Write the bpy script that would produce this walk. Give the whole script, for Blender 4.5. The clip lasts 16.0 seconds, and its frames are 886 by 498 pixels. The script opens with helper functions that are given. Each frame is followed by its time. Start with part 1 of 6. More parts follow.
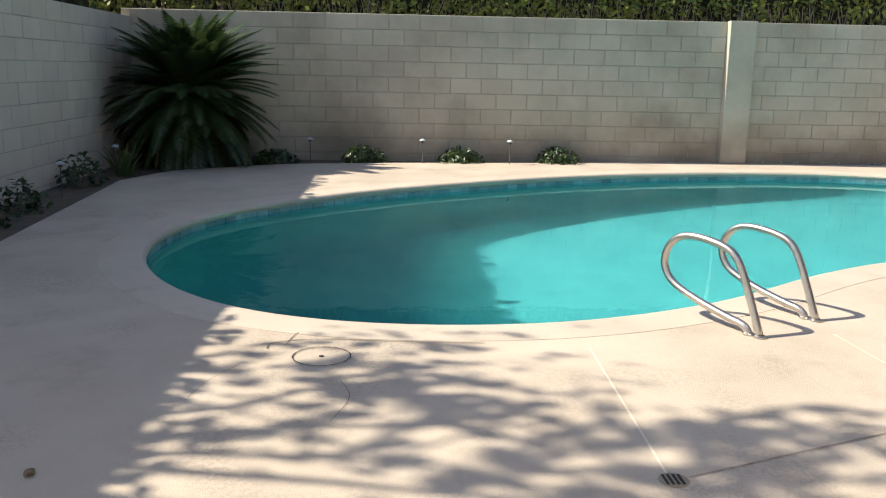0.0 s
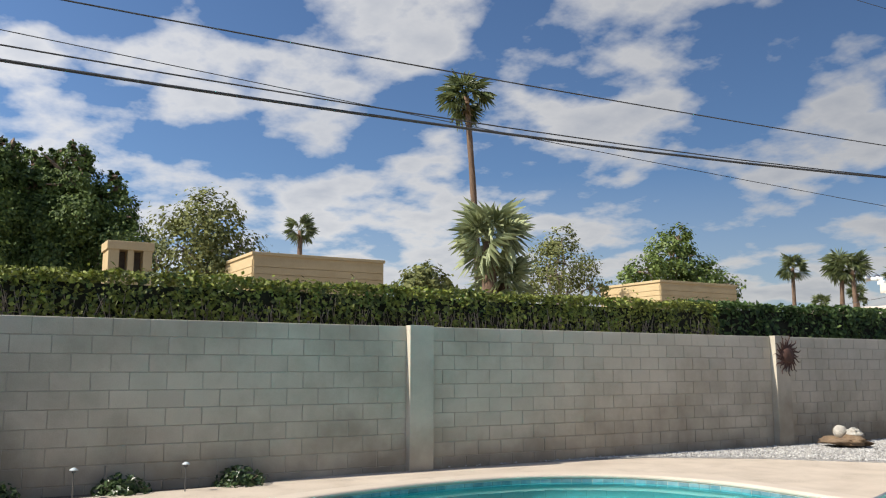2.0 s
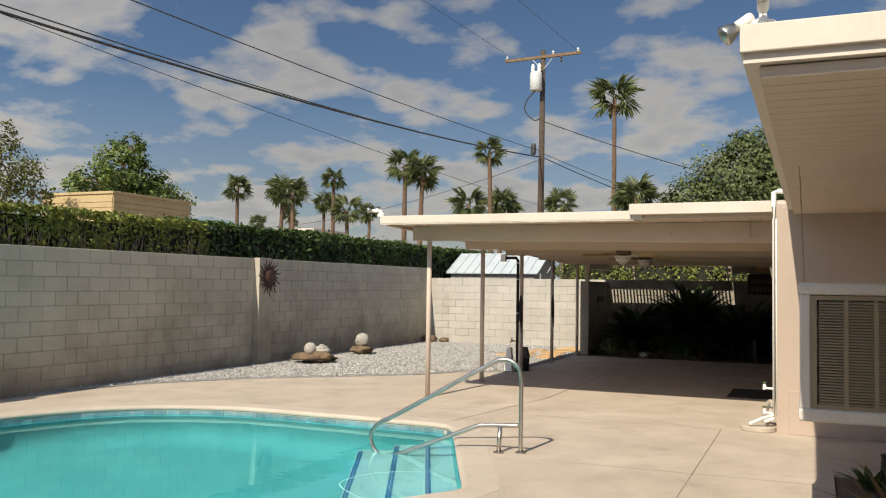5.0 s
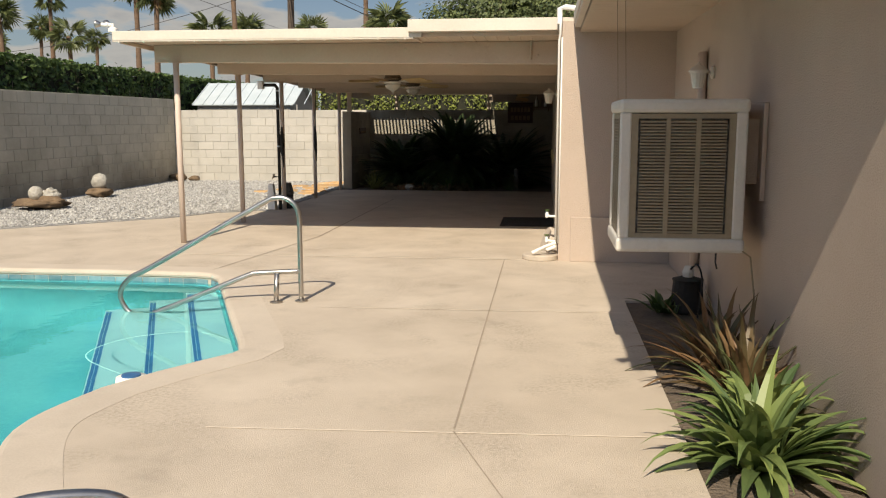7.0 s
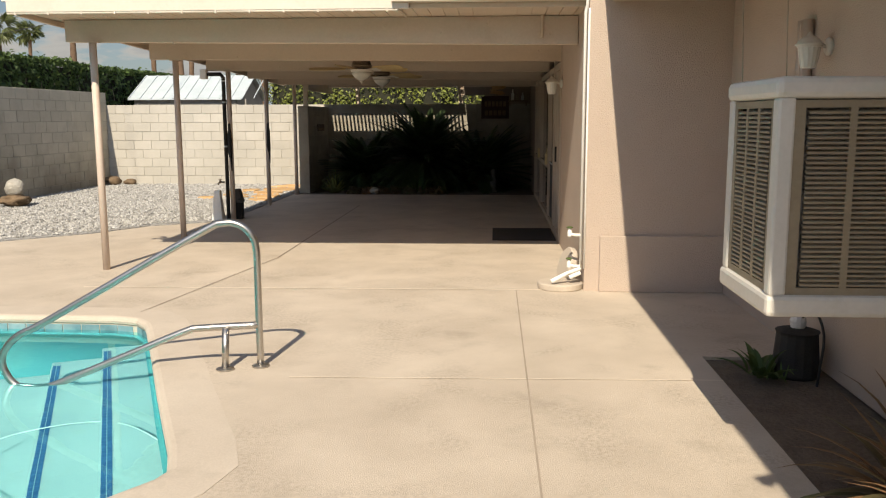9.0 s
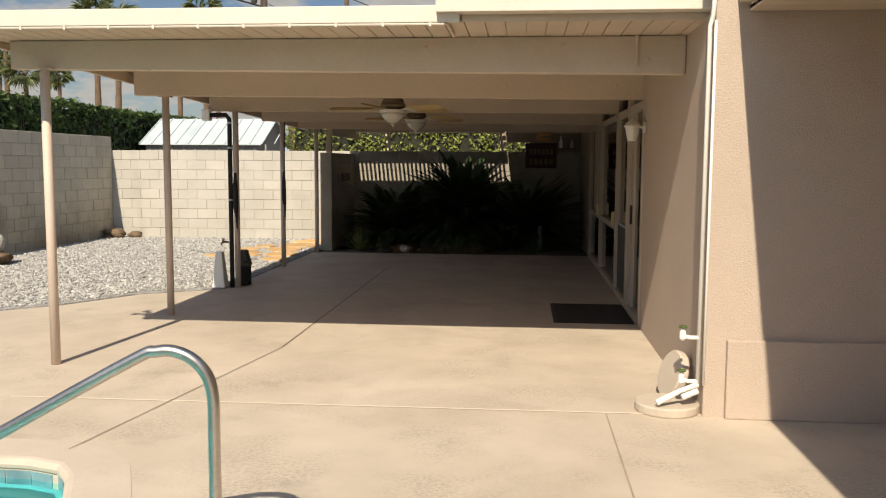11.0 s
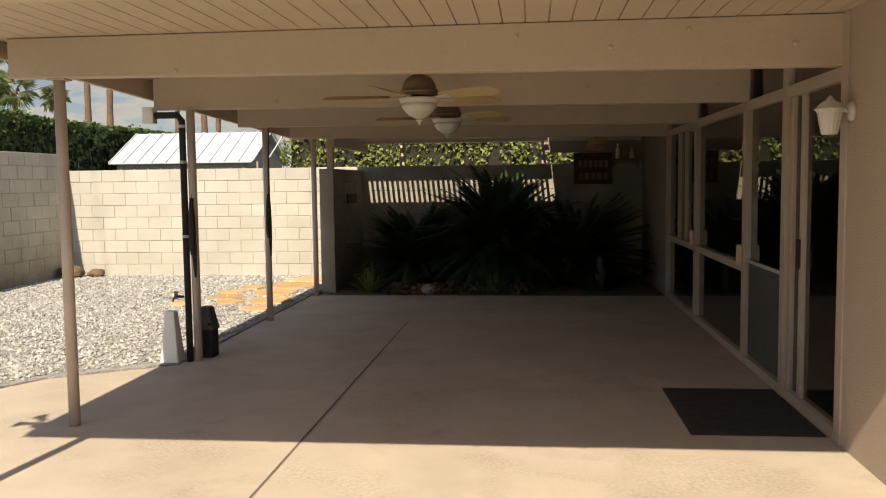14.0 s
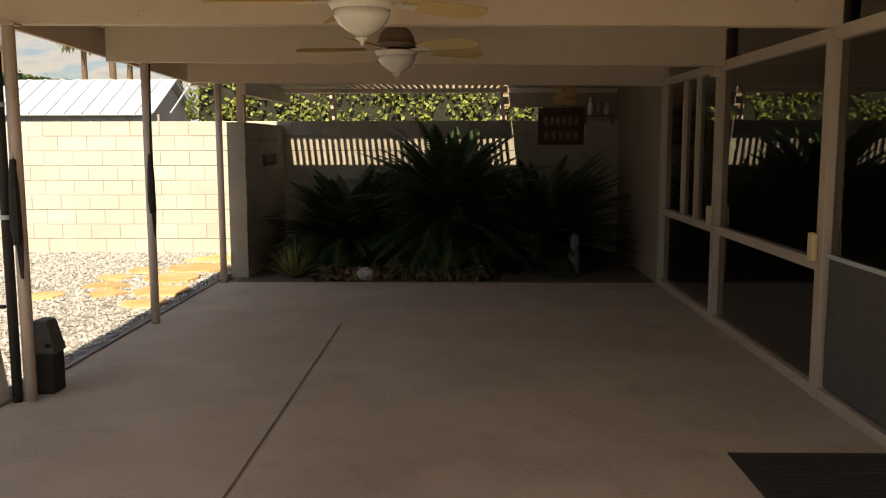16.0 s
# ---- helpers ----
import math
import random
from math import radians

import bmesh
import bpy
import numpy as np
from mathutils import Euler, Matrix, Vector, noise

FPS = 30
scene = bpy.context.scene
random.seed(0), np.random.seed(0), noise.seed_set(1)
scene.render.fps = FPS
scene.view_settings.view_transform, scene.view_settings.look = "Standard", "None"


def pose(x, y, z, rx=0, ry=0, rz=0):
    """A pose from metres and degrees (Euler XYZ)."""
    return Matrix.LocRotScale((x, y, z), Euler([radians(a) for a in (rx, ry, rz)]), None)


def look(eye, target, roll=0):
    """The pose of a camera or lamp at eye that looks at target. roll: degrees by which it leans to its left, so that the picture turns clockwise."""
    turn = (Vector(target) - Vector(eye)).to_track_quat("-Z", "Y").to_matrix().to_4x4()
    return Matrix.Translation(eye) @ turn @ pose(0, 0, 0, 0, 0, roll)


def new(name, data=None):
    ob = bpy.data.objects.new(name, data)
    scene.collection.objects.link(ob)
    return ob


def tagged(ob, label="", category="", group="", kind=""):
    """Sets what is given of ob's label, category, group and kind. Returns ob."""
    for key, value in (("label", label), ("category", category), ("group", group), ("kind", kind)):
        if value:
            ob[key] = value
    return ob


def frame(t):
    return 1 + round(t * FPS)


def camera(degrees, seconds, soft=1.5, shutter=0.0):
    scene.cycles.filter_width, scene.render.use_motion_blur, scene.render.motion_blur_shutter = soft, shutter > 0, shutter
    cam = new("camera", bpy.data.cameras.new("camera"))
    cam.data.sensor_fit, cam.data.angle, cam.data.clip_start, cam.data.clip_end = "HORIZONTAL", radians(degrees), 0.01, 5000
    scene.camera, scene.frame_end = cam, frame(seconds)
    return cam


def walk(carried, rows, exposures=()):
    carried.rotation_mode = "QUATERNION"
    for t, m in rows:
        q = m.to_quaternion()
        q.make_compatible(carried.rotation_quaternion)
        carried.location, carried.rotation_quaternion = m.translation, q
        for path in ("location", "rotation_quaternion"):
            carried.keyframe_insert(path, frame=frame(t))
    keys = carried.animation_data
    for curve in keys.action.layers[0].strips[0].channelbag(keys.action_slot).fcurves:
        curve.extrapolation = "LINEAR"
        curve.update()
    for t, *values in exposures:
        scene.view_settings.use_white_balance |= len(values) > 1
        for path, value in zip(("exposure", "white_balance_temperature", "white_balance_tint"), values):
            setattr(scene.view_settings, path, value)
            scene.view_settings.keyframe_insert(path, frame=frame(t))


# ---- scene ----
cam = camera(54.7, 16.0, 1.15)
PATH = [
    (0, (7.93, -10.398, 1.324), (5.976, -10.267, 0.915), 1.1),
    (0.5, (7.536, -10.696, 1.323), (5.646, -10.217, 0.877), 1.9),
    (0.7, (7.409, -10.809, 1.32), (5.562, -10.171, 0.894), 2.2),
    (1, (7.183, -10.907, 1.351), (5.421, -10.039, 0.971), 1.6),
    (1.5, (6.717, -11.005, 1.405), (5.026, -9.946, 1.263), 0.7),
    (2, (6.407, -11.233, 1.505), (4.688, -10.248, 1.778), 0.1),
    (2.5, (6.06, -11.425, 1.567), (4.3, -10.567, 1.973), -1.1),
    (3, (5.677, -11.549, 1.57), (3.789, -11.01, 1.954), -2.1),
    (3.3, (5.487, -11.569, 1.563), (3.565, -11.152, 1.925), -1.8),
    (3.5, (5.36, -11.582, 1.559), (3.453, -11.089, 1.902), -1.2),
    (4, (5.19, -11.495, 1.575), (3.576, -10.353, 1.873), -0.6),
    (4.2, (5.151, -11.461, 1.613), (3.764, -10.048, 1.899), -0.7),
    (4.5, (5.138, -11.442, 1.634), (4.079, -9.768, 1.908), -0.5),
    (4.7, (5.145, -11.440, 1.637), (4.231, -9.676, 1.863), 0.3),
    (5, (5.156, -11.437, 1.64), (4.363, -9.602, 1.723), 0.8),
    (5.2, (5.148, -11.435, 1.59), (4.404, -9.58, 1.525), 1.3),
    (7.3, (4.495, -10.179, 1.541), (4.288, -8.213, 1.241), -0.1),
    (7.5, (4.426, -9.975, 1.525), (4.212, -8.01, 1.222), 0.3),
    (8, (4.25, -9.477, 1.545), (4.058, -7.509, 1.244), 0.7),
    (8.2, (4.169, -9.285, 1.536), (4.031, -7.313, 1.229), 0.5),
    (10.3, (3.863, -7.011, 1.554), (3.728, -5.035, 1.28), -1.0),
    (10.5, (3.833, -6.801, 1.573), (3.669, -4.825, 1.313), -0.9),
    (11, (3.621, -6.286, 1.579), (3.438, -4.304, 1.381), 0.3),
    (11.5, (3.522, -5.795, 1.602), (3.286, -3.811, 1.505), -0.2),
    (12, (3.364, -5.226, 1.601), (3.069, -3.249, 1.543), 0.4),
    (12.5, (3.207, -4.692, 1.602), (2.95, -2.71, 1.513), -0.3),
    (13, (3.12, -4.096, 1.592), (2.815, -2.122, 1.493), -1.3),
    (13.5, (3.004, -3.545, 1.57), (2.733, -1.568, 1.445), 0.0),
    (14, (2.986, -3.023, 1.566), (2.78, -1.039, 1.409), -0.7),
    (14.5, (2.917, -2.422, 1.588), (2.701, -0.441, 1.421), -0.5),
    (15, (2.783, -1.897, 1.587), (2.601, 0.087, 1.419), 0.5),
    (15.5, (2.7, -1.314, 1.568), (2.526, 0.67, 1.389), -1.1),
    (16, (2.623, -0.717, 1.547), (2.581, 1.267, 1.298), -0.1),
]
EXPOSURES = [(0.0, 0.7, 7100, 10), (0.5, 0.36, 7200, 10), (1.0, 0.05, 7000, 10), (1.5, 0.1, 6800, 10), (2.0, 0.4, 6700, 10), (2.5, 0.7, 6700, 10), (3.0, 0.7, 6600, 10), (3.5, 1.05, 6900, 10), (4.0, 0.85, 6700, 10), (4.5, 0.2, 6700, 10), (5.0, 0.08, 7300, 10),
             (7.5, 0.15, 7500, 10), (11.0, 0.25, 7600, 10), (12.0, 0.2, 7900, 10), (14.0, 0.43, 8000, 10), (15.0, 0.48, 8300, 10), (15.5, 0.55, 8600, 11), (16.0, 0.8, 8700, 12)]
walk(cam, [(t, look(eye, target, roll)) for t, eye, target, roll in PATH], EXPOSURES)

# ---- world, sun, exposure ----
SUN_DIR = Vector((0.11, 1.05, -1.0)).normalized()      # the way the light travels
sun_elev = math.asin(-SUN_DIR.z)
sun_az = math.atan2(-SUN_DIR.x, -SUN_DIR.y)            # clockwise from +Y


def build_world():
    w = bpy.data.worlds.new("sky")
    scene.world = w
    w.use_nodes = True
    nt = w.node_tree
    N, L = nt.nodes, nt.links
    N.clear()
    out = N.new("ShaderNodeOutputWorld")
    bg = N.new("ShaderNodeBackground")
    bg.inputs["Strength"].default_value = SKY_STRENGTH
    sky = N.new("ShaderNodeTexSky")
    sky.sky_type = "NISHITA"
    sky.sun_disc = False
    sky.sun_elevation = sun_elev
    sky.sun_rotation = sun_az
    sky.air_density, sky.dust_density, sky.ozone_density = 1.0, 0.7, 1.6
    tc = N.new("ShaderNodeTexCoord")
    # clouds: the view direction is carried to a flat layer high above
    sep = N.new("ShaderNodeSeparateXYZ")
    L.new(tc.outputs["Generated"], sep.inputs[0])
    zz = N.new("ShaderNodeMath"); zz.operation = "ADD"; zz.inputs[1].default_value = 0.24
    L.new(sep.outputs["Z"], zz.inputs[0])
    zm = N.new("ShaderNodeMath"); zm.operation = "MAXIMUM"; zm.inputs[1].default_value = 0.05
    L.new(zz.outputs[0], zm.inputs[0])
    dx = N.new("ShaderNodeMath"); dx.operation = "DIVIDE"
    dy = N.new("ShaderNodeMath"); dy.operation = "DIVIDE"
    L.new(sep.outputs["X"], dx.inputs[0]); L.new(zm.outputs[0], dx.inputs[1])
    L.new(sep.outputs["Y"], dy.inputs[0]); L.new(zm.outputs[0], dy.inputs[1])
    comb = N.new("ShaderNodeCombineXYZ")
    L.new(dx.outputs[0], comb.inputs[0]); L.new(dy.outputs[0], comb.inputs[1])
    comb.inputs[2].default_value = 5.3
    n1 = N.new("ShaderNodeTexNoise")
    n1.inputs["Scale"].default_value = 4.4
    n1.inputs["Detail"].default_value = 11.0
    n1.inputs["Roughness"].default_value = 0.52
    n1.inputs["Distortion"].default_value = 0.0
    L.new(comb.outputs[0], n1.inputs["Vector"])
    ramp = N.new("ShaderNodeValToRGB")
    ramp.color_ramp.elements[0].position = 0.52
    ramp.color_ramp.elements[0].color = (0, 0, 0, 1)
    ramp.color_ramp.elements[1].position = 0.65
    ramp.color_ramp.elements[1].color = (1, 1, 1, 1)
    L.new(n1.outputs["Fac"], ramp.inputs[0])
    # cloud colour: greyer where the layer is thick
    ramp2 = N.new("ShaderNodeValToRGB")
    ramp2.color_ramp.elements[0].position = 0.5
    ramp2.color_ramp.elements[0].color = (7.0, 7.05, 7.15, 1)
    ramp2.color_ramp.elements[1].position = 0.72
    ramp2.color_ramp.elements[1].color = (4.7, 5.0, 5.6, 1)
    L.new(n1.outputs["Fac"], ramp2.inputs[0])
    # more haze towards the horizon
    hz = N.new("ShaderNodeMapRange")
    hz.inputs["From Min"].default_value = 0.0
    hz.inputs["From Max"].default_value = 0.22
    hz.inputs["To Min"].default_value = 0.42
    hz.inputs["To Max"].default_value = 0.0
    L.new(sep.outputs["Z"], hz.inputs["Value"])
    # the low sky holds more cloud
    low = N.new("ShaderNodeMapRange")
    low.inputs["From Min"].default_value = 0.08
    low.inputs["From Max"].default_value = 0.42
    low.inputs["To Min"].default_value = 0.12
    low.inputs["To Max"].default_value = 0.0
    L.new(sep.outputs["Z"], low.inputs["Value"])
    # broad patches of cloud and of clear sky
    n2 = N.new("ShaderNodeTexNoise")
    n2.inputs["Scale"].default_value = 1.1
    n2.inputs["Detail"].default_value = 2.0
    L.new(comb.outputs[0], n2.inputs["Vector"])
    cov = N.new("ShaderNodeMapRange")
    cov.inputs["From Min"].default_value = 0.3
    cov.inputs["From Max"].default_value = 0.7
    cov.inputs["To Min"].default_value = -0.09
    cov.inputs["To Max"].default_value = 0.06
    L.new(n2.outputs["Fac"], cov.inputs["Value"])
    nc = N.new("ShaderNodeMath"); nc.operation = "ADD"
    L.new(n1.outputs["Fac"], nc.inputs[0]); L.new(cov.outputs[0], nc.inputs[1])
    nb = N.new("ShaderNodeMath"); nb.operation = "ADD"
    L.new(nc.outputs[0], nb.inputs[0]); L.new(low.outputs[0], nb.inputs[1])
    L.new(nb.outputs[0], ramp.inputs[0])
    mx = N.new("ShaderNodeMath"); mx.operation = "MAXIMUM"
    L.new(ramp.outputs["Color"], mx.inputs[0]); L.new(hz.outputs[0], mx.inputs[1])
    mul = N.new("ShaderNodeMath"); mul.operation = "MULTIPLY"; mul.inputs[1].default_value = 0.9
    L.new(mx.outputs[0], mul.inputs[0])
    tint = N.new("ShaderNodeMix"); tint.data_type = "RGBA"; tint.blend_type = "MULTIPLY"
    tint.inputs["Factor"].default_value = 1.0
    tint.inputs["B"].default_value = (0.62, 0.79, 1.01, 1)
    L.new(sky.outputs[0], tint.inputs["A"])
    mix = N.new("ShaderNodeMix"); mix.data_type = "RGBA"
    L.new(mul.outputs[0], mix.inputs["Factor"])
    L.new(tint.outputs["Result"], mix.inputs["A"])
    L.new(ramp2.outputs["Color"], mix.inputs["B"])
    # the whole sky is brighter towards the sun
    glow = N.new("ShaderNodeMapRange")
    glow.inputs["From Min"].default_value = -0.8
    glow.inputs["From Max"].default_value = 0.8
    glow.inputs["To Min"].default_value = 1.75
    glow.inputs["To Max"].default_value = 0.76
    L.new(sep.outputs["Y"], glow.inputs["Value"])
    gs = N.new("ShaderNodeVectorMath"); gs.operation = "SCALE"
    L.new(mix.outputs["Result"], gs.inputs[0]); L.new(glow.outputs[0], gs.inputs["Scale"])
    L.new(gs.outputs[0], bg.inputs["Color"])
    L.new(bg.outputs[0], out.inputs[0])
    sd = bpy.data.lights.new("sun", "SUN")
    sd.energy = SUN_STRENGTH
    sd.angle = radians(0.55)
    sd.color = (1.0, 0.95, 0.86)
    so = new("sun", sd)
    so.matrix_world = Matrix.Translation((0, -20, 30)) @ SUN_DIR.to_track_quat("-Z", "Y").to_matrix().to_4x4()


SKY_STRENGTH = 0.082
SUN_STRENGTH = 5.0
build_world()

# ---- materials ----
def surf(name, c1, c2, rough=0.8, scale=3.0, fine=60.0, bump=0.2, metal=0.0, spread=0.5, rand=0.0, island=0.0, spec=0.5,
         world_pos=True, trans=0.0, foot=None, dirt=None, dirt_scale=1.2, dirt_lo=0.5, dirt_hi=0.7, bump_dist=0.01, grit=None):
    """Two colours mixed by broad and fine noise, fine relief, optional stains and variation from piece to piece."""
    m = bpy.data.materials.new(name)
    m.use_nodes = True
    nt = m.node_tree
    N, L = nt.nodes, nt.links
    b = N["Principled BSDF"]
    b.inputs["Roughness"].default_value = rough
    b.inputs["Metallic"].default_value = metal
    b.inputs["Specular IOR Level"].default_value = spec
    if world_pos:
        src = N.new("ShaderNodeNewGeometry").outputs["Position"]
    else:
        src = N.new("ShaderNodeTexCoord").outputs["Object"]
    a = N.new("ShaderNodeTexNoise"); a.inputs["Scale"].default_value = scale; a.inputs["Detail"].default_value = 7; a.inputs["Roughness"].default_value = 0.62
    f = N.new("ShaderNodeTexNoise"); f.inputs["Scale"].default_value = fine; f.inputs["Detail"].default_value = 4
    L.new(src, a.inputs["Vector"]); L.new(src, f.inputs["Vector"])
    s = N.new("ShaderNodeMix"); s.data_type = "FLOAT"; s.inputs["Factor"].default_value = 0.35
    L.new(a.outputs["Fac"], s.inputs["A"]); L.new(f.outputs["Fac"], s.inputs["B"])
    r = N.new("ShaderNodeMapRange")
    r.inputs["From Min"].default_value = 0.5 - spread * 0.3
    r.inputs["From Max"].default_value = 0.5 + spread * 0.3
    L.new(s.outputs["Result"], r.inputs["Value"])
    mix = N.new("ShaderNodeMix"); mix.data_type = "RGBA"
    mix.inputs["A"].default_value = (*c1, 1); mix.inputs["B"].default_value = (*c2, 1)
    L.new(r.outputs[0], mix.inputs["Factor"])
    col = mix.outputs["Result"]
    if dirt:
        d = N.new("ShaderNodeTexNoise"); d.inputs["Scale"].default_value = dirt_scale; d.inputs["Detail"].default_value = 8
        d.inputs["Roughness"].default_value = 0.62
        L.new(src, d.inputs["Vector"])
        dr = N.new("ShaderNodeMapRange"); dr.inputs["From Min"].default_value = dirt_lo; dr.inputs["From Max"].default_value = dirt_hi
        dr.inputs["To Max"].default_value = 0.8
        L.new(d.outputs["Fac"], dr.inputs["Value"])
        dm = N.new("ShaderNodeMix"); dm.data_type = "RGBA"; dm.inputs["B"].default_value = (*dirt, 1)
        L.new(dr.outputs[0], dm.inputs["Factor"]); L.new(col, dm.inputs["A"])
        col = dm.outputs["Result"]
    if grit:
        # scuffs: fine ragged specks gathered in drifting patches
        ga = N.new("ShaderNodeTexNoise"); ga.inputs["Scale"].default_value = 42.0; ga.inputs["Detail"].default_value = 6; ga.inputs["Roughness"].default_value = 0.7
        gp = N.new("ShaderNodeTexNoise"); gp.inputs["Scale"].default_value = 1.7; gp.inputs["Detail"].default_value = 5; gp.inputs["Distortion"].default_value = 0.6
        L.new(src, ga.inputs["Vector"]); L.new(src, gp.inputs["Vector"])
        gr = N.new("ShaderNodeMapRange"); gr.inputs["From Min"].default_value = 0.46; gr.inputs["From Max"].default_value = 0.66
        L.new(gp.outputs["Fac"], gr.inputs["Value"])
        gm = N.new("ShaderNodeMapRange"); gm.inputs["From Min"].default_value = 0.42; gm.inputs["From Max"].default_value = 0.62
        gm.inputs["To Max"].default_value = 0.6
        L.new(ga.outputs["Fac"], gm.inputs["Value"])
        gk = N.new("ShaderNodeMath"); gk.operation = "MULTIPLY"
        L.new(gr.outputs[0], gk.inputs[0]); L.new(gm.outputs[0], gk.inputs[1])
        gx = N.new("ShaderNodeMix"); gx.data_type = "RGBA"; gx.inputs["B"].default_value = (*grit, 1)
        L.new(gk.outputs[0], gx.inputs["Factor"]); L.new(col, gx.inputs["A"])
        col = gx.outputs["Result"]
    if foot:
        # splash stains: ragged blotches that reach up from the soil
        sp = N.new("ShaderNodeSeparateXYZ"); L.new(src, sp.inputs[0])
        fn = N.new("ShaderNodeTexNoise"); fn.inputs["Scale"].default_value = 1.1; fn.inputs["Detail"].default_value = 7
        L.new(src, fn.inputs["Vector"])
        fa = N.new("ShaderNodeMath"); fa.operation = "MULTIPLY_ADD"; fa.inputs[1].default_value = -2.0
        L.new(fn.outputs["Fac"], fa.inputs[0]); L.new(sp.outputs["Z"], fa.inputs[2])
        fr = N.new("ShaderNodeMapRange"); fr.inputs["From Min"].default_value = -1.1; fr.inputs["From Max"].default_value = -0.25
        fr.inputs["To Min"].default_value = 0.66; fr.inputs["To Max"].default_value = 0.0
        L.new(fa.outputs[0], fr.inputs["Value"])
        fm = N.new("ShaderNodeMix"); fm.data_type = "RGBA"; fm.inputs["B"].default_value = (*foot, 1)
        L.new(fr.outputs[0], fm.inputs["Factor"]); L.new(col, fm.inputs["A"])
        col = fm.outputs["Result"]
    if rand or island:
        src2 = N.new("ShaderNodeObjectInfo").outputs["Random"] if rand else N.new("ShaderNodeNewGeometry").outputs["Random Per Island"]
        k = rand or island
        mr = N.new("ShaderNodeMapRange"); mr.inputs["To Min"].default_value = 1 - k; mr.inputs["To Max"].default_value = 1 + k
        L.new(src2, mr.inputs["Value"])
        vm = N.new("ShaderNodeVectorMath"); vm.operation = "SCALE"
        L.new(col, vm.inputs[0]); L.new(mr.outputs[0], vm.inputs["Scale"])
        col = vm.outputs["Vector"]
    L.new(col, b.inputs["Base Color"])
    if trans:
        b.inputs["Transmission Weight"].default_value = trans
    if bump:
        bp = N.new("ShaderNodeBump"); bp.inputs["Strength"].default_value = bump; bp.inputs["Distance"].default_value = bump_dist
        L.new(f.outputs["Fac"], bp.inputs["Height"])
        L.new(bp.outputs[0], b.inputs["Normal"])
    return m


def leafy(name, c1, c2, gloss=0.5, per_object=False):
    """Leaves: each its own shade, a little light passes through."""
    m = bpy.data.materials.new(name)
    m.use_nodes = True
    nt = m.node_tree
    N, L = nt.nodes, nt.links
    b = N["Principled BSDF"]
    b.inputs["Roughness"].default_value = gloss
    g = N.new("ShaderNodeNewGeometry")
    n = N.new("ShaderNodeTexNoise"); n.inputs["Scale"].default_value = 0.9
    L.new(g.outputs["Position"], n.inputs["Vector"])
    s = N.new("ShaderNodeMix"); s.data_type = "FLOAT"; s.inputs["Factor"].default_value = 0.55
    L.new(n.outputs["Fac"], s.inputs["A"])
    L.new(N.new("ShaderNodeObjectInfo").outputs["Random"] if per_object else g.outputs["Random Per Island"], s.inputs["B"])
    r = N.new("ShaderNodeMapRange"); r.inputs["From Min"].default_value = 0.2; r.inputs["From Max"].default_value = 0.8
    L.new(s.outputs["Result"], r.inputs["Value"])
    mix = N.new("ShaderNodeMix"); mix.data_type = "RGBA"
    mix.inputs["A"].default_value = (*c1, 1); mix.inputs["B"].default_value = (*c2, 1)
    L.new(r.outputs[0], mix.inputs["Factor"])
    L.new(mix.outputs["Result"], b.inputs["Base Color"])
    t = N.new("ShaderNodeBsdfTranslucent")
    L.new(mix.outputs["Result"], t.inputs["Color"])
    ms = N.new("ShaderNodeMixShader"); ms.inputs[0].default_value = 0.25
    L.new(b.outputs[0], ms.inputs[1]); L.new(t.outputs[0], ms.inputs[2])
    L.new(ms.outputs[0], N["Material Output"].inputs["Surface"])
    return m


def water_mat():
    m = bpy.data.materials.new("pool_water")
    m.use_nodes = True
    nt = m.node_tree
    N, L = nt.nodes, nt.links
    N.remove(N["Principled BSDF"])
    g = N.new("ShaderNodeBsdfGlass"); g.inputs["IOR"].default_value = 1.33; g.inputs["Roughness"].default_value = 0.0
    g.inputs["Color"].default_value = (0.47, 0.88, 0.915, 1)
    t = N.new("ShaderNodeBsdfTransparent"); t.inputs["Color"].default_value = (0.47, 0.88, 0.915, 1)
    pos = N.new("ShaderNodeNewGeometry")
    n = N.new("ShaderNodeTexNoise"); n.inputs["Scale"].default_value = 2.2; n.inputs["Detail"].default_value = 3
    L.new(pos.outputs["Position"], n.inputs["Vector"])
    bp = N.new("ShaderNodeBump"); bp.inputs["Strength"].default_value = 0.06; bp.inputs["Distance"].default_value = 0.04
    L.new(n.outputs["Fac"], bp.inputs["Height"])
    L.new(bp.outputs[0], g.inputs["Normal"])
    L.new(g.outputs[0], N["Material Output"].inputs["Surface"])
    return m


def glass_mat(name, tint, rough=0.0):
    m = bpy.data.materials.new(name)
    m.use_nodes = True
    b = m.node_tree.nodes["Principled BSDF"]
    b.inputs["Base Color"].default_value = (*tint, 1)
    b.inputs["Roughness"].default_value = rough
    b.inputs["Transmission Weight"].default_value = 1.0
    b.inputs["IOR"].default_value = 1.45
    return m


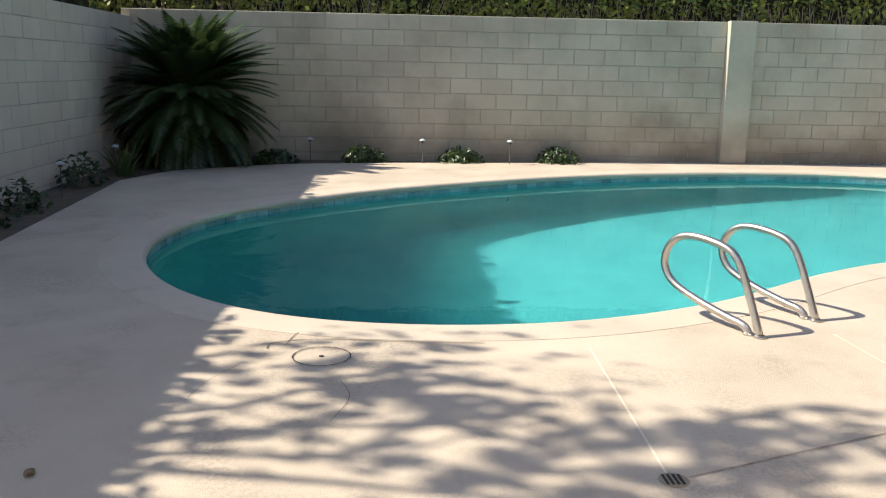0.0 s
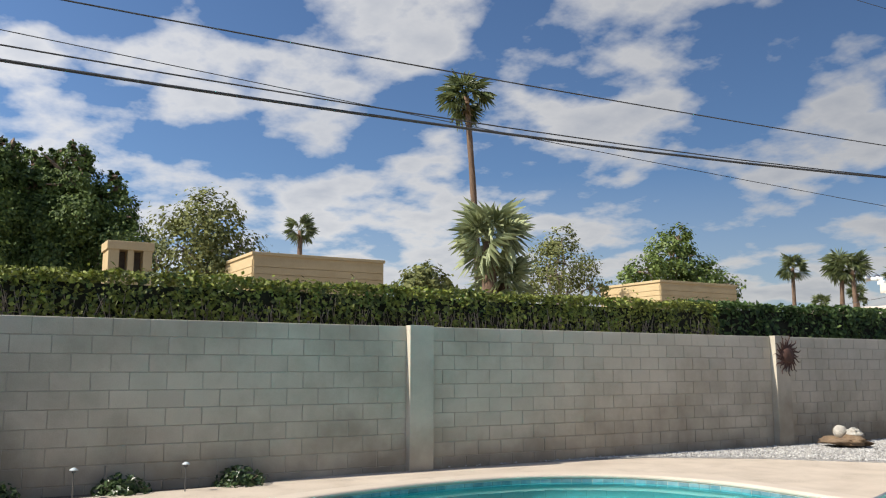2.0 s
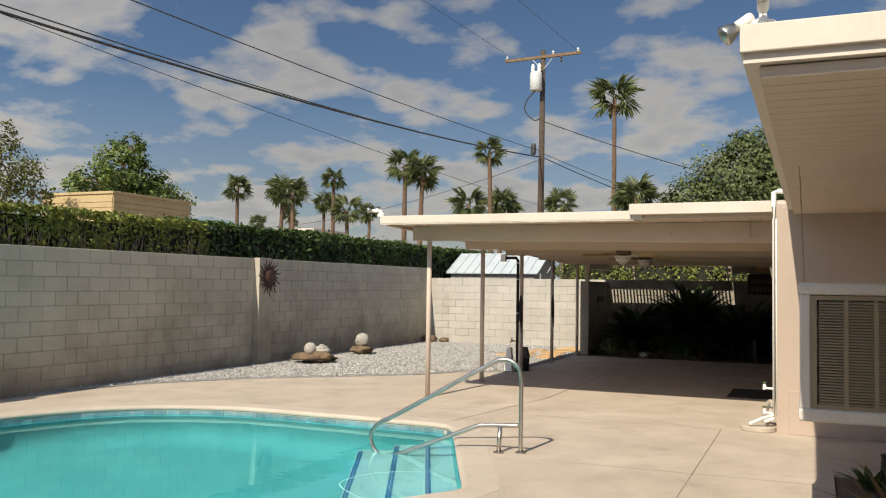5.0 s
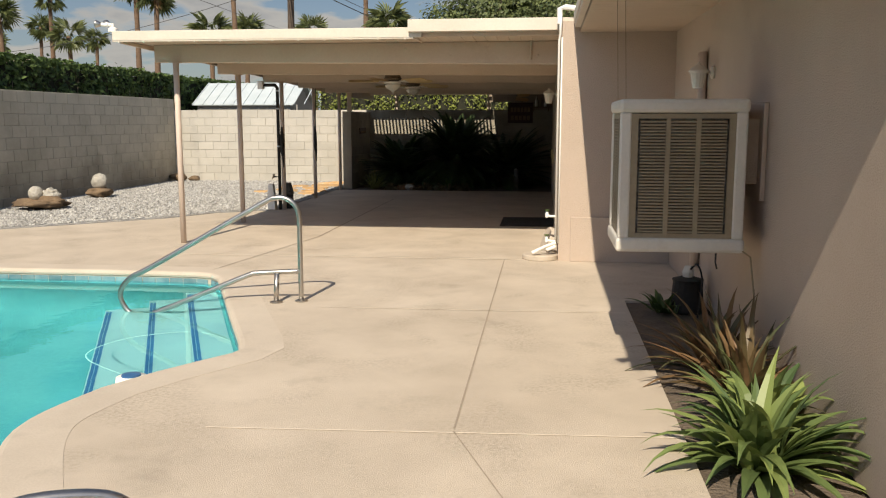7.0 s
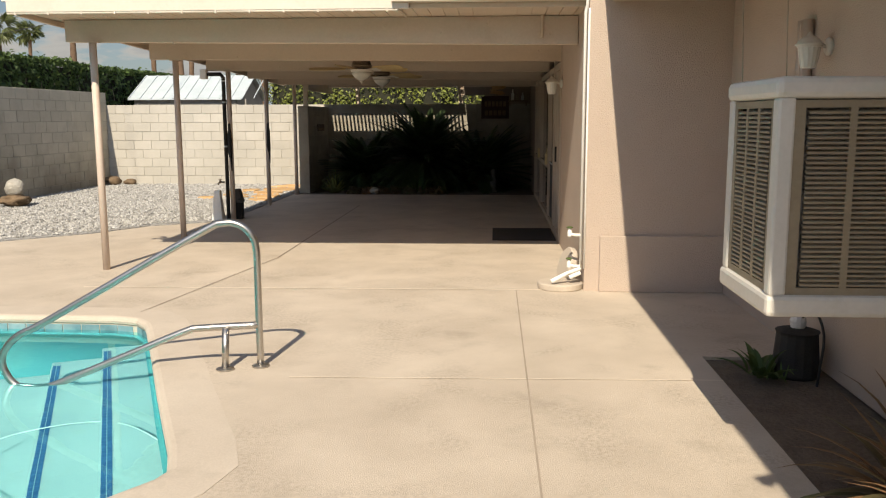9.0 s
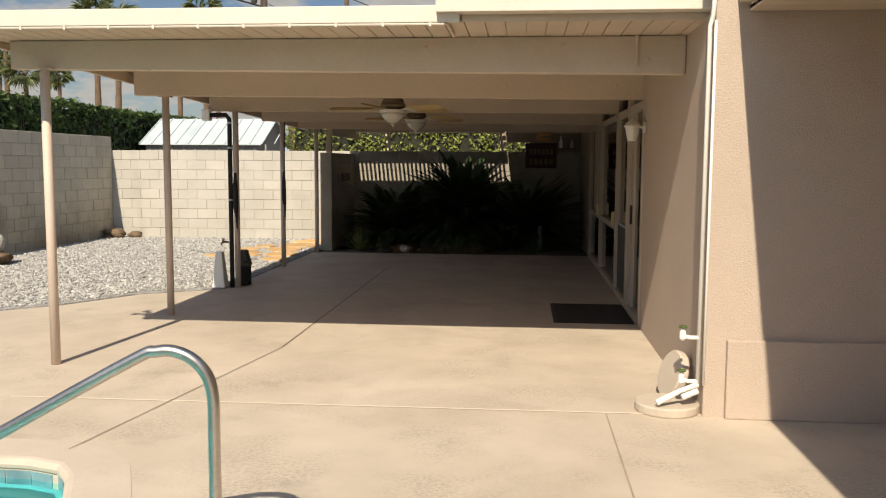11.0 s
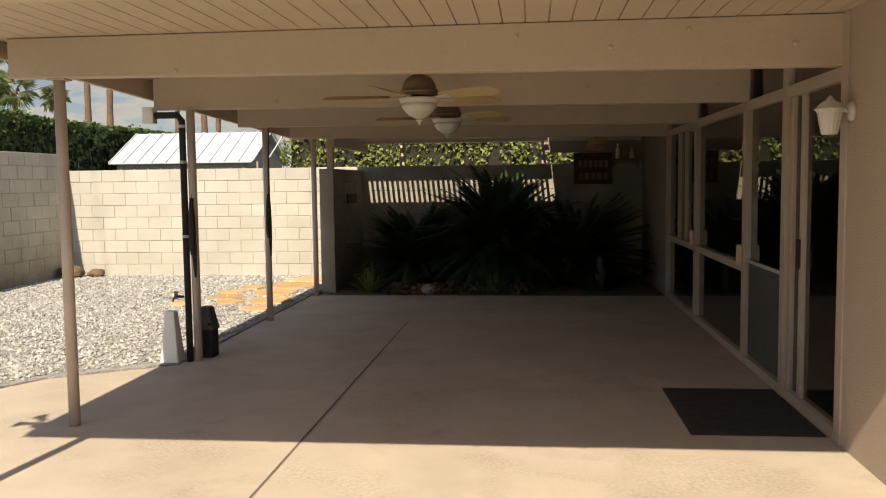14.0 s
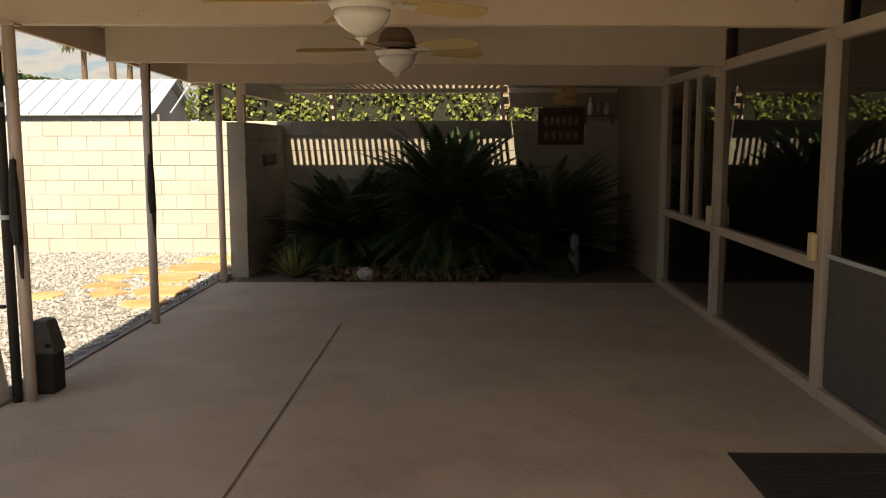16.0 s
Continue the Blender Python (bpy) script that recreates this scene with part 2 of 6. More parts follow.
M_DECK = surf("deck_concrete", (0.43, 0.36, 0.285), (0.57, 0.487, 0.395), 0.85, 1.1, 170, 0.55, spread=0.5, dirt=(0.24, 0.20, 0.155), dirt_scale=1.5, dirt_lo=0.58, dirt_hi=0.86, bump_dist=0.005, grit=(0.29, 0.24, 0.185))
M_COPING = surf("coping_concrete", (0.46, 0.39, 0.315), (0.56, 0.482, 0.395), 0.8, 1.6, 90, 0.25, bump_dist=0.005, dirt=(0.30, 0.255, 0.20), dirt_scale=2.5, dirt_lo=0.58, dirt_hi=0.85)
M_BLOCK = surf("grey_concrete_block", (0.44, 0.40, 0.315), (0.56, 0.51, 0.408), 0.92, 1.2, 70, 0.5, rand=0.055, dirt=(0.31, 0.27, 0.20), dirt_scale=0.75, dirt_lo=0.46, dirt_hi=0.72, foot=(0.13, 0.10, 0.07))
M_BLOCK_L = surf("pale_concrete_block", (0.41, 0.385, 0.335), (0.50, 0.47, 0.415), 0.92, 1.5, 70, 0.35, rand=0.05)
M_MORTAR = surf("mortar", (0.34, 0.315, 0.26), (0.42, 0.39, 0.325), 0.95, 3, 80, 0.4)
M_MORTAR_L = surf("pale_mortar", (0.37, 0.345, 0.30), (0.43, 0.405, 0.355), 0.95, 3, 80, 0.4)
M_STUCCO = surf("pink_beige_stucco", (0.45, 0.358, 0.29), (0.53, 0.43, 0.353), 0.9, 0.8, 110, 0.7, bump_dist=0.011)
# darker copy of the stucco: the far end's shade is put into its colour
M_STUCCO_SHADE = surf("shade_darkened_stucco", (0.27, 0.212, 0.16), (0.35, 0.28, 0.215), 0.9, 0.8, 110, 0.7, bump_dist=0.011)
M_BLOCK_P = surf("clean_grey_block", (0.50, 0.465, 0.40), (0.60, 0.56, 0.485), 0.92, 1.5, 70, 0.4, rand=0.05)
# blotchy block with the shade over the garden bed painted into its base colours
M_BLOCK_SHADE = surf("shade_darkened_concrete_block", (0.30, 0.27, 0.216), (0.41, 0.375, 0.305), 0.92, 1.2, 70, 0.5, rand=0.06, dirt=(0.16, 0.14, 0.105), dirt_scale=0.9, dirt_lo=0.48, dirt_hi=0.72)
M_PAINT = surf("cream_paint", (0.66, 0.565, 0.46), (0.72, 0.62, 0.51), 0.6, 1.5, 40, 0.08)
M_BEAM = surf("beam_paint", (0.50, 0.405, 0.315), (0.57, 0.465, 0.365), 0.65, 1.2, 50, 0.1, dirt=(0.4, 0.31, 0.23), dirt_scale=1.5, dirt_lo=0.58, dirt_hi=0.85)
M_POST = surf("post_paint", (0.52, 0.42, 0.35), (0.6, 0.49, 0.41), 0.6, 4, 60, 0.1, dirt=(0.3, 0.22, 0.17), dirt_scale=5, dirt_lo=0.6, dirt_hi=0.8)
M_FASCIA = surf("white_fascia_paint", (0.58, 0.505, 0.42), (0.66, 0.58, 0.485), 0.55, 2, 40, 0.08)
M_DIRT = surf("soil", (0.10, 0.075, 0.055), (0.17, 0.13, 0.095), 0.95, 5, 40, 0.8, bump_dist=0.03)
M_GRAVEL = surf("gravel_bed", (0.26, 0.25, 0.24), (0.46, 0.45, 0.43), 0.9, 8, 55, 0.9, bump_dist=0.03)
M_STONE = surf("gravel_stone", (0.22, 0.215, 0.205), (0.50, 0.485, 0.455), 0.9, 18, 60, 0.3, island=0.35)
M_GROUND = surf("dry_ground", (0.24, 0.20, 0.15), (0.34, 0.29, 0.22), 0.95, 0.3, 8, 0.4, bump_dist=0.05)
M_PLASTER = surf("pool_plaster", (0.065, 0.30, 0.32), (0.105, 0.365, 0.385), 0.8, 1.2, 30, 0.1)
M_TILE = surf("pool_tile", (0.10, 0.21, 0.25), (0.24, 0.37, 0.40), 0.25, 6, 9, 0.0, rand=0.25)
M_GREYD = surf("weathered_grey_plastic", (0.07, 0.07, 0.068), (0.11, 0.108, 0.10), 0.7, 8, 80, 0.15)
M_STEPS = surf("pale_step_plaster", (0.36, 0.42, 0.425), (0.44, 0.495, 0.495), 0.8, 2.0, 30, 0.1)
M_STEEL = surf("stainless_steel", (0.47, 0.44, 0.40), (0.60, 0.57, 0.53), 0.34, 4, 60, 0.02, metal=1.0)
M_DARK = surf("dark_joint", (0.13, 0.10, 0.08), (0.2, 0.155, 0.12), 0.95, 8, 80, 0.1)
M_LJOINT = surf("pale_joint", (0.66, 0.57, 0.46), (0.74, 0.65, 0.53), 0.8, 8, 80, 0.1)
M_HEDGE = leafy("hedge_leaf", (0.055, 0.07, 0.016), (0.30, 0.335, 0.06), 0.55)
M_TREE = leafy("dark_tree_leaf", (0.024, 0.052, 0.014), (0.105, 0.165, 0.04), 0.65)
M_OLIVE = leafy("olive_leaf", (0.085, 0.10, 0.03), (0.25, 0.26, 0.085), 0.8)
M_PALM = leafy("palm_leaf", (0.05, 0.075, 0.028), (0.22, 0.25, 0.10), 0.45)
M_PALM_L = leafy("pale_palm_leaf", (0.17, 0.20, 0.09), (0.48, 0.52, 0.29), 0.5)
M_FICUS = leafy("ficus_leaf", (0.035, 0.066, 0.016), (0.16, 0.225, 0.05), 0.7)
M_SAGO = leafy("sago_leaf", (0.022, 0.045, 0.018), (0.075, 0.12, 0.04), 0.35)
M_DEADPALM = leafy("dead_palm_leaf", (0.20, 0.13, 0.06), (0.34, 0.24, 0.12), 0.8)
M_YUCCA = leafy("variegated_leaf", (0.06, 0.11, 0.045), (0.27, 0.33, 0.10), 0.45, True)
M_RED = leafy("red_leaf", (0.075, 0.085, 0.04), (0.24, 0.13, 0.065), 0.45, True)
M_BARK = surf("bark", (0.16, 0.11, 0.075), (0.27, 0.195, 0.135), 0.95, 6, 40, 0.8, bump_dist=0.03)
M_TRUNK = surf("palm_trunk", (0.11, 0.068, 0.042), (0.19, 0.122, 0.078), 0.95, 3, 25, 0.8, bump_dist=0.05)
M_TWIG = surf("twig", (0.20, 0.155, 0.115), (0.36, 0.295, 0.24), 0.95, 10, 60, 0.4)
M_WOOD = surf("tan_siding", (0.46, 0.34, 0.18), (0.54, 0.41, 0.23), 0.8, 1.0, 20, 0.15)
M_WHITE = surf("white_enamel", (0.60, 0.565, 0.505), (0.68, 0.64, 0.575), 0.45, 3, 40, 0.04, dirt=(0.5, 0.43, 0.34), dirt_scale=4, dirt_lo=0.62, dirt_hi=0.8)
M_LOUVRE = surf("tan_louvre", (0.25, 0.20, 0.135), (0.32, 0.26, 0.175), 0.6, 5, 50, 0.1)
M_BLACK = surf("black_rubber", (0.014, 0.013, 0.012), (0.03, 0.028, 0.026), 0.8, 10, 120, 0.3)
M_MATR = surf("door_mat_rubber", (0.028, 0.022, 0.018), (0.05, 0.04, 0.034), 0.9, 10, 140, 0.5)
M_FRAME = surf("window_frame_paint", (0.44, 0.365, 0.29), (0.51, 0.425, 0.34), 0.6, 3, 60, 0.08)
M_METAL = surf("galvanised_sheet", (0.42, 0.48, 0.50), (0.52, 0.57, 0.59), 0.5, 2, 20, 0.05)
M_SHED = surf("grey_shed_sheet", (0.24, 0.225, 0.20), (0.32, 0.30, 0.27), 0.6, 2, 20, 0.05)
M_RUST = surf("rusty_iron", (0.045, 0.022, 0.016), (0.10, 0.045, 0.03), 0.8, 12, 60, 0.4, world_pos=False)
M_WATER = water_mat()
M_GLASS = glass_mat("window_glass", (0.55, 0.55, 0.52))
M_ROOM_SHADE = surf("shade_darkened_interior", (0.13, 0.105, 0.085), (0.20, 0.165, 0.13), 0.9, 1, 10, 0.1)
M_TREE2 = leafy("light_tree_leaf", (0.06, 0.10, 0.02), (0.20, 0.26, 0.06), 0.5)
# blue-grey base colour carries the haze of distance
M_MOUNT = surf("haze_coloured_mountain", (0.24, 0.30, 0.40), (0.34, 0.40, 0.48), 1.0, 0.004, 0.03, 0.0)
M_BULB = surf("lamp_glass", (0.6, 0.58, 0.52), (0.7, 0.68, 0.62), 0.15, 4, 30, 0.0)
M_WHITEST = surf("white_plastic", (0.78, 0.76, 0.70), (0.84, 0.82, 0.77), 0.45, 4, 40, 0.03)
M_CREAMPL = surf("yellowed_plastic", (0.62, 0.50, 0.27), (0.70, 0.58, 0.34), 0.5, 6, 40, 0.03)
M_FANBR = surf("aged_bronze", (0.17, 0.13, 0.09), (0.26, 0.20, 0.14), 0.45, 6, 50, 0.05, metal=0.4)
M_BLADE = surf("pale_wood_blade", (0.50, 0.37, 0.17), (0.62, 0.47, 0.24), 0.5, 3, 30, 0.05)
M_BLUE = surf("blue_tile", (0.02, 0.09, 0.22), (0.05, 0.15, 0.32), 0.3, 8, 40, 0.0)
M_FLAG = surf("orange_flagstone", (0.50, 0.27, 0.10), (0.62, 0.42, 0.22), 0.85, 3, 30, 0.4, rand=0.2)
M_CORAL = surf("pale_coral_rock", (0.34, 0.315, 0.27), (0.52, 0.49, 0.43), 0.9, 9, 40, 0.9, world_pos=False, bump_dist=0.03)
M_DRIFT = surf("brown_rock", (0.13, 0.085, 0.05), (0.26, 0.18, 0.11), 0.9, 7, 40, 0.9, world_pos=False, bump_dist=0.03)
M_POLE = surf("creosoted_pole", (0.045, 0.033, 0.025), (0.10, 0.072, 0.052), 0.9, 5, 40, 0.5)
M_ARM = surf("weathered_crossarm", (0.14, 0.09, 0.05), (0.23, 0.155, 0.09), 0.9, 5, 40, 0.4)
M_GREYP = surf("grey_transformer_paint", (0.55, 0.56, 0.55), (0.62, 0.63, 0.62), 0.5, 5, 40, 0.05)
M_WIRE = surf("black_cable", (0.035, 0.035, 0.035), (0.06, 0.06, 0.06), 0.6, 5, 40, 0.0)
M_SCREEN = surf("grey_insect_screen", (0.07, 0.068, 0.062), (0.10, 0.097, 0.088), 0.8, 20, 200, 0.2)
M_SIGN = surf("dark_red_sign_board", (0.045, 0.016, 0.012), (0.075, 0.026, 0.018), 0.7, 6, 40, 0.2)
M_PAD = surf("cooler_pad", (0.03, 0.03, 0.028), (0.30, 0.29, 0.27), 0.95, 22, 60, 0.8)
M_FAINT = surf("faint_joint", (0.27, 0.22, 0.17), (0.38, 0.31, 0.245), 0.95, 3, 80, 0.1)
M_OLIVE2 = leafy("grey_green_leaf", (0.05, 0.075, 0.025), (0.17, 0.20, 0.07), 0.55)

# ---- mesh tools ----
def mesh_of(name, bm, mat, smooth=False):
    me = bpy.data.meshes.new(name)
    bm.normal_update()
    bm.to_mesh(me)
    bm.free()
    if smooth:
        me.polygons.foreach_set("use_smooth", [True] * len(me.polygons))
    for x in (mat if isinstance(mat, (list, tuple)) else [mat]):
        me.materials.append(x)
    return me


def thing(name, bm, mat, label, category, kind="", group="", smooth=False):
    return tagged(new(name, mesh_of(name, bm, mat, smooth)), label, category, group, kind)


def empty(name, label, category, loc=(0, 0, 0), kind="", group=""):
    ob = new(name)
    ob.empty_display_size = 0.1
    ob.matrix_world = Matrix.Translation(loc)
    return tagged(ob, label, category, group, kind)


def part(name, bm, mat, parent, label="", smooth=False):
    ob = new(name, mesh_of(name, bm, mat, smooth))
    ob.parent = parent
    if label:
        ob["label"] = label
    return ob


def piece(name, me, parent, m):
    ob = new(name, me)
    ob.parent = parent
    ob.matrix_basis = m
    return ob


def add_box(bm, x0, x1, y0, y1, z0, z1, bevel=0.0):
    r = bmesh.ops.create_cube(bm, size=1.0)
    vs = r["verts"]
    for v in vs:
        v.co = Vector((x0 + (v.co.x + 0.5) * (x1 - x0), y0 + (v.co.y + 0.5) * (y1 - y0), z0 + (v.co.z + 0.5) * (z1 - z0)))
    if bevel:
        es = list({e for v in vs for e in v.link_edges})
        bmesh.ops.bevel(bm, geom=es, offset=bevel, segments=2, affect="EDGES", profile=0.5)
    return bm


def box(x0, x1, y0, y1, z0, z1, bevel=0.0):
    return add_box(bmesh.new(), x0, x1, y0, y1, z0, z1, bevel)


def add_tube(bm, pts, radius, sides=10, cap=True):
    """A round tube along the points; radius a number or one for each point."""
    pts = [Vector(p) for p in pts]
    rad = [float(q) for q in (radius if isinstance(radius, (list, tuple)) else [radius] * len(pts))]
    rings = []
    up = None
    for i, p in enumerate(pts):
        d = (pts[min(i + 1, len(pts) - 1)] - pts[max(i - 1, 0)]).normalized()
        if up is None:
            up = Vector((0, 0, 1)) if abs(d.z) < 0.9 else Vector((1, 0, 0))
        a = d.cross(up)
        if a.length < 1e-4:
            a = d.orthogonal()
        a.normalize()
        b = a.cross(d).normalized()
        up = b
        rings.append([bm.verts.new(p + rad[i] * (math.cos(t) * a + math.sin(t) * b)) for t in [2 * math.pi * k / sides for k in range(sides)]])
    for r0, r1 in zip(rings, rings[1:]):
        for k in range(sides):
            bm.faces.new((r0[k], r0[(k + 1) % sides], r1[(k + 1) % sides], r1[k]))
    if cap:
        bm.faces.new(rings[0][::-1]); bm.faces.new(rings[-1])
    return bm


def tube(pts, radius, sides=10, cap=True):
    return add_tube(bmesh.new(), pts, radius, sides, cap)


def add_lathe(bm, profile, sides=20, at=(0, 0, 0)):
    """Turn a profile of (radius, height) round the z axis."""
    at = Vector(at)
    rings = []
    for r, z in profile:
        r = max(r, 0.0005)
        rings.append([bm.verts.new(at + Vector((r * math.cos(2 * math.pi * k / sides), r * math.sin(2 * math.pi * k / sides), z))) for k in range(sides)])
    for r0, r1 in zip(rings, rings[1:]):
        for k in range(sides):
            bm.faces.new((r0[k], r0[(k + 1) % sides], r1[(k + 1) % sides], r1[k]))
    bm.faces.new(rings[0][::-1]); bm.faces.new(rings[-1])
    return bm


def lathe(profile, sides=20, at=(0, 0, 0)):
    return add_lathe(bmesh.new(), profile, sides, at)


def catmull(ctrl, n=8, closed=False):
    """A smooth curve through the control points."""
    P = [Vector(p) for p in ctrl]
    k = len(P)
    out = []
    for i in range(k if closed else k - 1):
        if closed:
            a, b, c, d = P[(i - 1) % k], P[i], P[(i + 1) % k], P[(i + 2) % k]
        else:
            a, b, c, d = P[max(i - 1, 0)], P[i], P[i + 1], P[min(i + 2, k - 1)]
        for j in range(n):
            t = j / n
            out.append(0.5 * ((2 * b) + (c - a) * t + (2 * a - 5 * b + 4 * c - d) * t * t + (3 * b - a - 3 * c + d) * t ** 3))
    if not closed:
        out.append(P[-1])
    return out


def sheet(outer, holes, z, skirt=0.0):
    """A level sheet with holes; skirt: how far its rims go down."""
    bm = bmesh.new()
    edges, loops = [], []
    for loop in [outer, *holes]:
        vs = [bm.verts.new((p[0], p[1], z)) for p in loop]
        es = [bm.edges.new((vs[i], vs[(i + 1) % len(vs)])) for i in range(len(vs))]
        edges += es
        loops.append(vs)
    bmesh.ops.triangle_fill(bm, use_beauty=True, use_dissolve=False, edges=edges)
    for f in bm.faces:
        f.normal_update()
        if f.normal.z < 0:
            f.normal_flip()
    if skirt:
        for vs in loops:
            low = [bm.verts.new((v.co.x, v.co.y, z - skirt)) for v in vs]
            for i in range(len(vs)):
                j = (i + 1) % len(vs)
                bm.faces.new((vs[i], vs[j], low[j], low[i]))
    return bm


def from_arrays(name, verts, faces, mat):
    me = bpy.data.meshes.new(name)
    me.from_pydata(verts, [], faces)
    me.update()
    for x in (mat if isinstance(mat, (list, tuple)) else [mat]):
        me.materials.append(x)
    return me


def leaf_mesh(name, centres, normals, size, mat, rng, jitter=0.7, long=1.6):
    """Many small folded leaves, each of two triangles, about the given places."""
    n = len(centres)
    c = np.asarray(centres, float)
    d = np.asarray(normals, float) + rng.normal(0, jitter, (n, 3))
    d /= np.linalg.norm(d, axis=1, keepdims=True) + 1e-9
    r = rng.normal(0, 1, (n, 3))
    a = np.cross(d, r); a /= np.linalg.norm(a, axis=1, keepdims=True) + 1e-9
    b = np.cross(d, a)
    s = size * rng.uniform(0.6, 1.35, (n, 1))
    v = np.empty((n, 4, 3))
    v[:, 0] = c - a * s * long * 0.5
    v[:, 1] = c + b * s * 0.5 + d * s * 0.12
    v[:, 2] = c + a * s * long * 0.5
    v[:, 3] = c - b * s * 0.5 + d * s * 0.12
    verts = v.reshape(-1, 3)
    idx = np.arange(n)[:, None] * 4
    f = np.concatenate([idx + [0, 1, 2], idx + [0, 2, 3]], axis=0)
    return from_arrays(name, verts.tolist(), f.tolist(), mat)

# ---- ground, deck and pool ----
POOL = [(2.02, -5.85), (1.93, -6.55), (2.35, -7.4), (3.1, -8.45), (3.5, -9.45), (3.52, -10.45), (3.2, -11.25), (2.55, -11.83),
        (1.7, -12.16), (0.75, -12.18), (-0.15, -11.87), (-1.0, -11.2), (-1.95, -10.1), (-3.05, -8.2), (-3.6, -6.6), (-3.82, -5.1),
        (-3.68, -3.8), (-3.05, -2.72), (-1.9, -2.14), (-0.5, -2.06), (0.7, -2.06)]


def inset(loop, d):
    """The loop moved inwards by d (outwards if negative)."""
    n = len(loop)
    out = []
    for i in range(n):
        a, b, c = loop[i - 1], loop[i], loop[(i + 1) % n]
        e = (c - a).normalized()
        out.append(b + Vector((-e.y, e.x, 0)) * -d)
    return out


def pool_loop():
    c = catmull([(x, y, 0) for x, y in POOL], 6)
    corner = [(1.02, -2.07, 0), (1.22, -2.13, 0), (1.35, -2.28, 0), (1.44, -2.46, 0), (1.75, -3.14, 0), (2.1, -3.92, 0), (2.46, -4.7, 0), (2.54, -4.92, 0), (2.51, -5.03, 0), (2.38, -5.22, 0), (2.2, -5.5, 0)]
    return c + [Vector(p) for p in corner]


pool = pool_loop()
HOLE = inset(pool, -0.30)
deck_outer = [(-5.0, -2.75), (-4.62, -0.89), (-3.61, 0.63), (-2.46, 1.66), (-1.42, 2.66), (-0.95, 3.48), (-0.08, 4.06), (-0.08, 8.64), (4.77, 8.64), (4.77, -0.88),
              (6.0, -0.88), (6.0, -2.98), (5.32, -2.98), (5.32, -7.6), (6.0, -7.6), (12.0, -7.6), (12.0, -13.3), (1.4, -13.3), (-2.2, -13.5), (-3.23, -13.14), (-4.16, -11.82),
              (-4.47, -10.24), (-4.72, -7.71), (-5.0, -6.75)]
GROUND_Z = -0.06
thing("ground", sheet([(-900, -900), (900, -900), (900, 900), (-900, 900)], [HOLE], GROUND_Z, 0), M_GROUND,
      "dry sandy ground reaching to the horizon", "ground", "structure")
thing("pavement", sheet(deck_outer, [HOLE], 0.0, 0.12), M_DECK, "stained beige concrete pool deck with fine grit", "pavement", "structure")


def coping():
    """A rounded bullnose rim between deck and water."""
    prof = [(-0.2995, -0.03), (-0.2995, 0.002), (-0.03, 0.003), (-0.008, -0.002), (0.008, -0.014), (0.016, -0.03), (0.012, -0.05), (0.0, -0.06), (-0.004, -0.3)]
    rows = [inset(pool, d) for d, z in prof]
    bm = bmesh.new()
    vs = [[bm.verts.new((p.x, p.y, prof[k][1])) for p in row] for k, row in enumerate(rows)]
    n = len(pool)
    for k in range(len(prof) - 1):
        for i in range(n):
            bm.faces.new((vs[k][i], vs[k][(i + 1) % n], vs[k + 1][(i + 1) % n], vs[k + 1][i]))
    return bm


thing("pool_coping", coping(), M_COPING, "rounded beige concrete rim round the swimming pool", "pool coping", "structure")


def basin():
    rows = [(0.0, -0.2), (0.035, -0.205), (0.035, -0.24), (0.0, -0.25), (0.02, -1.1), (0.10, -1.45), (0.28, -1.64), (0.6, -1.72), (0.62, -1.721), (0.66, -1.722)]
    bm = bmesh.new()
    n = len(pool)
    vs = []
    for d, z in rows:
        vs.append([bm.verts.new((p.x, p.y, z)) for p in inset(pool, d)])
    for k in range(len(rows) - 1):
        for i in range(n):
            bm.faces.new((vs[k][i], vs[k][(i + 1) % n], vs[k + 1][(i + 1) % n], vs[k + 1][i]))
    bm.faces.new(vs[-1])
    return bm


thing("pool_basin", basin(), M_PLASTER, "pale turquoise plaster basin of the swimming pool", "pool basin", "structure", smooth=True)
WATER_Z = -0.11
wt = thing("water", sheet([(p.x, p.y) for p in inset(pool, -0.05)], [], WATER_Z), M_WATER, "clear turquoise pool water with faint ripples", "water", "structure")
wt.visible_shadow = False

# gravel bed and soil beds
GR_Z = 0.015
thing("gravel_ground", sheet([(-5.0, -4.78), (-5.0, 11.1), (-0.08, 11.1), (-0.08, 4.08), (-0.95, 3.5), (-1.43, 2.67), (-2.47, 1.67), (-3.62, 0.64), (-4.63, -0.88), (-5.0, -2.74)], [], GR_Z, 0.05),
      M_GRAVEL, "bed of crushed grey and white gravel", "gravel", "structure")
thing("soil_back", sheet([(-5.0, -14.2), (2.5, -14.2), (2.5, -13.29), (1.4, -13.29), (-2.2, -13.49), (-3.22, -13.13), (-4.15, -11.81), (-4.46, -10.23), (-4.71, -7.7), (-5.0, -6.74)], [], -0.03, 0.05),
      M_DIRT, "dark damp soil of the planting strip", "soil", "structure")
thing("soil_house", sheet([(5.33, -7.6), (5.33, -2.99), (6.0, -2.99), (6.0, -7.6)], [], -0.02, 0.05), M_DIRT, "dry dark soil of the bed below the house wall", "soil", "structure")
thing("soil_garden", sheet([(0.1, 8.65), (4.77, 8.65), (4.77, 11.1), (0.1, 11.1)], [], -0.01, 0.05), M_DIRT, "dark soil of the shaded garden bed", "soil", "structure")


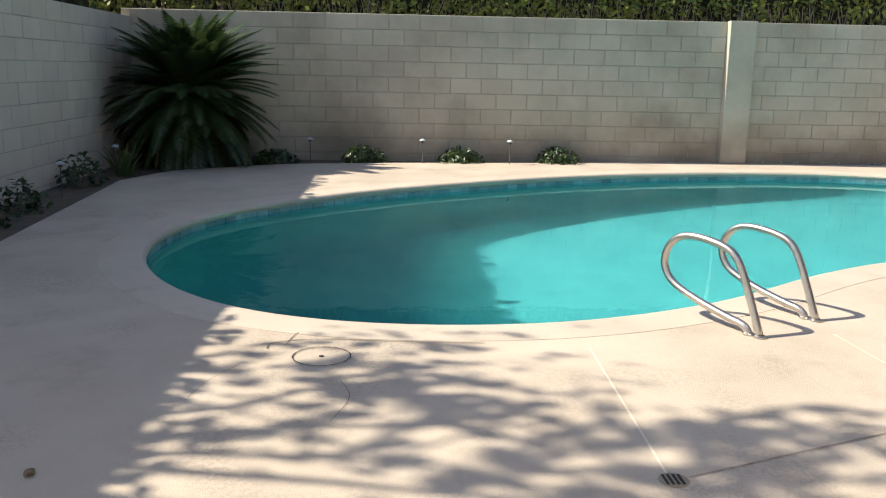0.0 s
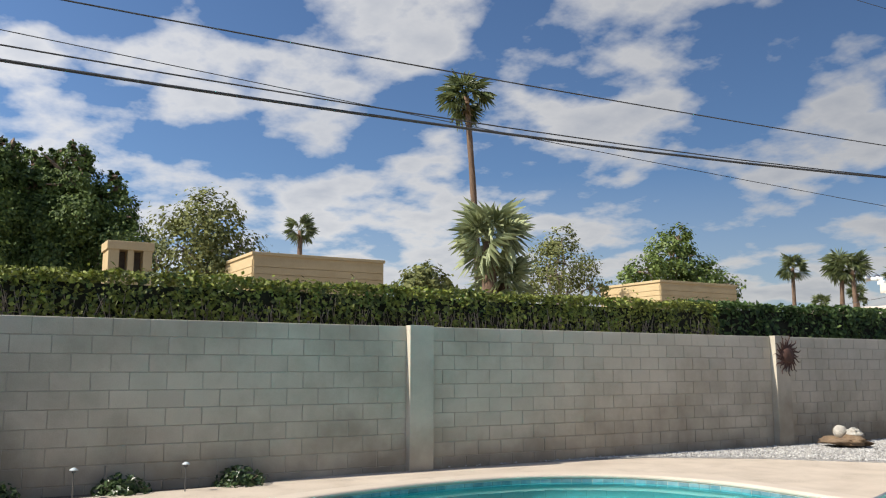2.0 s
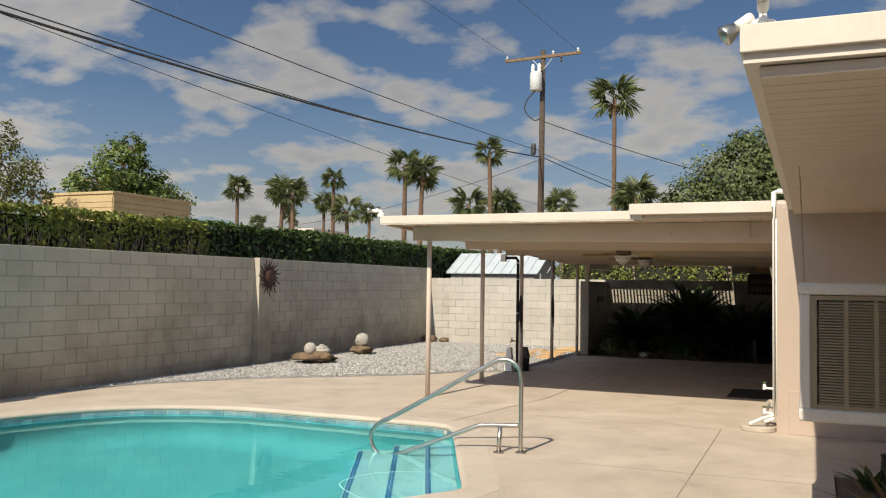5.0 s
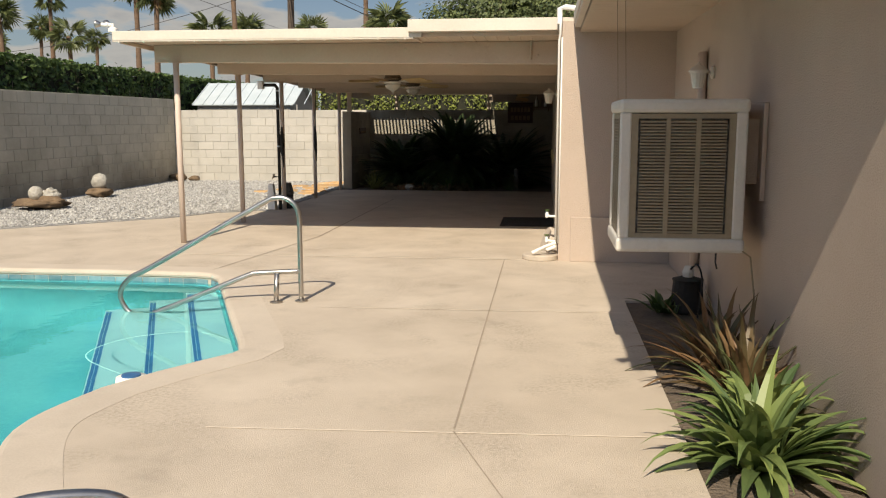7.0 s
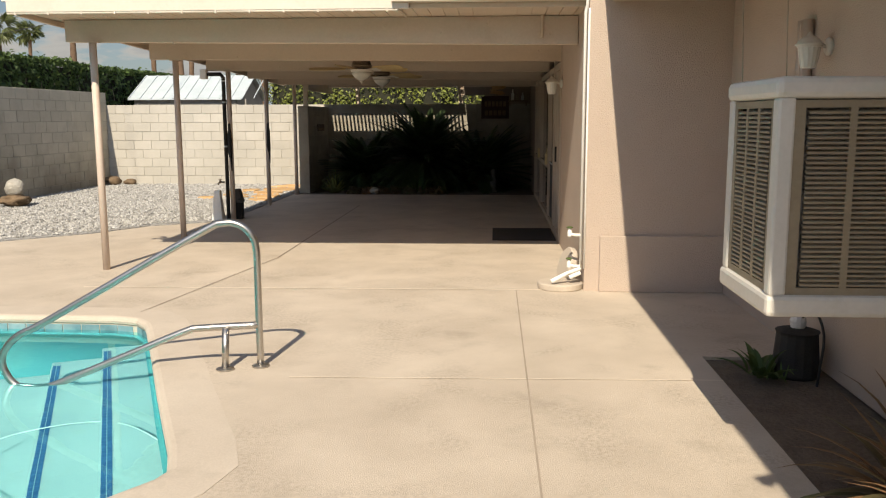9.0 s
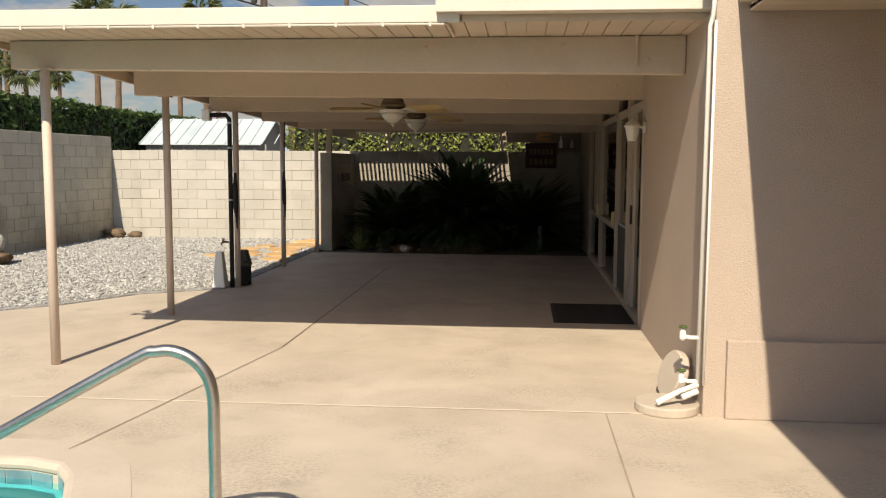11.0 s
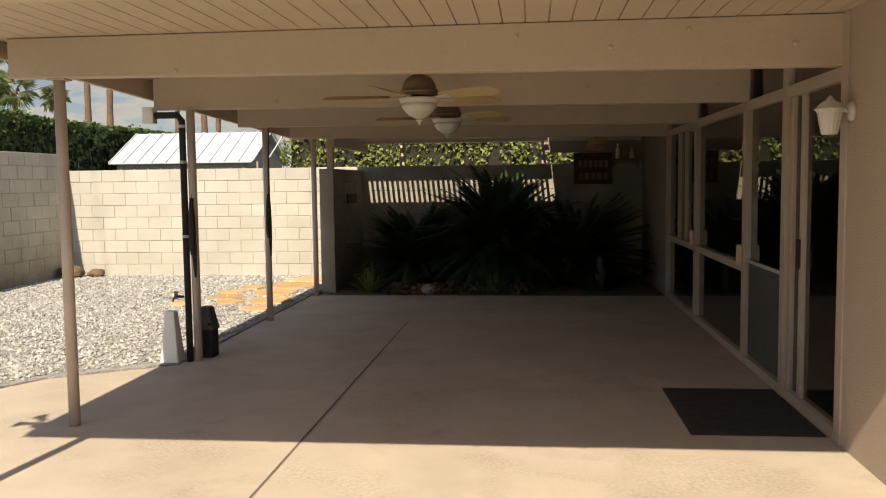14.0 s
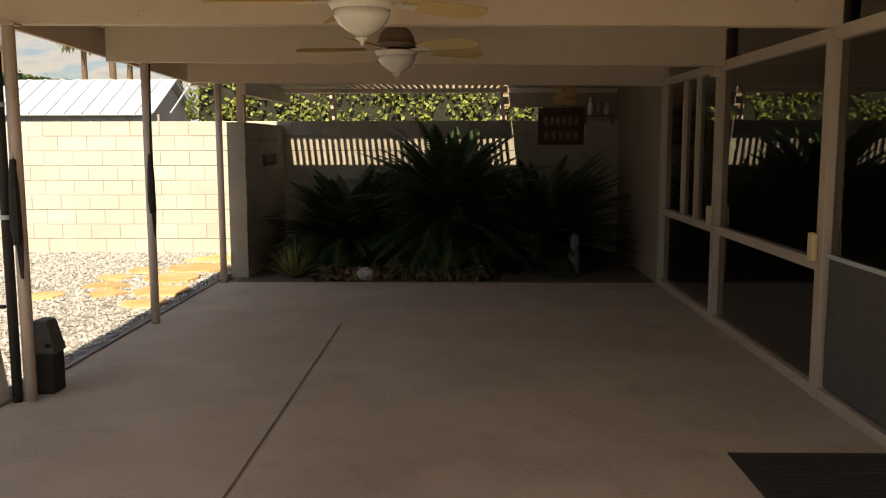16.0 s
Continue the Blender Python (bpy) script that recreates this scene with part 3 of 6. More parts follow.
def strip(name, a, b, w, mat, label):
    a, b = Vector((*a, 0)), Vector((*b, 0))
    d = (b - a).normalized()
    s = Vector((-d.y, d.x, 0)) * w / 2
    bm = bmesh.new()
    k = 12
    for i in range(k):
        p, q = a.lerp(b, i / k), a.lerp(b, (i + 1) / k)
        bm.faces.new([bm.verts.new(v + Vector((0, 0, 0.0035))) for v in (p - s, q - s, q + s, p + s)])
    bmesh.ops.remove_doubles(bm, verts=bm.verts, dist=1e-4)
    return thing(name, bm, mat, label, "joint", "structure")


strip("trim_joint_1", (4.17, -0.9), (4.17, -6.3), 0.010, M_FAINT, "narrow dark joint in the concrete")
strip("trim_joint_2", (0.2, -0.92), (4.77, -0.86), 0.022, M_LJOINT, "pale filled joint across the concrete")
strip("trim_joint_3", (1.15, -1.9), (1.58, 0.8), 0.014, M_FAINT, "narrow dark joint in the concrete")
strip("trim_joint_4", (1.58, 0.8), (1.6, 6.45), 0.014, M_DARK, "dark joint in the patio concrete")
strip("trim_joint_5", (2.75, -3.56), (5.32, -3.5), 0.012, M_LJOINT, "pale hairline joint in the concrete")
strip("trim_joint_6", (2.9, -6.43), (5.32, -6.3), 0.012, M_LJOINT, "pale hairline joint in the concrete")

# ---- the house and the patio roof ----
HX, AX = 4.77, 5.98           # the glazed wall; the wall with the cooler
FRONT = -0.88
RZ = 2.50


def stucco_house():
    # wall between the glazing and the corner, front return, wall with the cooler
    thing("wall_patio", box(HX, HX + 0.2, FRONT, 2.06, 0, 2.52), M_STUCCO, "pinkish beige rough stucco wall beside the patio", "wall", "structure")
    thing("wall_front", box(HX + 0.002, AX + 0.2, FRONT - 0.004, FRONT + 0.2, 0, 2.62), M_STUCCO, "pinkish beige stucco return wall", "wall", "structure")
    thing("wall_plinth", box(HX + 0.13, AX, FRONT - 0.05, FRONT - 0.006, 0, 0.5, 0.008), M_STUCCO, "low stucco plinth on the return wall", "plinth", "structure")
    thing("wall_side", box(AX, AX + 0.2, -7.9, FRONT - 0.006, 0, 2.62), M_STUCCO, "pinkish beige rough stucco wall behind the cooler", "wall", "structure")
    thing("wall_south_return", box(AX, 12.5, -8.1, -7.9, 0, 2.62), M_STUCCO, "stucco wall of the house", "wall", "structure")
    thing("wall_far", box(HX, HX + 0.2, 8.64, 11.3, 0, 2.52), M_STUCCO_SHADE, "stucco wall at the end of the patio, coloured darker for shade", "wall", "structure")


stucco_house()
thing("roof_eave", box(4.9, 13, -7.8, FRONT - 0.01, RZ + 0.052, RZ + 0.2), M_FASCIA, "cream painted flat roof edge of the house", "roof", "structure")
thing("trim_eave_1", box(4.888, 13.02, -7.83, -7.802, RZ + 0.092, RZ + 0.205, 0.004), M_FASCIA, "cream painted upper fascia board of the house eave", "fascia", "structure")
thing("trim_eave_2", box(4.888, 4.898, -7.80, FRONT - 0.012, RZ + 0.092, RZ + 0.205, 0.004), M_FASCIA, "cream painted upper fascia board of the house eave", "fascia", "structure")
thing("roof_house", box(5.0, 13, FRONT, 11.3, 2.63, 2.75), M_FASCIA, "flat roof of the house", "roof", "structure")


def board_ceiling(x0, x1, y0, y1, z, w, along_y=True):
    """Boards side by side with open V joints, one mesh."""
    bm = bmesh.new()
    k = int(round((x1 - x0) / w)) if along_y else int(round((y1 - y0) / w))
    for i in range(k):
        if along_y:
            add_box(bm, x0 + (x1 - x0) * i / k + 0.004, x0 + (x1 - x0) * (i + 1) / k - 0.004, y0, y1, z, z + 0.03)
        else:
            add_box(bm, x0, x1, y0 + (y1 - y0) * i / k + 0.004, y0 + (y1 - y0) * (i + 1) / k - 0.004, z, z + 0.03)
    add_box(bm, x0, x1, y0, y1, z + 0.012, z + 0.045)
    return bm


thing("ceiling_eave", board_ceiling(4.96, AX + 0.25, -7.75, FRONT - 0.012, RZ, 0.16, False), M_BEAM, "painted board soffit of the house eave", "soffit", "structure")
thing("ceiling_patio", board_ceiling(-0.42, 4.98, -0.58, 9.65, RZ, 0.135), M_BEAM, "beige painted board ceiling of the patio", "ceiling", "structure")
thing("roof_patio", box(-0.46, 4.98, -0.6, 9.65, RZ + 0.052, 2.6), M_FASCIA, "flat patio roof", "roof", "structure")
thing("trim_fascia_1", box(-0.48, 3.2, -0.66, -0.6, 2.49, 2.6, 0.005), M_FASCIA, "cream painted fascia board of the patio roof", "fascia", "structure")
thing("trim_fascia_2", box(3.05, 4.98, -0.72, -0.605, 2.545, 2.68, 0.005), M_FASCIA, "cream painted fascia board of the house roof", "fascia", "structure")
thing("trim_soffit", box(3.21, 4.98, -0.6, -0.582, 2.5, 2.6), M_BEAM, "painted board closing the soffit", "soffit", "structure")
thing("trim_fascia_3", box(-0.5, -0.44, -0.6, 9.65, 2.49, 2.6, 0.005), M_FASCIA, "cream painted fascia board of the patio roof", "fascia", "structure")
rim = box(-0.438, -0.398, -0.56, 9.62, 2.465, RZ - 0.004, 0.004)
for v in rim.verts:
    if v.co.z < 2.475:
        v.co.z -= 0.029 * max(v.co.y, 0.0)
thing("trim_rim", rim, M_BEAM, "painted rim board along the open edge of the patio roof", "rim board", "structure")


def sloped_beam(y, zl, zr):
    bm = box(-0.30, 4.765, y - 0.05, y + 0.05, 2.2, RZ - 0.004, 0.006)
    for v in bm.verts:
        if v.co.z < 2.3:
            t = (v.co.x + 0.3) / 5.065
            v.co.z += zl + (zr - zl) * t - 2.2
    return bm


BEAMS = ((0.1, 2.285, 2.225), (2.2, 2.25, 2.2), (4.3, 2.222, 2.185), (6.46, 2.205, 2.15), (8.58, 2.18, 2.125))
for y, zl, zr in BEAMS:
    thing("beam", sloped_beam(y, zl, zr), M_BEAM, "beige painted timber roof beam of the patio", "beam", "structure", "patio beams")

# patio posts
def post(y, dark, top):
    e = empty("patio_post", "slender round steel post painted %s, standing on the patio edge" % ("dark brown" if dark else "pinkish beige"), "post", (0.03 if abs(y - 4.25) < 0.1 else 0.0, y, 0), group="patio posts")
    part("shaft", lathe([(0.036, 0.0), (0.036, top - 0.008)], 14), M_POST, e, smooth=True)
    part("cap_plate", box(-0.06, 0.06, -0.05, 0.05, top - 0.008, top + 0.001), M_BEAM, e)
    return e


for i, y in enumerate((0.0, 2.215, 4.25, 6.46, 8.6)):
    post(y, i > 1, BEAMS[i][1] - 0.005)

# ---- glazed wall of the house ----
def glazing():
    e = empty("window_wall", "painted timber window wall with dark glass and a sliding door, onto the patio", "window wall", (HX, 2.06, 0), "structure")
    o = Vector((HX, 2.06, 0))

    def bar(name, y0, y1, z0, z1, d=0.10, x=-0.012, label=""):
        return part(name, box(x, x + d, y0 - o.y, y1 - o.y, z0, z1, 0.004), M_FRAME, e, label)
    for y in (8.54, 6.58, 4.40, 3.27, 2.115):
        bar("mullion", y - 0.05, y + 0.05, 0.0, RZ - 0.002)
    for y in (7.72, 7.25):
        bar("mullion", y - 0.025, y + 0.025, 0.84, 2.12, 0.07, 0.004)
    ys = (8.49, 6.63), (6.53, 4.45), (4.35, 3.32), (3.22, 2.165)
    for k, (b, a) in enumerate(ys):
        bar("head_rail", a, b, 2.12, 2.2, 0.085, -0.004)
        bar("bottom_rail", a, b, 0.0, 0.07, 0.085, -0.004)
        if k < 2:
            bar("sill_rail", a, b, 0.77, 0.84, 0.085, -0.004)
            part("pane", box(0.04, 0.046, a - o.y, b - o.y, 0.07, 0.77), M_GLASS, e, "dark lower pane").visible_shadow = False
            part("pane", box(0.04, 0.046, a - o.y, b - o.y, 0.84, 2.12), M_GLASS, e, "dark reflecting pane").visible_shadow = False
        part("pane", box(0.04, 0.046, a - o.y, b - o.y, 2.2, RZ - 0.004), M_GLASS, e, "clerestory pane").visible_shadow = False
    # screened panel and sliding door
    b, a = ys[2]
    part("pane", box(0.04, 0.046, a - o.y, b - o.y, 0.07, 2.12), M_GLASS, e).visible_shadow = False
    part("insect_screen", box(0.02, 0.026, a + 0.03 - o.y, b - 0.03 - o.y, 0.09, 0.86), M_SCREEN, e, "grey mesh screen")
    part("screen_frame", box(0.012, 0.03, a - o.y, a + 0.03 - o.y, 0.07, 0.88), M_METAL, e, "thin aluminium edge")
    part("screen_frame", box(0.012, 0.03, a + 0.03 - o.y, b - o.y, 0.86, 0.885), M_METAL, e, "thin aluminium edge")
    b, a = ys[3]
    for y in (3.17, 2.93):
        bar("door_stile", y - 0.03, y + 0.03, 0.07, 2.12, 0.04, 0.012, "sliding door stile")
    part("pane", box(0.04, 0.046, a - o.y, b - o.y, 0.07, 2.12), M_GLASS, e).visible_shadow = False
    part("door_pull", box(-0.012, 0.012, 2.92 - o.y, 2.95 - o.y, 0.95, 1.15, 0.004), M_BLACK, e, "dark door pull")
    for y in (6.62, 4.45):
        part("window_handle", box(-0.05, -0.012, y - 0.04 - o.y, y + 0.04 - o.y, 0.83, 1.0, 0.012), M_CREAMPL, e, "yellowed plastic window operator")
    part("sensor_box", box(-0.06, -0.012, 6.52 - o.y, 6.66 - o.y, 2.08, 2.24, 0.006), M_FRAME, e, "small painted box")
    return e


glazing()
# an assumed closed room behind the glass; its dimness is put into the colour
thing("wall_room_1", box(8.4, 8.5, 2.0, 8.8, 0, 2.6), M_ROOM_SHADE, "assumed inner wall of the house, coloured dark for dimness", "wall", "structure")
thing("wall_room_2", box(4.98, 8.4, 1.9, 2.0, 0, 2.6), M_ROOM_SHADE, "assumed inner wall of the house, coloured dark for dimness", "wall", "structure")
thing("wall_room_3", box(4.98, 8.4, 8.7, 8.8, 0, 2.6), M_ROOM_SHADE, "assumed inner wall of the house, coloured dark for dimness", "wall", "structure")
thing("floor_room", box(4.86, 8.4, 2.0, 8.7, -0.03, 0.01), M_ROOM_SHADE, "assumed floor of the room, coloured dark for dimness", "floor", "structure")
thing("ceiling_room", box(4.98, 8.4, 2.0, 8.7, 2.5, 2.56), M_ROOM_SHADE, "assumed ceiling of the room, coloured dark for dimness", "ceiling", "structure")


# ---- patio ----
def ceiling_fan(y, turn):
    e = empty("ceiling_fan", "bronze ceiling fan with pale wooden blades and glass bowl", "ceiling fan", (2.17, y, RZ - 0.003), group="patio fans")
    part("canopy", lathe([(0.0, -0.055), (0.04, -0.05), (0.07, -0.02), (0.075, 0.0)], 18), M_FANBR, e, smooth=True)
    part("rod", lathe([(0.012, -0.16), (0.012, -0.05)], 10), M_FANBR, e)
    part("motor", lathe([(0.02, -0.145), (0.05, -0.150), (0.085, -0.170), (0.112, -0.20), (0.126, -0.235), (0.130, -0.262), (0.142, -0.266), (0.142, -0.278), (0.134, -0.281), (0.134, -0.288), (0.140, -0.291), (0.138, -0.300), (0.10, -0.306)], 28), M_FANBR, e, "ribbed bronze motor housing", smooth=True)
    part("flywheel", lathe([(0.10, -0.306), (0.115, -0.309), (0.115, -0.322), (0.09, -0.325)], 22), M_BLACK, e)
    part("band", lathe([(0.11, -0.318), (0.150, -0.320), (0.152, -0.328), (0.136, -0.356), (0.11, -0.360)], 26), M_WHITE, e, "white enamel lamp ring", smooth=True)
    part("bowl", lathe([(0.132, -0.357), (0.126, -0.39), (0.10, -0.425), (0.065, -0.452), (0.03, -0.470), (0.012, -0.474)], 26), M_BULB, e, "milky glass lamp bowl", smooth=True)
    part("finial", lathe([(0.012, -0.472), (0.03, -0.474), (0.028, -0.484), (0.012, -0.494), (0.010, -0.506), (0.004, -0.514)], 14), M_WHITE, e, smooth=True)
    for k in range(5):
        bm = bmesh.new()
        prof = [(0.22, 0.040), (0.30, 0.058), (0.50, 0.068), (0.64, 0.066), (0.69, 0.055), (0.715, 0.028)]
        top, bot = [], []
        for s in (0.0, 0.008):
            row = [bm.verts.new((x, w, -0.315 + s - w * 0.30)) for x, w in prof] + [bm.verts.new((x, -w, -0.315 + s + w * 0.30)) for x, w in reversed(prof)]
            (top if s else bot).extend(row)
        bm.faces.new(top); bm.faces.new(bot[::-1])
        for i in range(len(top)):
            j = (i + 1) % len(top)
            bm.faces.new((bot[i], bot[j], top[j], top[i]))
        bl = part("blade", bm, M_BLADE, e)
        bl.matrix_basis = Matrix.Rotation(turn + k * 2 * math.pi / 5, 4, "Z")
        ir = box(0.10, 0.30, -0.03, 0.03, -0.324, -0.318, 0.002)
        for v in ir.verts:
            v.co.z -= v.co.y * 0.30 * min(1.0, max(0.0, (v.co.x - 0.1) / 0.12))
            if v.co.x < 0.2:
                v.co.y *= 0.5
        part("blade_iron", ir, M_WHITE, bl, "white blade iron")
    return e


ceiling_fan(3.28, -0.61)
ceiling_fan(5.4, -0.7)


def door_mat():
    e = empty("door_mat", "dark brown ribbed rubber door mat lying at the sliding door", "door mat", (4.35, 2.83, 0.001))
    part("border", box(-0.4, 0.4, -0.59, 0.59, 0.0, 0.008, 0.003), M_MATR, e)
    bm = bmesh.new()
    for k in range(34):
        add_box(bm, -0.36, 0.36, -0.55 + k * 0.0325, -0.55 + k * 0.0325 + 0.018, 0.008, 0.013)
    part("ribs", bm, M_MATR, e)


door_mat()


def lantern(loc, normal, label):
    """A small wall lamp with a dished cap over a tapered glass; normal: the way it faces, +-x."""
    e = empty("wall_lantern", label, "wall lamp", loc, group="wall lanterns")
    s = normal
    p = part("back_plate", lathe([(0.062, 0), (0.064, 0.018), (0.052, 0.03), (0.028, 0.036)], 20), M_WHITE, e, smooth=True)
    p.matrix_basis = Matrix.Rotation(s * math.pi / 2, 4, "Y")
    part("arm", tube(catmull([(s * 0.03, 0, 0), (s * 0.055, 0, 0.005), (s * 0.075, 0, 0.02), (s * 0.10, 0, 0.03)], 4), 0.014, 8), M_WHITE, e, smooth=True)
    at = (s * 0.145, 0, 0)
    part("cap", lathe([(0.096, 0.008), (0.098, 0.016), (0.082, 0.026), (0.066, 0.05), (0.04, 0.066), (0.024, 0.074), (0.020, 0.084), (0.008, 0.10), (0.003, 0.104)], 20, at), M_WHITE, e, smooth=True)
    part("collar", lathe([(0.080, -0.006), (0.084, -0.002), (0.084, 0.008), (0.078, 0.01)], 20, at), M_WHITE, e)
    gl = lathe([(0.02, -0.152), (0.044, -0.150), (0.052, -0.138), (0.066, -0.07), (0.076, -0.005)], 28, at)
    for k, v in enumerate(gl.verts):
        f = 1.025 if k % 2 else 0.975
        v.co.x, v.co.y = at[0] + (v.co.x - at[0]) * f, v.co.y * f
    part("glass", gl, M_BULB, e, "milky ribbed glass")
    e.scale = (0.86, 0.86, 0.86)
    return e


lantern((HX, 2.0, 1.93), -1, "small cream wall lantern beside the sliding door")
lantern((AX, -3.05, 1.95), -1, "small white wall lantern above the cooler")
wc = empty("wall_conduit", "painted pair of ridged conduits running down the house wall", "conduit", (AX - 0.04, -2.72, 0.28))
for dy in (-0.045, 0.045):
    part("conduit_pipe", tube([(0, dy, 0), (0, dy, 1.86)], 0.034, 10), M_POST, wc, smooth=True)
part("conduit_rib", box(-0.032, 0.04, -0.012, 0.012, 0, 1.84, 0.003), M_POST, wc)

# fascia strip, conduit on the beams, bolts
thing("conduit", tube([(-0.48, -0.645, 2.482), (3.1, -0.645, 2.482), (3.12, -0.6, 2.482), (3.12, -0.1, 2.482)], 0.010, 8), M_FASCIA, "thin painted conduit clipped below the fascia", "conduit")
bmc = bmesh.new()
me_clip = mesh_of("clip", add_box(bmc, -0.008, 0.008, -0.66, -0.63, 2.466, 2.492), M_FASCIA)
for k in range(12):
    piece("clip", me_clip, bpy.data.objects["conduit"], Matrix.Translation((-0.4 + k * 0.31, 0, 0)))
thing("conduit", tube([(4.42, 0.035, 2.5), (4.42, 0.035, 2.3), (4.42, 0.03, 2.28)], 0.014, 8), M_BEAM, "short painted conduit on the first beam", "conduit")
me_bolt = mesh_of("bolt_head", lathe([(0.016, 0), (0.016, 0.006), (0.008, 0.011)], 10), M_BEAM)
for i, y in enumerate((0.1, 2.2, 4.3)):
    for x, z in ((2.9, 2.42), (3.45, 2.34), (3.9, 2.43), (4.5, 2.33), (0.8, 2.27)):
        bo = tagged(new("bolt", me_bolt), "painted bolt head in the beam", "bolt", "beam bolts")
        bo.matrix_world = Matrix.Translation((x, y - 0.05, z)) @ Matrix.Rotation(math.pi / 2, 4, "X")


# drainage and water pipes by the corner
def water_pipes():
    e = empty("water_pipes", "white painted water pipes with green-handled taps at the house corner", "pipes", (4.74, -0.86, 0))
    part("riser", tube([(0, 0, 0.18), (0, 0, 2.42), (0.01, -0.03, 2.48), (0.01, -0.05, 2.55), (0.01, -0.05, 2.7)], 0.014, 8), M_WHITEST, e, smooth=True)
    part("riser", tube([(0.03, -0.02, 0.2), (0.03, -0.02, 2.45)], 0.009, 8), M_WHITEST, e, smooth=True)
    for z, n in ((0.5, 0), (0.22, 1)):
        part("branch", tube([(0, 0, z), (-0.06, 0.0, z), (-0.1, 0.01, z + 0.01)], 0.013, 8), M_WHITEST, e)
        t = part("tap", lathe([(0.012, -0.03), (0.02, -0.02), (0.02, 0.02), (0.01, 0.045)], 10, (-0.1, 0.01, z + 0.01)), M_WHITEST, e)
        part("handle", lathe([(0.026, 0.05), (0.03, 0.056), (0.026, 0.062)], 10, (-0.1, 0.01, z + 0.01)), M_TREE, t, "green tap handle")
    part("outlet", tube([(0, 0, 0.2), (-0.12, -0.03, 0.16), (-0.26, -0.06, 0.09)], [0.016, 0.016, 0.02], 10), M_WHITEST, e)
    part("outlet", tube([(0, 0, 0.16), (-0.05, -0.01, 0.14), (-0.10, -0.02, 0.12)], 0.02, 10), M_WHITEST, e)
    return e


water_pipes()
thing("concrete_disc", lathe([(0.2, 0.0), (0.205, 0.01), (0.205, 0.05), (0.195, 0.06), (0.03, 0.062)], 28, (4.57, -0.76, 0.001)), M_COPING, "round concrete umbrella base lying flat", "umbrella base", group="umbrella bases")
dl = thing("concrete_disc", lathe([(0.16, -0.03), (0.165, -0.02), (0.165, 0.02), (0.155, 0.03)], 28), M_COPING, "round concrete umbrella base leaning on the wall", "umbrella base", group="umbrella bases")
dl.matrix_world = Matrix.Translation((4.655, -0.46, 0.166)) @ Matrix.Rotation(radians(14), 4, "Z") @ Matrix.Rotation(radians(-72), 4, "Y")


# downpipe, bin and bollard at the third post
def downpipe():
    e = empty("downpipe", "black plastic downpipe strapped beside the patio post", "downpipe", (-0.036, 4.22, 0))
    part("pipe", tube([(0, 0, 0.0), (0, 0, 2.0), (0, 0, 2.12), (-0.04, 0, 2.17), (-0.24, 0, 2.17)], 0.029, 12), M_BLACK, e, smooth=True)
    for z in (1.1, 1.75, 2.06):
        part("strap", lathe([(0.033, z), (0.033, z + 0.025)], 12), M_METAL, e, "pale metal strap")
    part("outlet", box(-0.34, -0.24, -0.05, 0.05, 2.1, 2.24, 0.01), M_WHITEST, e, "white gutter outlet")
    return e


downpipe()
for y in (4.25, 6.46):
    thing("cord", tube([(0.04, y, 2.2), (0.03, y - 0.03, 1.4), (0.05, y - 0.03, 1.0), (0.045, y - 0.045, 0.75), (0.03, y - 0.045, 0.95), (0.04, y - 0.04, 1.45)], 0.009, 6), M_BLACK, "black cord looped on the patio post", "cord", group="cords")
    thing("cord_hank", lathe([(0.02, 0.95), (0.035, 1.05), (0.03, 1.3), (0.015, 1.45)], 8, (0.03, y - 0.05, 0)), M_BLACK, "bundled black cord on the patio post", "cord", group="cords")


def bin_():
    e = empty("pump_cover", "dark grey hooded plastic cover standing behind the post", "pump cover", (0.055, 4.45, 0.0))
    bm = bmesh.new()
    add_box(bm, -0.07, 0.06, -0.08, 0.08, 0, 0.27, 0.01)
    part("body", bm, M_BLACK, e)
    hd = bmesh.new()
    add_box(hd, -0.075, 0.08, -0.09, 0.09, 0.25, 0.46, 0.02)
    for v in hd.verts:
        k = (v.co.z - 0.25) / 0.21
        v.co.x = v.co.x * (1 - 0.42 * k) - 0.02 * k
        v.co.y *= 1 - 0.25 * k
    part("hood", hd, M_GREYD, e, "weathered grey hood")
    part("knob", lathe([(0.018, 0.0), (0.02, 0.01), (0.012, 0.02)], 10, (0.04, -0.09, 0.3)), M_BLACK, e)
    return e


bin_()


def bollard():
    bm = bmesh.new()
    add_box(bm, -0.085, 0.085, -0.085, 0.085, 0, 0.46, 0.015)
    for v in bm.verts:
        k = 1 - 0.5 * v.co.z / 0.46
        v.co.x *= k
        v.co.y *= k
    ob = thing("concrete_bollard", bm, M_WHITEST, "tapered cream-white splash guard at the post foot", "bollard")
    ob.location = (-0.175, 4.17, 0.0)


bollard()


def tap_stand():
    e = empty("garden_tap", "small dark brass garden tap on the downpipe", "tap", (-0.045, 4.22, 0.58))
    part("pipe", tube([(-0.03, 0, 0), (-0.10, 0, 0)], 0.012, 8), M_BLACK, e)
    part("body", lathe([(0.014, -0.02), (0.02, 0.0), (0.014, 0.03)], 10, (-0.1, 0, 0)), M_DRIFT, e)
    part("handle", lathe([(0.024, 0.035), (0.026, 0.04), (0.02, 0.045)], 10, (-0.1, 0, 0)), M_DRIFT, e)
    part("spout", tube([(-0.1, 0, -0.005), (-0.125, 0, -0.01), (-0.13, 0, -0.045)], 0.009, 8), M_DRIFT, e)


tap_stand()


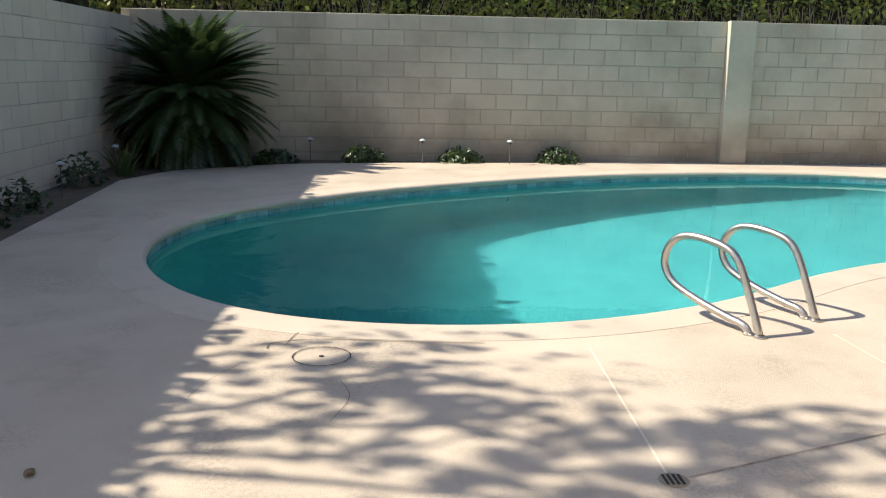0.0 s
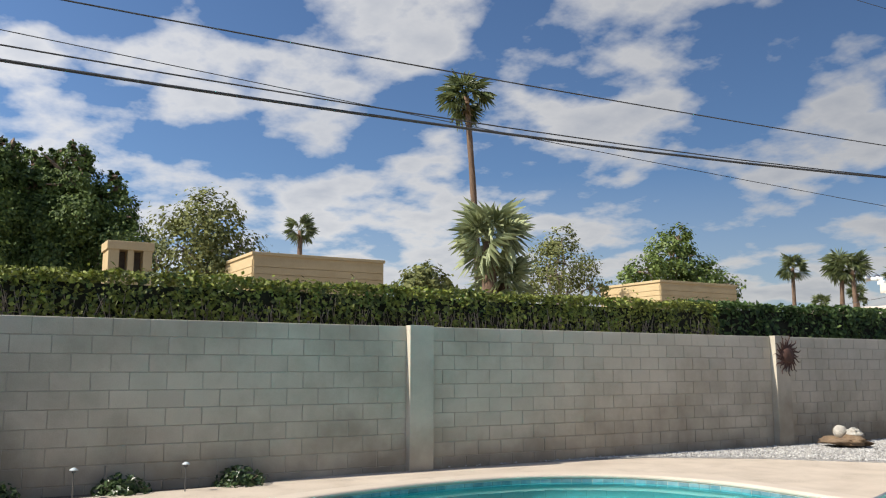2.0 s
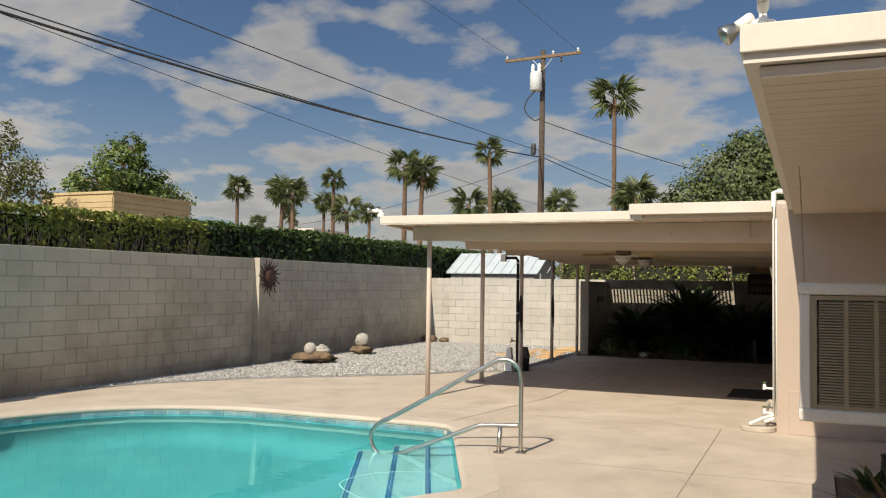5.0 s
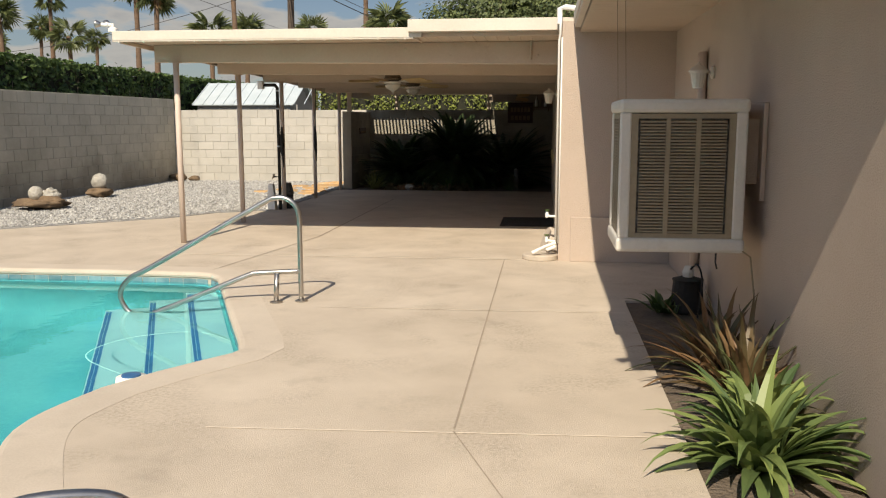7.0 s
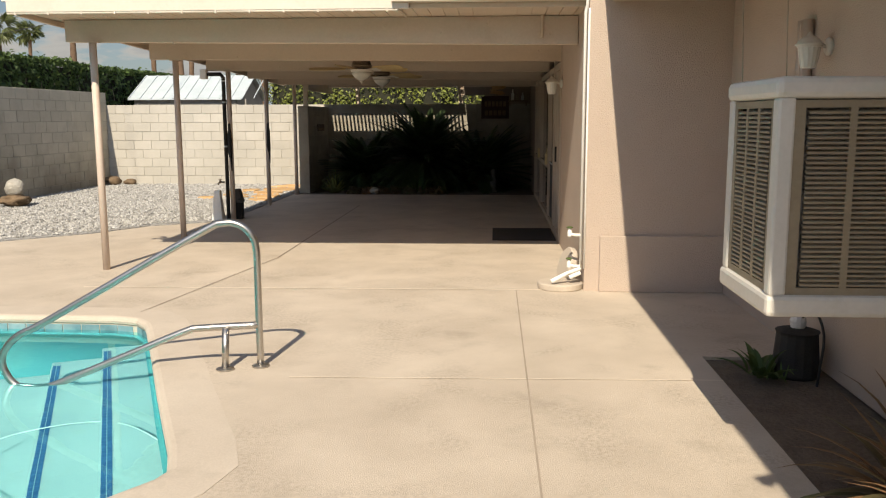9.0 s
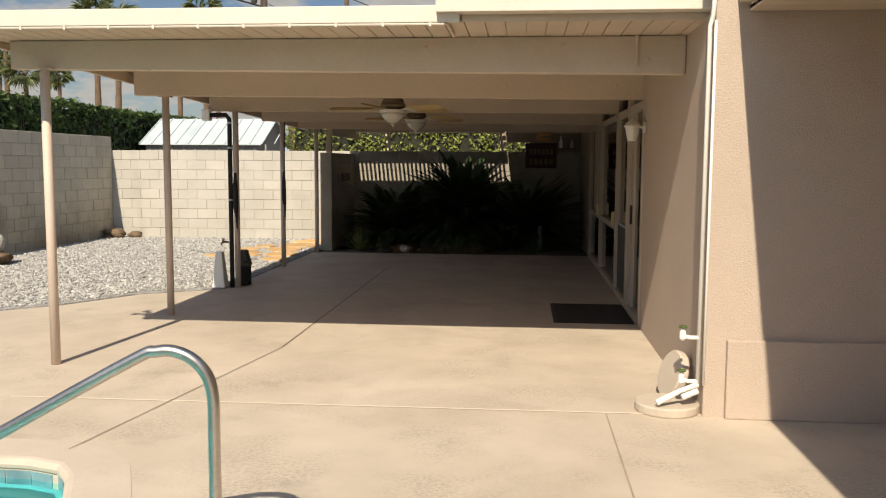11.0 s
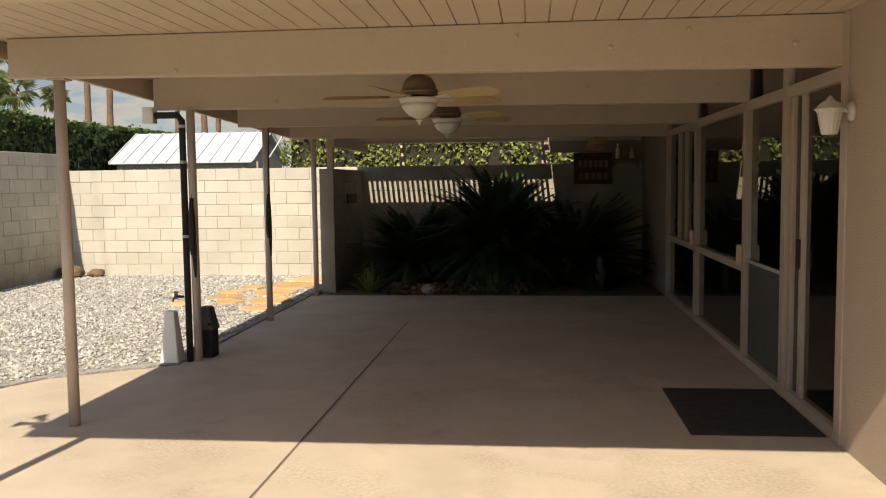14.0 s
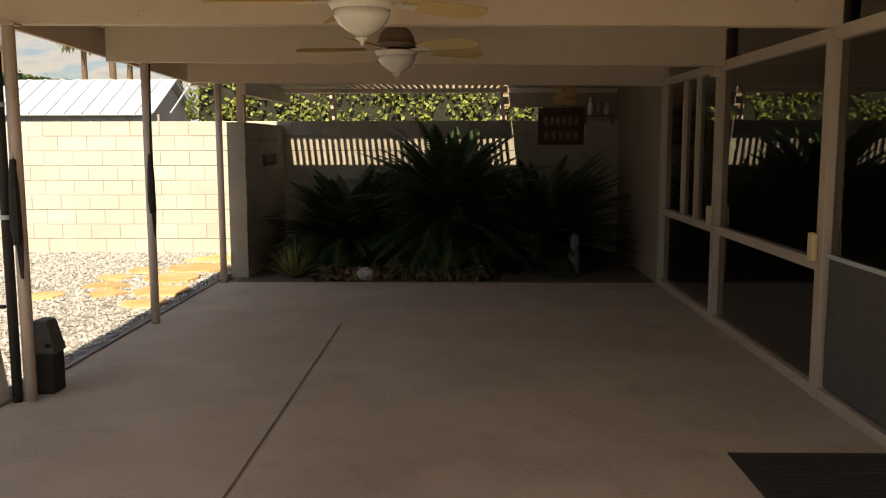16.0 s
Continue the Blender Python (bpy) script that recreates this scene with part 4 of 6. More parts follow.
# ---- pool fittings ----
def ladder_rail(at, label):
    e = empty("pool_ladder_rail", label, "pool ladder rail", at, group="pool ladder rails")
    d = Vector((-0.82, -0.57, 0))
    P = [(0.0, 0.0), (-0.10, 0.27), (-0.155, 0.40), (-0.20, 0.475), (-0.27, 0.525), (-0.40, 0.555), (-0.53, 0.56), (-0.62, 0.53), (-0.685, 0.46), (-0.71, 0.36), (-0.68, 0.27), (-0.60, 0.20), (-0.42, 0.13), (-0.22, 0.075), (-0.13, 0.055), (-0.09, 0.03), (-0.075, 0.0)]
    pts = catmull([d * -x * 0.885 + Vector((0, 0, z * 0.82)) for x, z in P], 4)
    part("tube", tube(pts, 0.021, 12), M_STEEL, e, smooth=True)
    part("flange", lathe([(0.034, 0), (0.034, 0.006), (0.024, 0.012)], 14), M_STEEL, e)
    q = d * 0.075 * 0.885
    part("flange", lathe([(0.034, 0), (0.034, 0.006), (0.024, 0.012)], 14, q), M_STEEL, e)
    return e


ladder_rail((3.80, -8.47, 0.002), "looped stainless steel pool ladder rail set in the deck")
ladder_rail((3.50, -8.02, 0.002), "looped stainless steel pool ladder rail set in the deck")


def handrail():
    e = empty("pool_handrail", "bent stainless steel grab rail from the deck into the pool", "handrail", (2.52, -3.35, 0.002))
    P = [(0, 0, 0), (0, 0, 0.55), (-0.002, 0, 0.74), (-0.03, -0.005, 0.83), (-0.10, -0.01, 0.89), (-0.2, -0.015, 0.90), (-0.36, -0.02, 0.83), (-1.30, -0.07, 0.30), (-1.50, -0.075, 0.2), (-1.60, -0.075, 0.1), (-1.62, -0.075, 0.0), (-1.56, -0.075, -0.11), (-1.45, -0.07, -0.155), (-1.3, -0.07, -0.12), (-0.8, -0.05, 0.085), (-0.46, -0.03, 0.225), (-0.36, -0.02, 0.245), (0.0, 0, 0.265)]
    part("tube", tube(catmull(P, 5), 0.0225, 12), M_STEEL, e, smooth=True)
    part("stanchion", tube([(-0.2, -0.08, 0), (-0.2, -0.04, 0.25)], 0.0225, 12), M_STEEL, e, smooth=True)
    for q in ((0, 0, 0), (-0.2, -0.08, 0)):
        part("flange", lathe([(0.055, 0), (0.055, 0.008), (0.03, 0.016)], 18, q), M_STEEL, e)
    return e


handrail()

# steps under water along the straight side, with blue edge tiles
A, B = Vector((1.42, -2.44, 0)), Vector((2.50, -4.82, 0))
ed = (B - A).normalized()
en = Vector((ed.y, -ed.x, 0))
if en.dot(Vector((-1, 0, 0))) < 0:
    en = -en
rot = Matrix.Translation(A) @ Matrix(((ed.x, en.x, 0, 0), (ed.y, en.y, 0, 0), (0, 0, 1, 0), (0, 0, 0, 1)))
for k, (w, z) in enumerate(((0.32, -0.36), (0.67, -0.62), (1.08, -0.9))):
    st = thing("pool_step", box(-0.25, 2.55 + 0.15 * k, -0.02, w, -1.6, z, 0.015), M_STEPS, "pale turquoise underwater pool step", "pool step", "structure")
    st.matrix_world = rot
    me = mesh_of("edge_tile", box(0.002, 0.048, w - 0.065, w - 0.041, z - 0.002, z + 0.004), M_BLUE)
    me_b = mesh_of("edge_tile", box(0.002, 0.048, w - 0.036, w - 0.012, z - 0.002, z + 0.004), M_BLUE)
    for j in range(54):
        piece("edge_tile", me, st, Matrix.Translation((-0.15 + j * 0.05, 0, 0)))
        piece("edge_tile", me_b, st, Matrix.Translation((-0.15 + j * 0.05, 0, 0)))


def waterline_tiles():
    base = bpy.data.objects["pool_basin"]
    loop = inset(pool, 0.002)
    n = len(loop)
    L = 0.15
    me = mesh_of("waterline_tile", box(-L / 2 + 0.004, L / 2 - 0.004, -0.004, 0.006, -0.205, -0.066), M_TILE)
    carry = 0.0
    for i in range(n):
        a, b = loop[i], loop[(i + 1) % n]
        seg = (b - a).length
        d = (b - a) / seg if seg > 1e-6 else Vector((1, 0, 0))
        while carry < seg:
            p = a + d * carry
            piece("waterline_tile", me, base, Matrix.Translation(p) @ Matrix.Rotation(math.atan2(d.y, d.x), 4, "Z"))
            carry += L
        carry -= seg


waterline_tiles()
fl = empty("chlorine_float", "round white floating dispenser with a blue top on the water", "pool float", (1.98, -5.40, WATER_Z))
part("body", lathe([(0.02, -0.05), (0.09, -0.04), (0.10, 0.0), (0.095, 0.035), (0.06, 0.04)], 22), M_WHITEST, fl, smooth=True)
part("cap", lathe([(0.062, 0.036), (0.06, 0.05), (0.02, 0.055)], 18), M_BLUE, fl, "blue cap")
thing("pool_hose", tube(catmull([(2.35, -4.3, -0.33), (1.9, -3.9, -0.34), (1.5, -3.75, -0.5), (1.15, -3.95, -0.58), (1.1, -4.4, -0.58), (1.5, -4.75, -0.58), (1.9, -5.0, -0.5)], 6), 0.006, 6), M_WHITEST, "thin white hose lying on the pool steps", "hose")

# deck fittings
def deck_lid():
    e = empty("skimmer_lid", "round concrete skimmer lid in the deck", "skimmer lid", (4.08, -10.7, 0.0))
    bm = bmesh.new()
    k = 40
    for i in range(k):
        a0, a1 = 2 * math.pi * i / k, 2 * math.pi * (i + 1) / k
        bm.faces.new([bm.verts.new((r * math.cos(a), r * math.sin(a), 0.004)) for r, a in ((0.132, a0), (0.132 + 0.006 + 0.002 * math.sin(i * 2.3), a0), (0.138 + 0.002 * math.sin(i * 2.3 + 2.3), a1), (0.132, a1))])
    part("gap", bm, M_BLACK, e, "dark gap round the lid")
    part("finger_hole", lathe([(0.012, 0.001), (0.012, 0.0045)], 12), M_BLACK, e)


deck_lid()


def crack(pts, w, seed):
    r = random.Random(seed)
    P = catmull([(x + r.uniform(-0.015, 0.015), y + r.uniform(-0.015, 0.015), 0.0038) for x, y in pts], 5)
    bm = bmesh.new()
    prev = None
    for i, p in enumerate(P):
        d = (P[min(i + 1, len(P) - 1)] - P[max(i - 1, 0)]).normalized()
        s = Vector((-d.y, d.x, 0)) * w * r.uniform(0.4, 1.0) * 0.5
        cur = (bm.verts.new(p - s), bm.verts.new(p + s))
        if prev:
            bm.faces.new((prev[0], cur[0], cur[1], prev[1]))
        prev = cur
    return thing("crack", bm, M_DARK, "hairline crack in the deck", "crack", "structure")


crack([(3.98, -10.98), (3.86, -10.93), (3.82, -10.7), (3.86, -10.3), (3.9, -9.9)], 0.010, 1)
crack([(3.9, -10.9), (3.78, -10.85), (3.7, -10.85)], 0.008, 2)
crack([(4.4, -10.6), (4.6, -10.55), (4.85, -10.6)], 0.004, 3)
crack([(4.2, -11.05), (4.4, -11.15), (4.6, -11.2)], 0.0035, 4)
strip("trim_joint_7", (3.95, -9.4), (5.3, -9.45), 0.010, M_LJOINT, "pale hairline joint in the concrete")
strip("trim_joint_8", (5.33, -9.38), (4.17, -6.34), 0.006, M_FAINT, "faint dark joint in the concrete")
strip("trim_joint_9", (3.75, -8.05), (4.85, -8.02), 0.010, M_LJOINT, "pale hairline joint in the concrete")
dg = empty("deck_drain", "small slotted brass deck drain", "drain", (5.35, -9.44, 0.0))
part("plate", lathe([(0.052, 0.001), (0.05, 0.004), (0.02, 0.0045)], 18), M_LOUVRE, dg)
for k in range(4):
    part("slot", box(-0.035, 0.035, -0.034 + k * 0.018, -0.024 + k * 0.018, 0.0045, 0.006), M_BLACK, dg)


def pebble(name, loc, r, seed, mat, label, cat, flat=0.7, sub=2, rough=0.3):
    bm = bmesh.new()
    bmesh.ops.create_icosphere(bm, subdivisions=sub, radius=r)
    for v in bm.verts:
        k = 1 + rough * noise.noise(v.co / r * 1.3 + Vector((seed, 0, 0))) + rough * 0.4 * noise.noise(v.co / r * 3.5 + Vector((0, seed, 0)))
        v.co = Vector((v.co.x * k, v.co.y * k, v.co.z * k * flat))
    lo = min(v.co.z for v in bm.verts)
    for v in bm.verts:
        v.co.z -= lo
    ob = thing(name, bm, mat, label, cat, smooth=True)
    ob.location = loc
    return ob


pebble("pebble", (5.26, -11.56, 0.0), 0.018, 3, M_DRIFT, "small brown stone lying on the deck", "stone")

# ---- ornaments on the gravel ----
for (x, y, s) in ((-4.1, 3.62, 0), (-4.35, 5.95, 1)):
    if s == 0:
        pebble("ornamental_rock", (x, y, GR_Z), 0.36, 11, M_DRIFT, "flat jagged brown rock on the gravel", "rock", 0.26, 3, 1.0)
        pebble("coral_ball", (x - 0.16, y - 0.02, GR_Z + 0.15), 0.13, 12, M_CORAL, "round pale stone ball on the rock", "stone ball", 1.0, 3, 0.06)
        pebble("coral_lump", (x + 0.1, y + 0.02, GR_Z + 0.15), 0.12, 13, M_CORAL, "knobbly pale coral lump on the rock", "coral", 0.8, 3, 0.7)
    else:
        pebble("ornamental_rock", (x, y, GR_Z), 0.26, 14, M_DRIFT, "flat brown log slice on the gravel", "rock", 0.4, 3, 0.5)
        pebble("coral_ball", (x, y, GR_Z + 0.17), 0.16, 15, M_CORAL, "round whitish shell-like stone on the log", "stone ball", 1.0, 3, 0.16)
pebble("ornamental_rock", (-4.75, 10.7, GR_Z), 0.2, 16, M_DRIFT, "dark rock in the gravel corner", "rock", 0.5, 2, 0.6)
pebble("ornamental_rock", (-4.4, 10.85, GR_Z), 0.14, 17, M_DRIFT, "dark rock in the gravel corner", "rock", 0.5, 2, 0.6)


def sun_ornament():
    e = empty("sun_ornament", "rusty iron sun face with wavy rays on the wall pilaster", "wall ornament", (-4.855, 2.95, 1.74))
    p = part("face", lathe([(0.16, 0.0), (0.15, 0.03), (0.11, 0.06), (0.03, 0.075)], 20), M_RUST, e, smooth=True)
    p.matrix_basis = Matrix.Rotation(math.pi / 2, 4, "Y")
    bm = bmesh.new()
    for k in range(22):
        a = 2 * math.pi * k / 22
        L = 0.40 if k % 2 else 0.33
        prev = None
        for j in range(6):
            t = j / 5
            r = 0.13 + (L - 0.13) * t
            aa = a + 0.10 * math.sin(t * 6.0)
            w = 0.034 * (1 - t) + 0.004
            c, s = math.cos(aa), math.sin(aa)
            cur = [bm.verts.new((0.012, r * c - w * s, r * s + w * c)), bm.verts.new((0.024, r * c, r * s)), bm.verts.new((0.012, r * c + w * s, r * s - w * c))]
            if prev:
                bm.faces.new((prev[0], cur[0], cur[1], prev[1])); bm.faces.new((prev[1], cur[1], cur[2], prev[2])); bm.faces.new((prev[2], cur[2], cur[0], prev[0]))
            prev = cur
    part("rays", bm, M_RUST, e)
    part("nose", box(0.05, 0.085, -0.013, 0.013, -0.03, 0.03, 0.006), M_RUST, e)
    for y in (-0.045, 0.045):
        part("eye", box(0.04, 0.058, y - 0.018, y + 0.018, 0.015, 0.03, 0.004), M_BLACK, e)


sun_ornament()


def path_light(x, y, z=-0.03):
    e = empty("path_light", "small white mushroom garden light on a thin stake", "garden light", (x, y, z), group="garden lights")
    part("stake", lathe([(0.007, -0.05), (0.007, 0.33)], 8), M_GREYD, e)
    part("cap", lathe([(0.05, 0.35), (0.046, 0.36), (0.02, 0.378), (0.004, 0.383)], 14), M_METAL, e, smooth=True)
    part("lens", lathe([(0.020, 0.32), (0.022, 0.35)], 10), M_GREYD, e)


for x, y in ((-4.46, -11.5), (-4.46, -9.89), (-4.46, -8.62), (-0.95, -13.7), (-2.9, -13.75)):
    path_light(x, y)

# flagstones: uneven slabs let into the gravel
def flagstone(x, y, r, seed):
    rr = random.Random(seed)
    k = 7
    pts = [(r * rr.uniform(0.7, 1.1) * math.cos(2 * math.pi * i / k), r * rr.uniform(0.7, 1.1) * math.sin(2 * math.pi * i / k)) for i in range(k)]
    bm = bmesh.new()
    lo = [bm.verts.new((px * 1.03, py * 1.03, 0)) for px, py in pts]
    hi = [bm.verts.new((px, py, 0.03)) for px, py in pts]
    bm.faces.new(hi)
    for i in range(k):
        bm.faces.new((lo[i], lo[(i + 1) % k], hi[(i + 1) % k], hi[i]))
    ob = thing("flagstone", bm, M_FLAG, "flat orange-brown flagstone in the gravel", "flagstone", group="flagstones")
    ob.location = (x, y, GR_Z)


for k, (x, y, r) in enumerate(((-0.55, 9.5, 0.42), (-0.62, 8.7, 0.4), (-1.15, 8.2, 0.25), (-0.45, 7.9, 0.36), (-1.25, 8.75, 0.22), (-0.55, 10.3, 0.4), (-0.95, 7.75, 0.2), (-1.15, 9.3, 0.25), (-0.35, 7.2, 0.25), (-1.5, 7.6, 0.2))):
    flagstone(x, y, r, k)


# ---- evaporative cooler ----
def cooler():
    x0, x1, y0, y1, z0, z1 = 5.07, 5.84, -5.0, -4.29, 0.735, 1.69
    e = empty("evaporative_cooler", "boxy white evaporative cooler with tan louvres on the wall", "cooler", (x0, y0, z0))
    w, d, h = x1 - x0, y1 - y0, z1 - z0

    def P(name, a, m, bev=0.01, label="", par=None):
        return part(name, box(*a, bev), m, par or e, label)
    P("base_pan", (-0.01, w + 0.01, -0.01, d + 0.01, 0, 0.09), M_WHITE, 0.02, "stained white water pan")
    P("top", (-0.01, w + 0.01, -0.01, d + 0.01, h - 0.085, h), M_WHITE, 0.025)
    for a, b in ((0, 0), (w - 0.07, 0), (0, d - 0.07), (w - 0.07, d - 0.07)):
        P("corner_post", (a, a + 0.07, b, b + 0.07, 0.085, h - 0.08), M_WHITE, 0.012)
    P("pad", (0.06, w - 0.06, 0.055, d - 0.06, 0.09, h - 0.085), M_PAD, 0.0, "damp grey fibre pads")

    # two louvred sides, each of three columns of slats
    def louvres(length, place, cols):
        bm = bmesh.new()
        ph = h - 0.18
        add_box(bm, 0, 0.05, 0, 0.02, 0, ph); add_box(bm, length - 0.05, length, 0, 0.02, 0, ph)
        add_box(bm, 0.05, length - 0.05, 0, 0.02, 0, 0.03); add_box(bm, 0.05, length - 0.05, 0, 0.02, ph - 0.03, ph)
        cw = (length - 0.1) / cols
        for c in range(1, cols):
            add_box(bm, 0.05 + c * cw - 0.014, 0.05 + c * cw + 0.014, -0.002, 0.02, 0.03, ph - 0.03)
        fr = part("louvre_panel", bm, M_LOUVRE, e, "tan louvred panel")
        fr.matrix_basis = place
        ns = 36
        sl = bmesh.new()
        v = [sl.verts.new(p) for p in ((0.014, 0.0, 0.0), (cw - 0.014, 0.0, 0.0), (cw - 0.014, 0.018, 0.008), (0.014, 0.018, 0.008), (0.014, 0.0, 0.0085), (cw - 0.014, 0.0, 0.0085), (cw - 0.014, 0.018, 0.0165), (0.014, 0.018, 0.0165))]
        for q in ((0, 1, 2, 3), (7, 6, 5, 4), (0, 4, 5, 1), (2, 6, 7, 3), (1, 5, 6, 2), (0, 3, 7, 4)):
            sl.faces.new([v[i] for i in q])
        me = mesh_of("slat", sl, M_LOUVRE)
        for c in range(cols):
            for k in range(ns):
                piece("slat", me, fr, Matrix.Translation((0.05 + c * cw, 0, 0.035 + k * (ph - 0.07) / ns)))
    louvres(w - 0.12, Matrix.Translation((0.06, 0.01, 0.09)), 3)
    louvres(d - 0.12, Matrix.Translation((0.01, d - 0.06, 0.09)) @ Matrix.Rotation(-math.pi / 2, 4, "Z"), 3)
    P("duct", (w, AX - x0, 0.2, d - 0.1, 0.42, h - 0.12), M_STUCCO, 0.008, "painted sheet duct to the wall")
    P("duct_flange", (AX - x0 - 0.03, AX - x0, 0.1, d, 0.32, h - 0.02), M_STUCCO, 0.006)
    for a in (0.02, 0.62):
        part("chain", tube([(0.03, a, h - 0.01), (0.0, a, h + 0.85)], 0.0025, 6), M_LOUVRE, e, "thin hanging chain")
    part("water_line", tube([(w - 0.05, 0.0, 0.05), (w + 0.05, 0.0, -0.02), (w + 0.09, 0.0, -0.3), (w + 0.02, 0.0, -0.7)], 0.006, 6), M_LOUVRE, e, "thin water line")
    part("drain_hook", tube([(w - 0.16, 0.0, 0.0), (w - 0.16, 0.0, -0.06), (w - 0.15, 0.0, -0.1)], 0.006, 6), M_BLACK, e)


cooler()
pp = empty("pump_pot", "black plastic valve box with a loop of pipe", "valve box", (5.8, -3.3, -0.02))
part("body", lathe([(0.13, 0), (0.14, 0.02), (0.12, 0.26), (0.13, 0.28), (0.06, 0.3)], 16), M_BLACK, pp)
part("valve", lathe([(0.04, 0.29), (0.05, 0.34), (0.03, 0.39)], 12), M_GREYP, pp)
part("loop", tube(catmull([(0.0, 0, 0.34), (0.05, -0.12, 0.42), (0.08, -0.2, 0.3), (0.06, -0.22, 0.1), (0.05, -0.22, 0.0)], 5), 0.008, 6), M_BLACK, pp)


# flood lamps at the roof corners
def flood_pair(loc, ways, label):
    e = empty("flood_lamp", label, "flood lamp", loc, group="flood lamps")
    part("box", lathe([(0.055, 0), (0.055, 0.04), (0.02, 0.06)], 16), M_WHITEST, e)
    for wy in ways:
        d = Vector(wy).normalized()
        q = d.to_track_quat("Z", "Y").to_matrix().to_4x4()
        hd = part("holder", lathe([(0.03, 0.02), (0.036, 0.04), (0.036, 0.13), (0.03, 0.14)], 14), M_WHITEST, e, smooth=True)
        hd.matrix_basis = Matrix.Translation((d.x * 0.04, d.y * 0.04, 0.075)) @ q @ Matrix.Scale(0.66, 4)
        bl = part("bulb", lathe([(0.03, 0.13), (0.05, 0.17), (0.066, 0.22), (0.066, 0.235), (0.03, 0.25)], 18), M_STEEL, hd, "glass reflector bulb", smooth=True)
    part("arm", tube([(0, 0, 0.04), (0, 0, 0.10)], 0.016, 8), M_WHITEST, e)


flood_pair((4.97, -7.7, 2.70), ((-0.6, -0.2, -0.45), (0.05, -0.9, 0.35)), "pair of reflector flood lamps on the eave corner")
flood_pair((-0.52, -0.55, 2.60), ((-0.9, -0.3, 0.1), (-0.6, 0.5, 0.2)), "pair of white flood lamps on the patio roof corner")
thing("vent_cap", tube([(4.74, -0.78, 2.6), (4.74, -0.78, 2.76), (4.80, -0.78, 2.78), (4.95, -0.78, 2.76)], 0.03, 8), M_WHITEST, "white plastic roof pipe end above the corner", "vent pipe")


# ---- shed behind the end wall ----
def shed():
    x0, x1, y0, y1, ze, zr = -5.55, -2.75, 14.0, 16.4, 2.1, 2.72
    e = empty("garden_shed", "grey metal garden shed with a pale corrugated roof", "shed", ((x0 + x1) / 2, (y0 + y1) / 2, GROUND_Z))
    hx, hy = (x1 - x0) / 2, (y1 - y0) / 2
    bm = bmesh.new()
    add_box(bm, -hx, hx, -hy, hy, 0, ze)
    part("wall", bm, M_SHED, e)
    for s in (-1, 1):
        gb = bmesh.new()
        a = [gb.verts.new((s * hx, y, z)) for y, z in ((-hy, ze), (hy, ze), (0, zr - 0.03))]
        b = [gb.verts.new((s * (hx - 0.04), y, z)) for y, z in ((-hy, ze), (hy, ze), (0, zr - 0.03))]
        gb.faces.new(a); gb.faces.new(b[::-1])
        for i in range(3):
            gb.faces.new((a[i], a[(i + 1) % 3], b[(i + 1) % 3], b[i]))
        part("gable", gb, M_SHED, e)
    me = mesh_of("wall_rib", box(-0.02, 0.02, -0.02, 0.0, 0, ze - 0.02, 0.004), M_SHED)
    for k in range(11):
        piece("wall_rib", me, e, Matrix.Translation((-hx + 0.1 + k * 0.29, -hy, 0)))
    for s in (-1, 1):
        rb = bmesh.new()
        v = [rb.verts.new(p) for p in ((-hx - 0.12, s * (hy + 0.12), ze - 0.04), (hx + 0.12, s * (hy + 0.12), ze - 0.04), (hx + 0.12, 0, zr), (-hx - 0.12, 0, zr))]
        w = [rb.verts.new(p.co + Vector((0, 0, 0.03))) for p in v]
        rb.faces.new(w); rb.faces.new(v[::-1])
        for i in range(4):
            rb.faces.new((v[i], v[(i + 1) % 4], w[(i + 1) % 4], w[i]))
        rf = part("roof", rb, M_METAL, e, "pale corrugated roof sheet")
        L = math.hypot(hy + 0.12, zr - ze + 0.04)
        me = mesh_of("roof_rib", box(-0.012, 0.012, 0, L, 0.03, 0.05, 0.003), M_METAL)
        for k in range(12):
            m = Matrix.Translation((-hx - 0.1 + k * 0.305, s * (hy + 0.12), ze - 0.04)) @ (Matrix.Rotation(0 if s < 0 else math.pi, 4, "Z")) @ Matrix.Rotation(math.atan2(zr - ze + 0.04, hy + 0.12), 4, "X")
            piece("roof_rib", me, rf, m)


shed()


# ---- lattice over the garden bed ----
def lattice():
    e = empty("garden_lattice", "beige timber lattice shade roof over the garden bed", "lattice", (0, 9.68, 0))
    me = mesh_of("slat", box(-0.022, 0.022, 0, 2.0, 2.27, 2.29), M_BEAM)
    for k in range(37):
        piece("slat", me, e, Matrix.Translation((0.1 + k * 0.085, 0, 0)))
    me2 = mesh_of("cross_slat", box(0.05, 3.25, -0.04, 0.04, 2.292, 2.312), M_BEAM)
    for y in (0.70, 0.782, 0.864, 0.946, 1.1, 1.25, 1.4, 1.55, 1.7, 1.85):
        piece("cross_slat", me2, e, Matrix.Translation((0, y, 0)))
    part("side_beam", box(0.12, 0.19, -0.62, 1.95, 2.08, 2.265, 0.006), M_BEAM, e)
    part("back_beam", box(0.12, 4.75, 1.45, 1.52, 2.2, 2.265, 0.006), M_BEAM, e)
    for x, y, z in ((0.1, -0.5, 1.772), (0.86, 1.52, 1.8), (3.2, 1.52, 1.8)):
        part("post", box(x - 0.045, x + 0.045, y - 0.045, y + 0.045, z, 2.27, 0.005), M_BEAM, e)


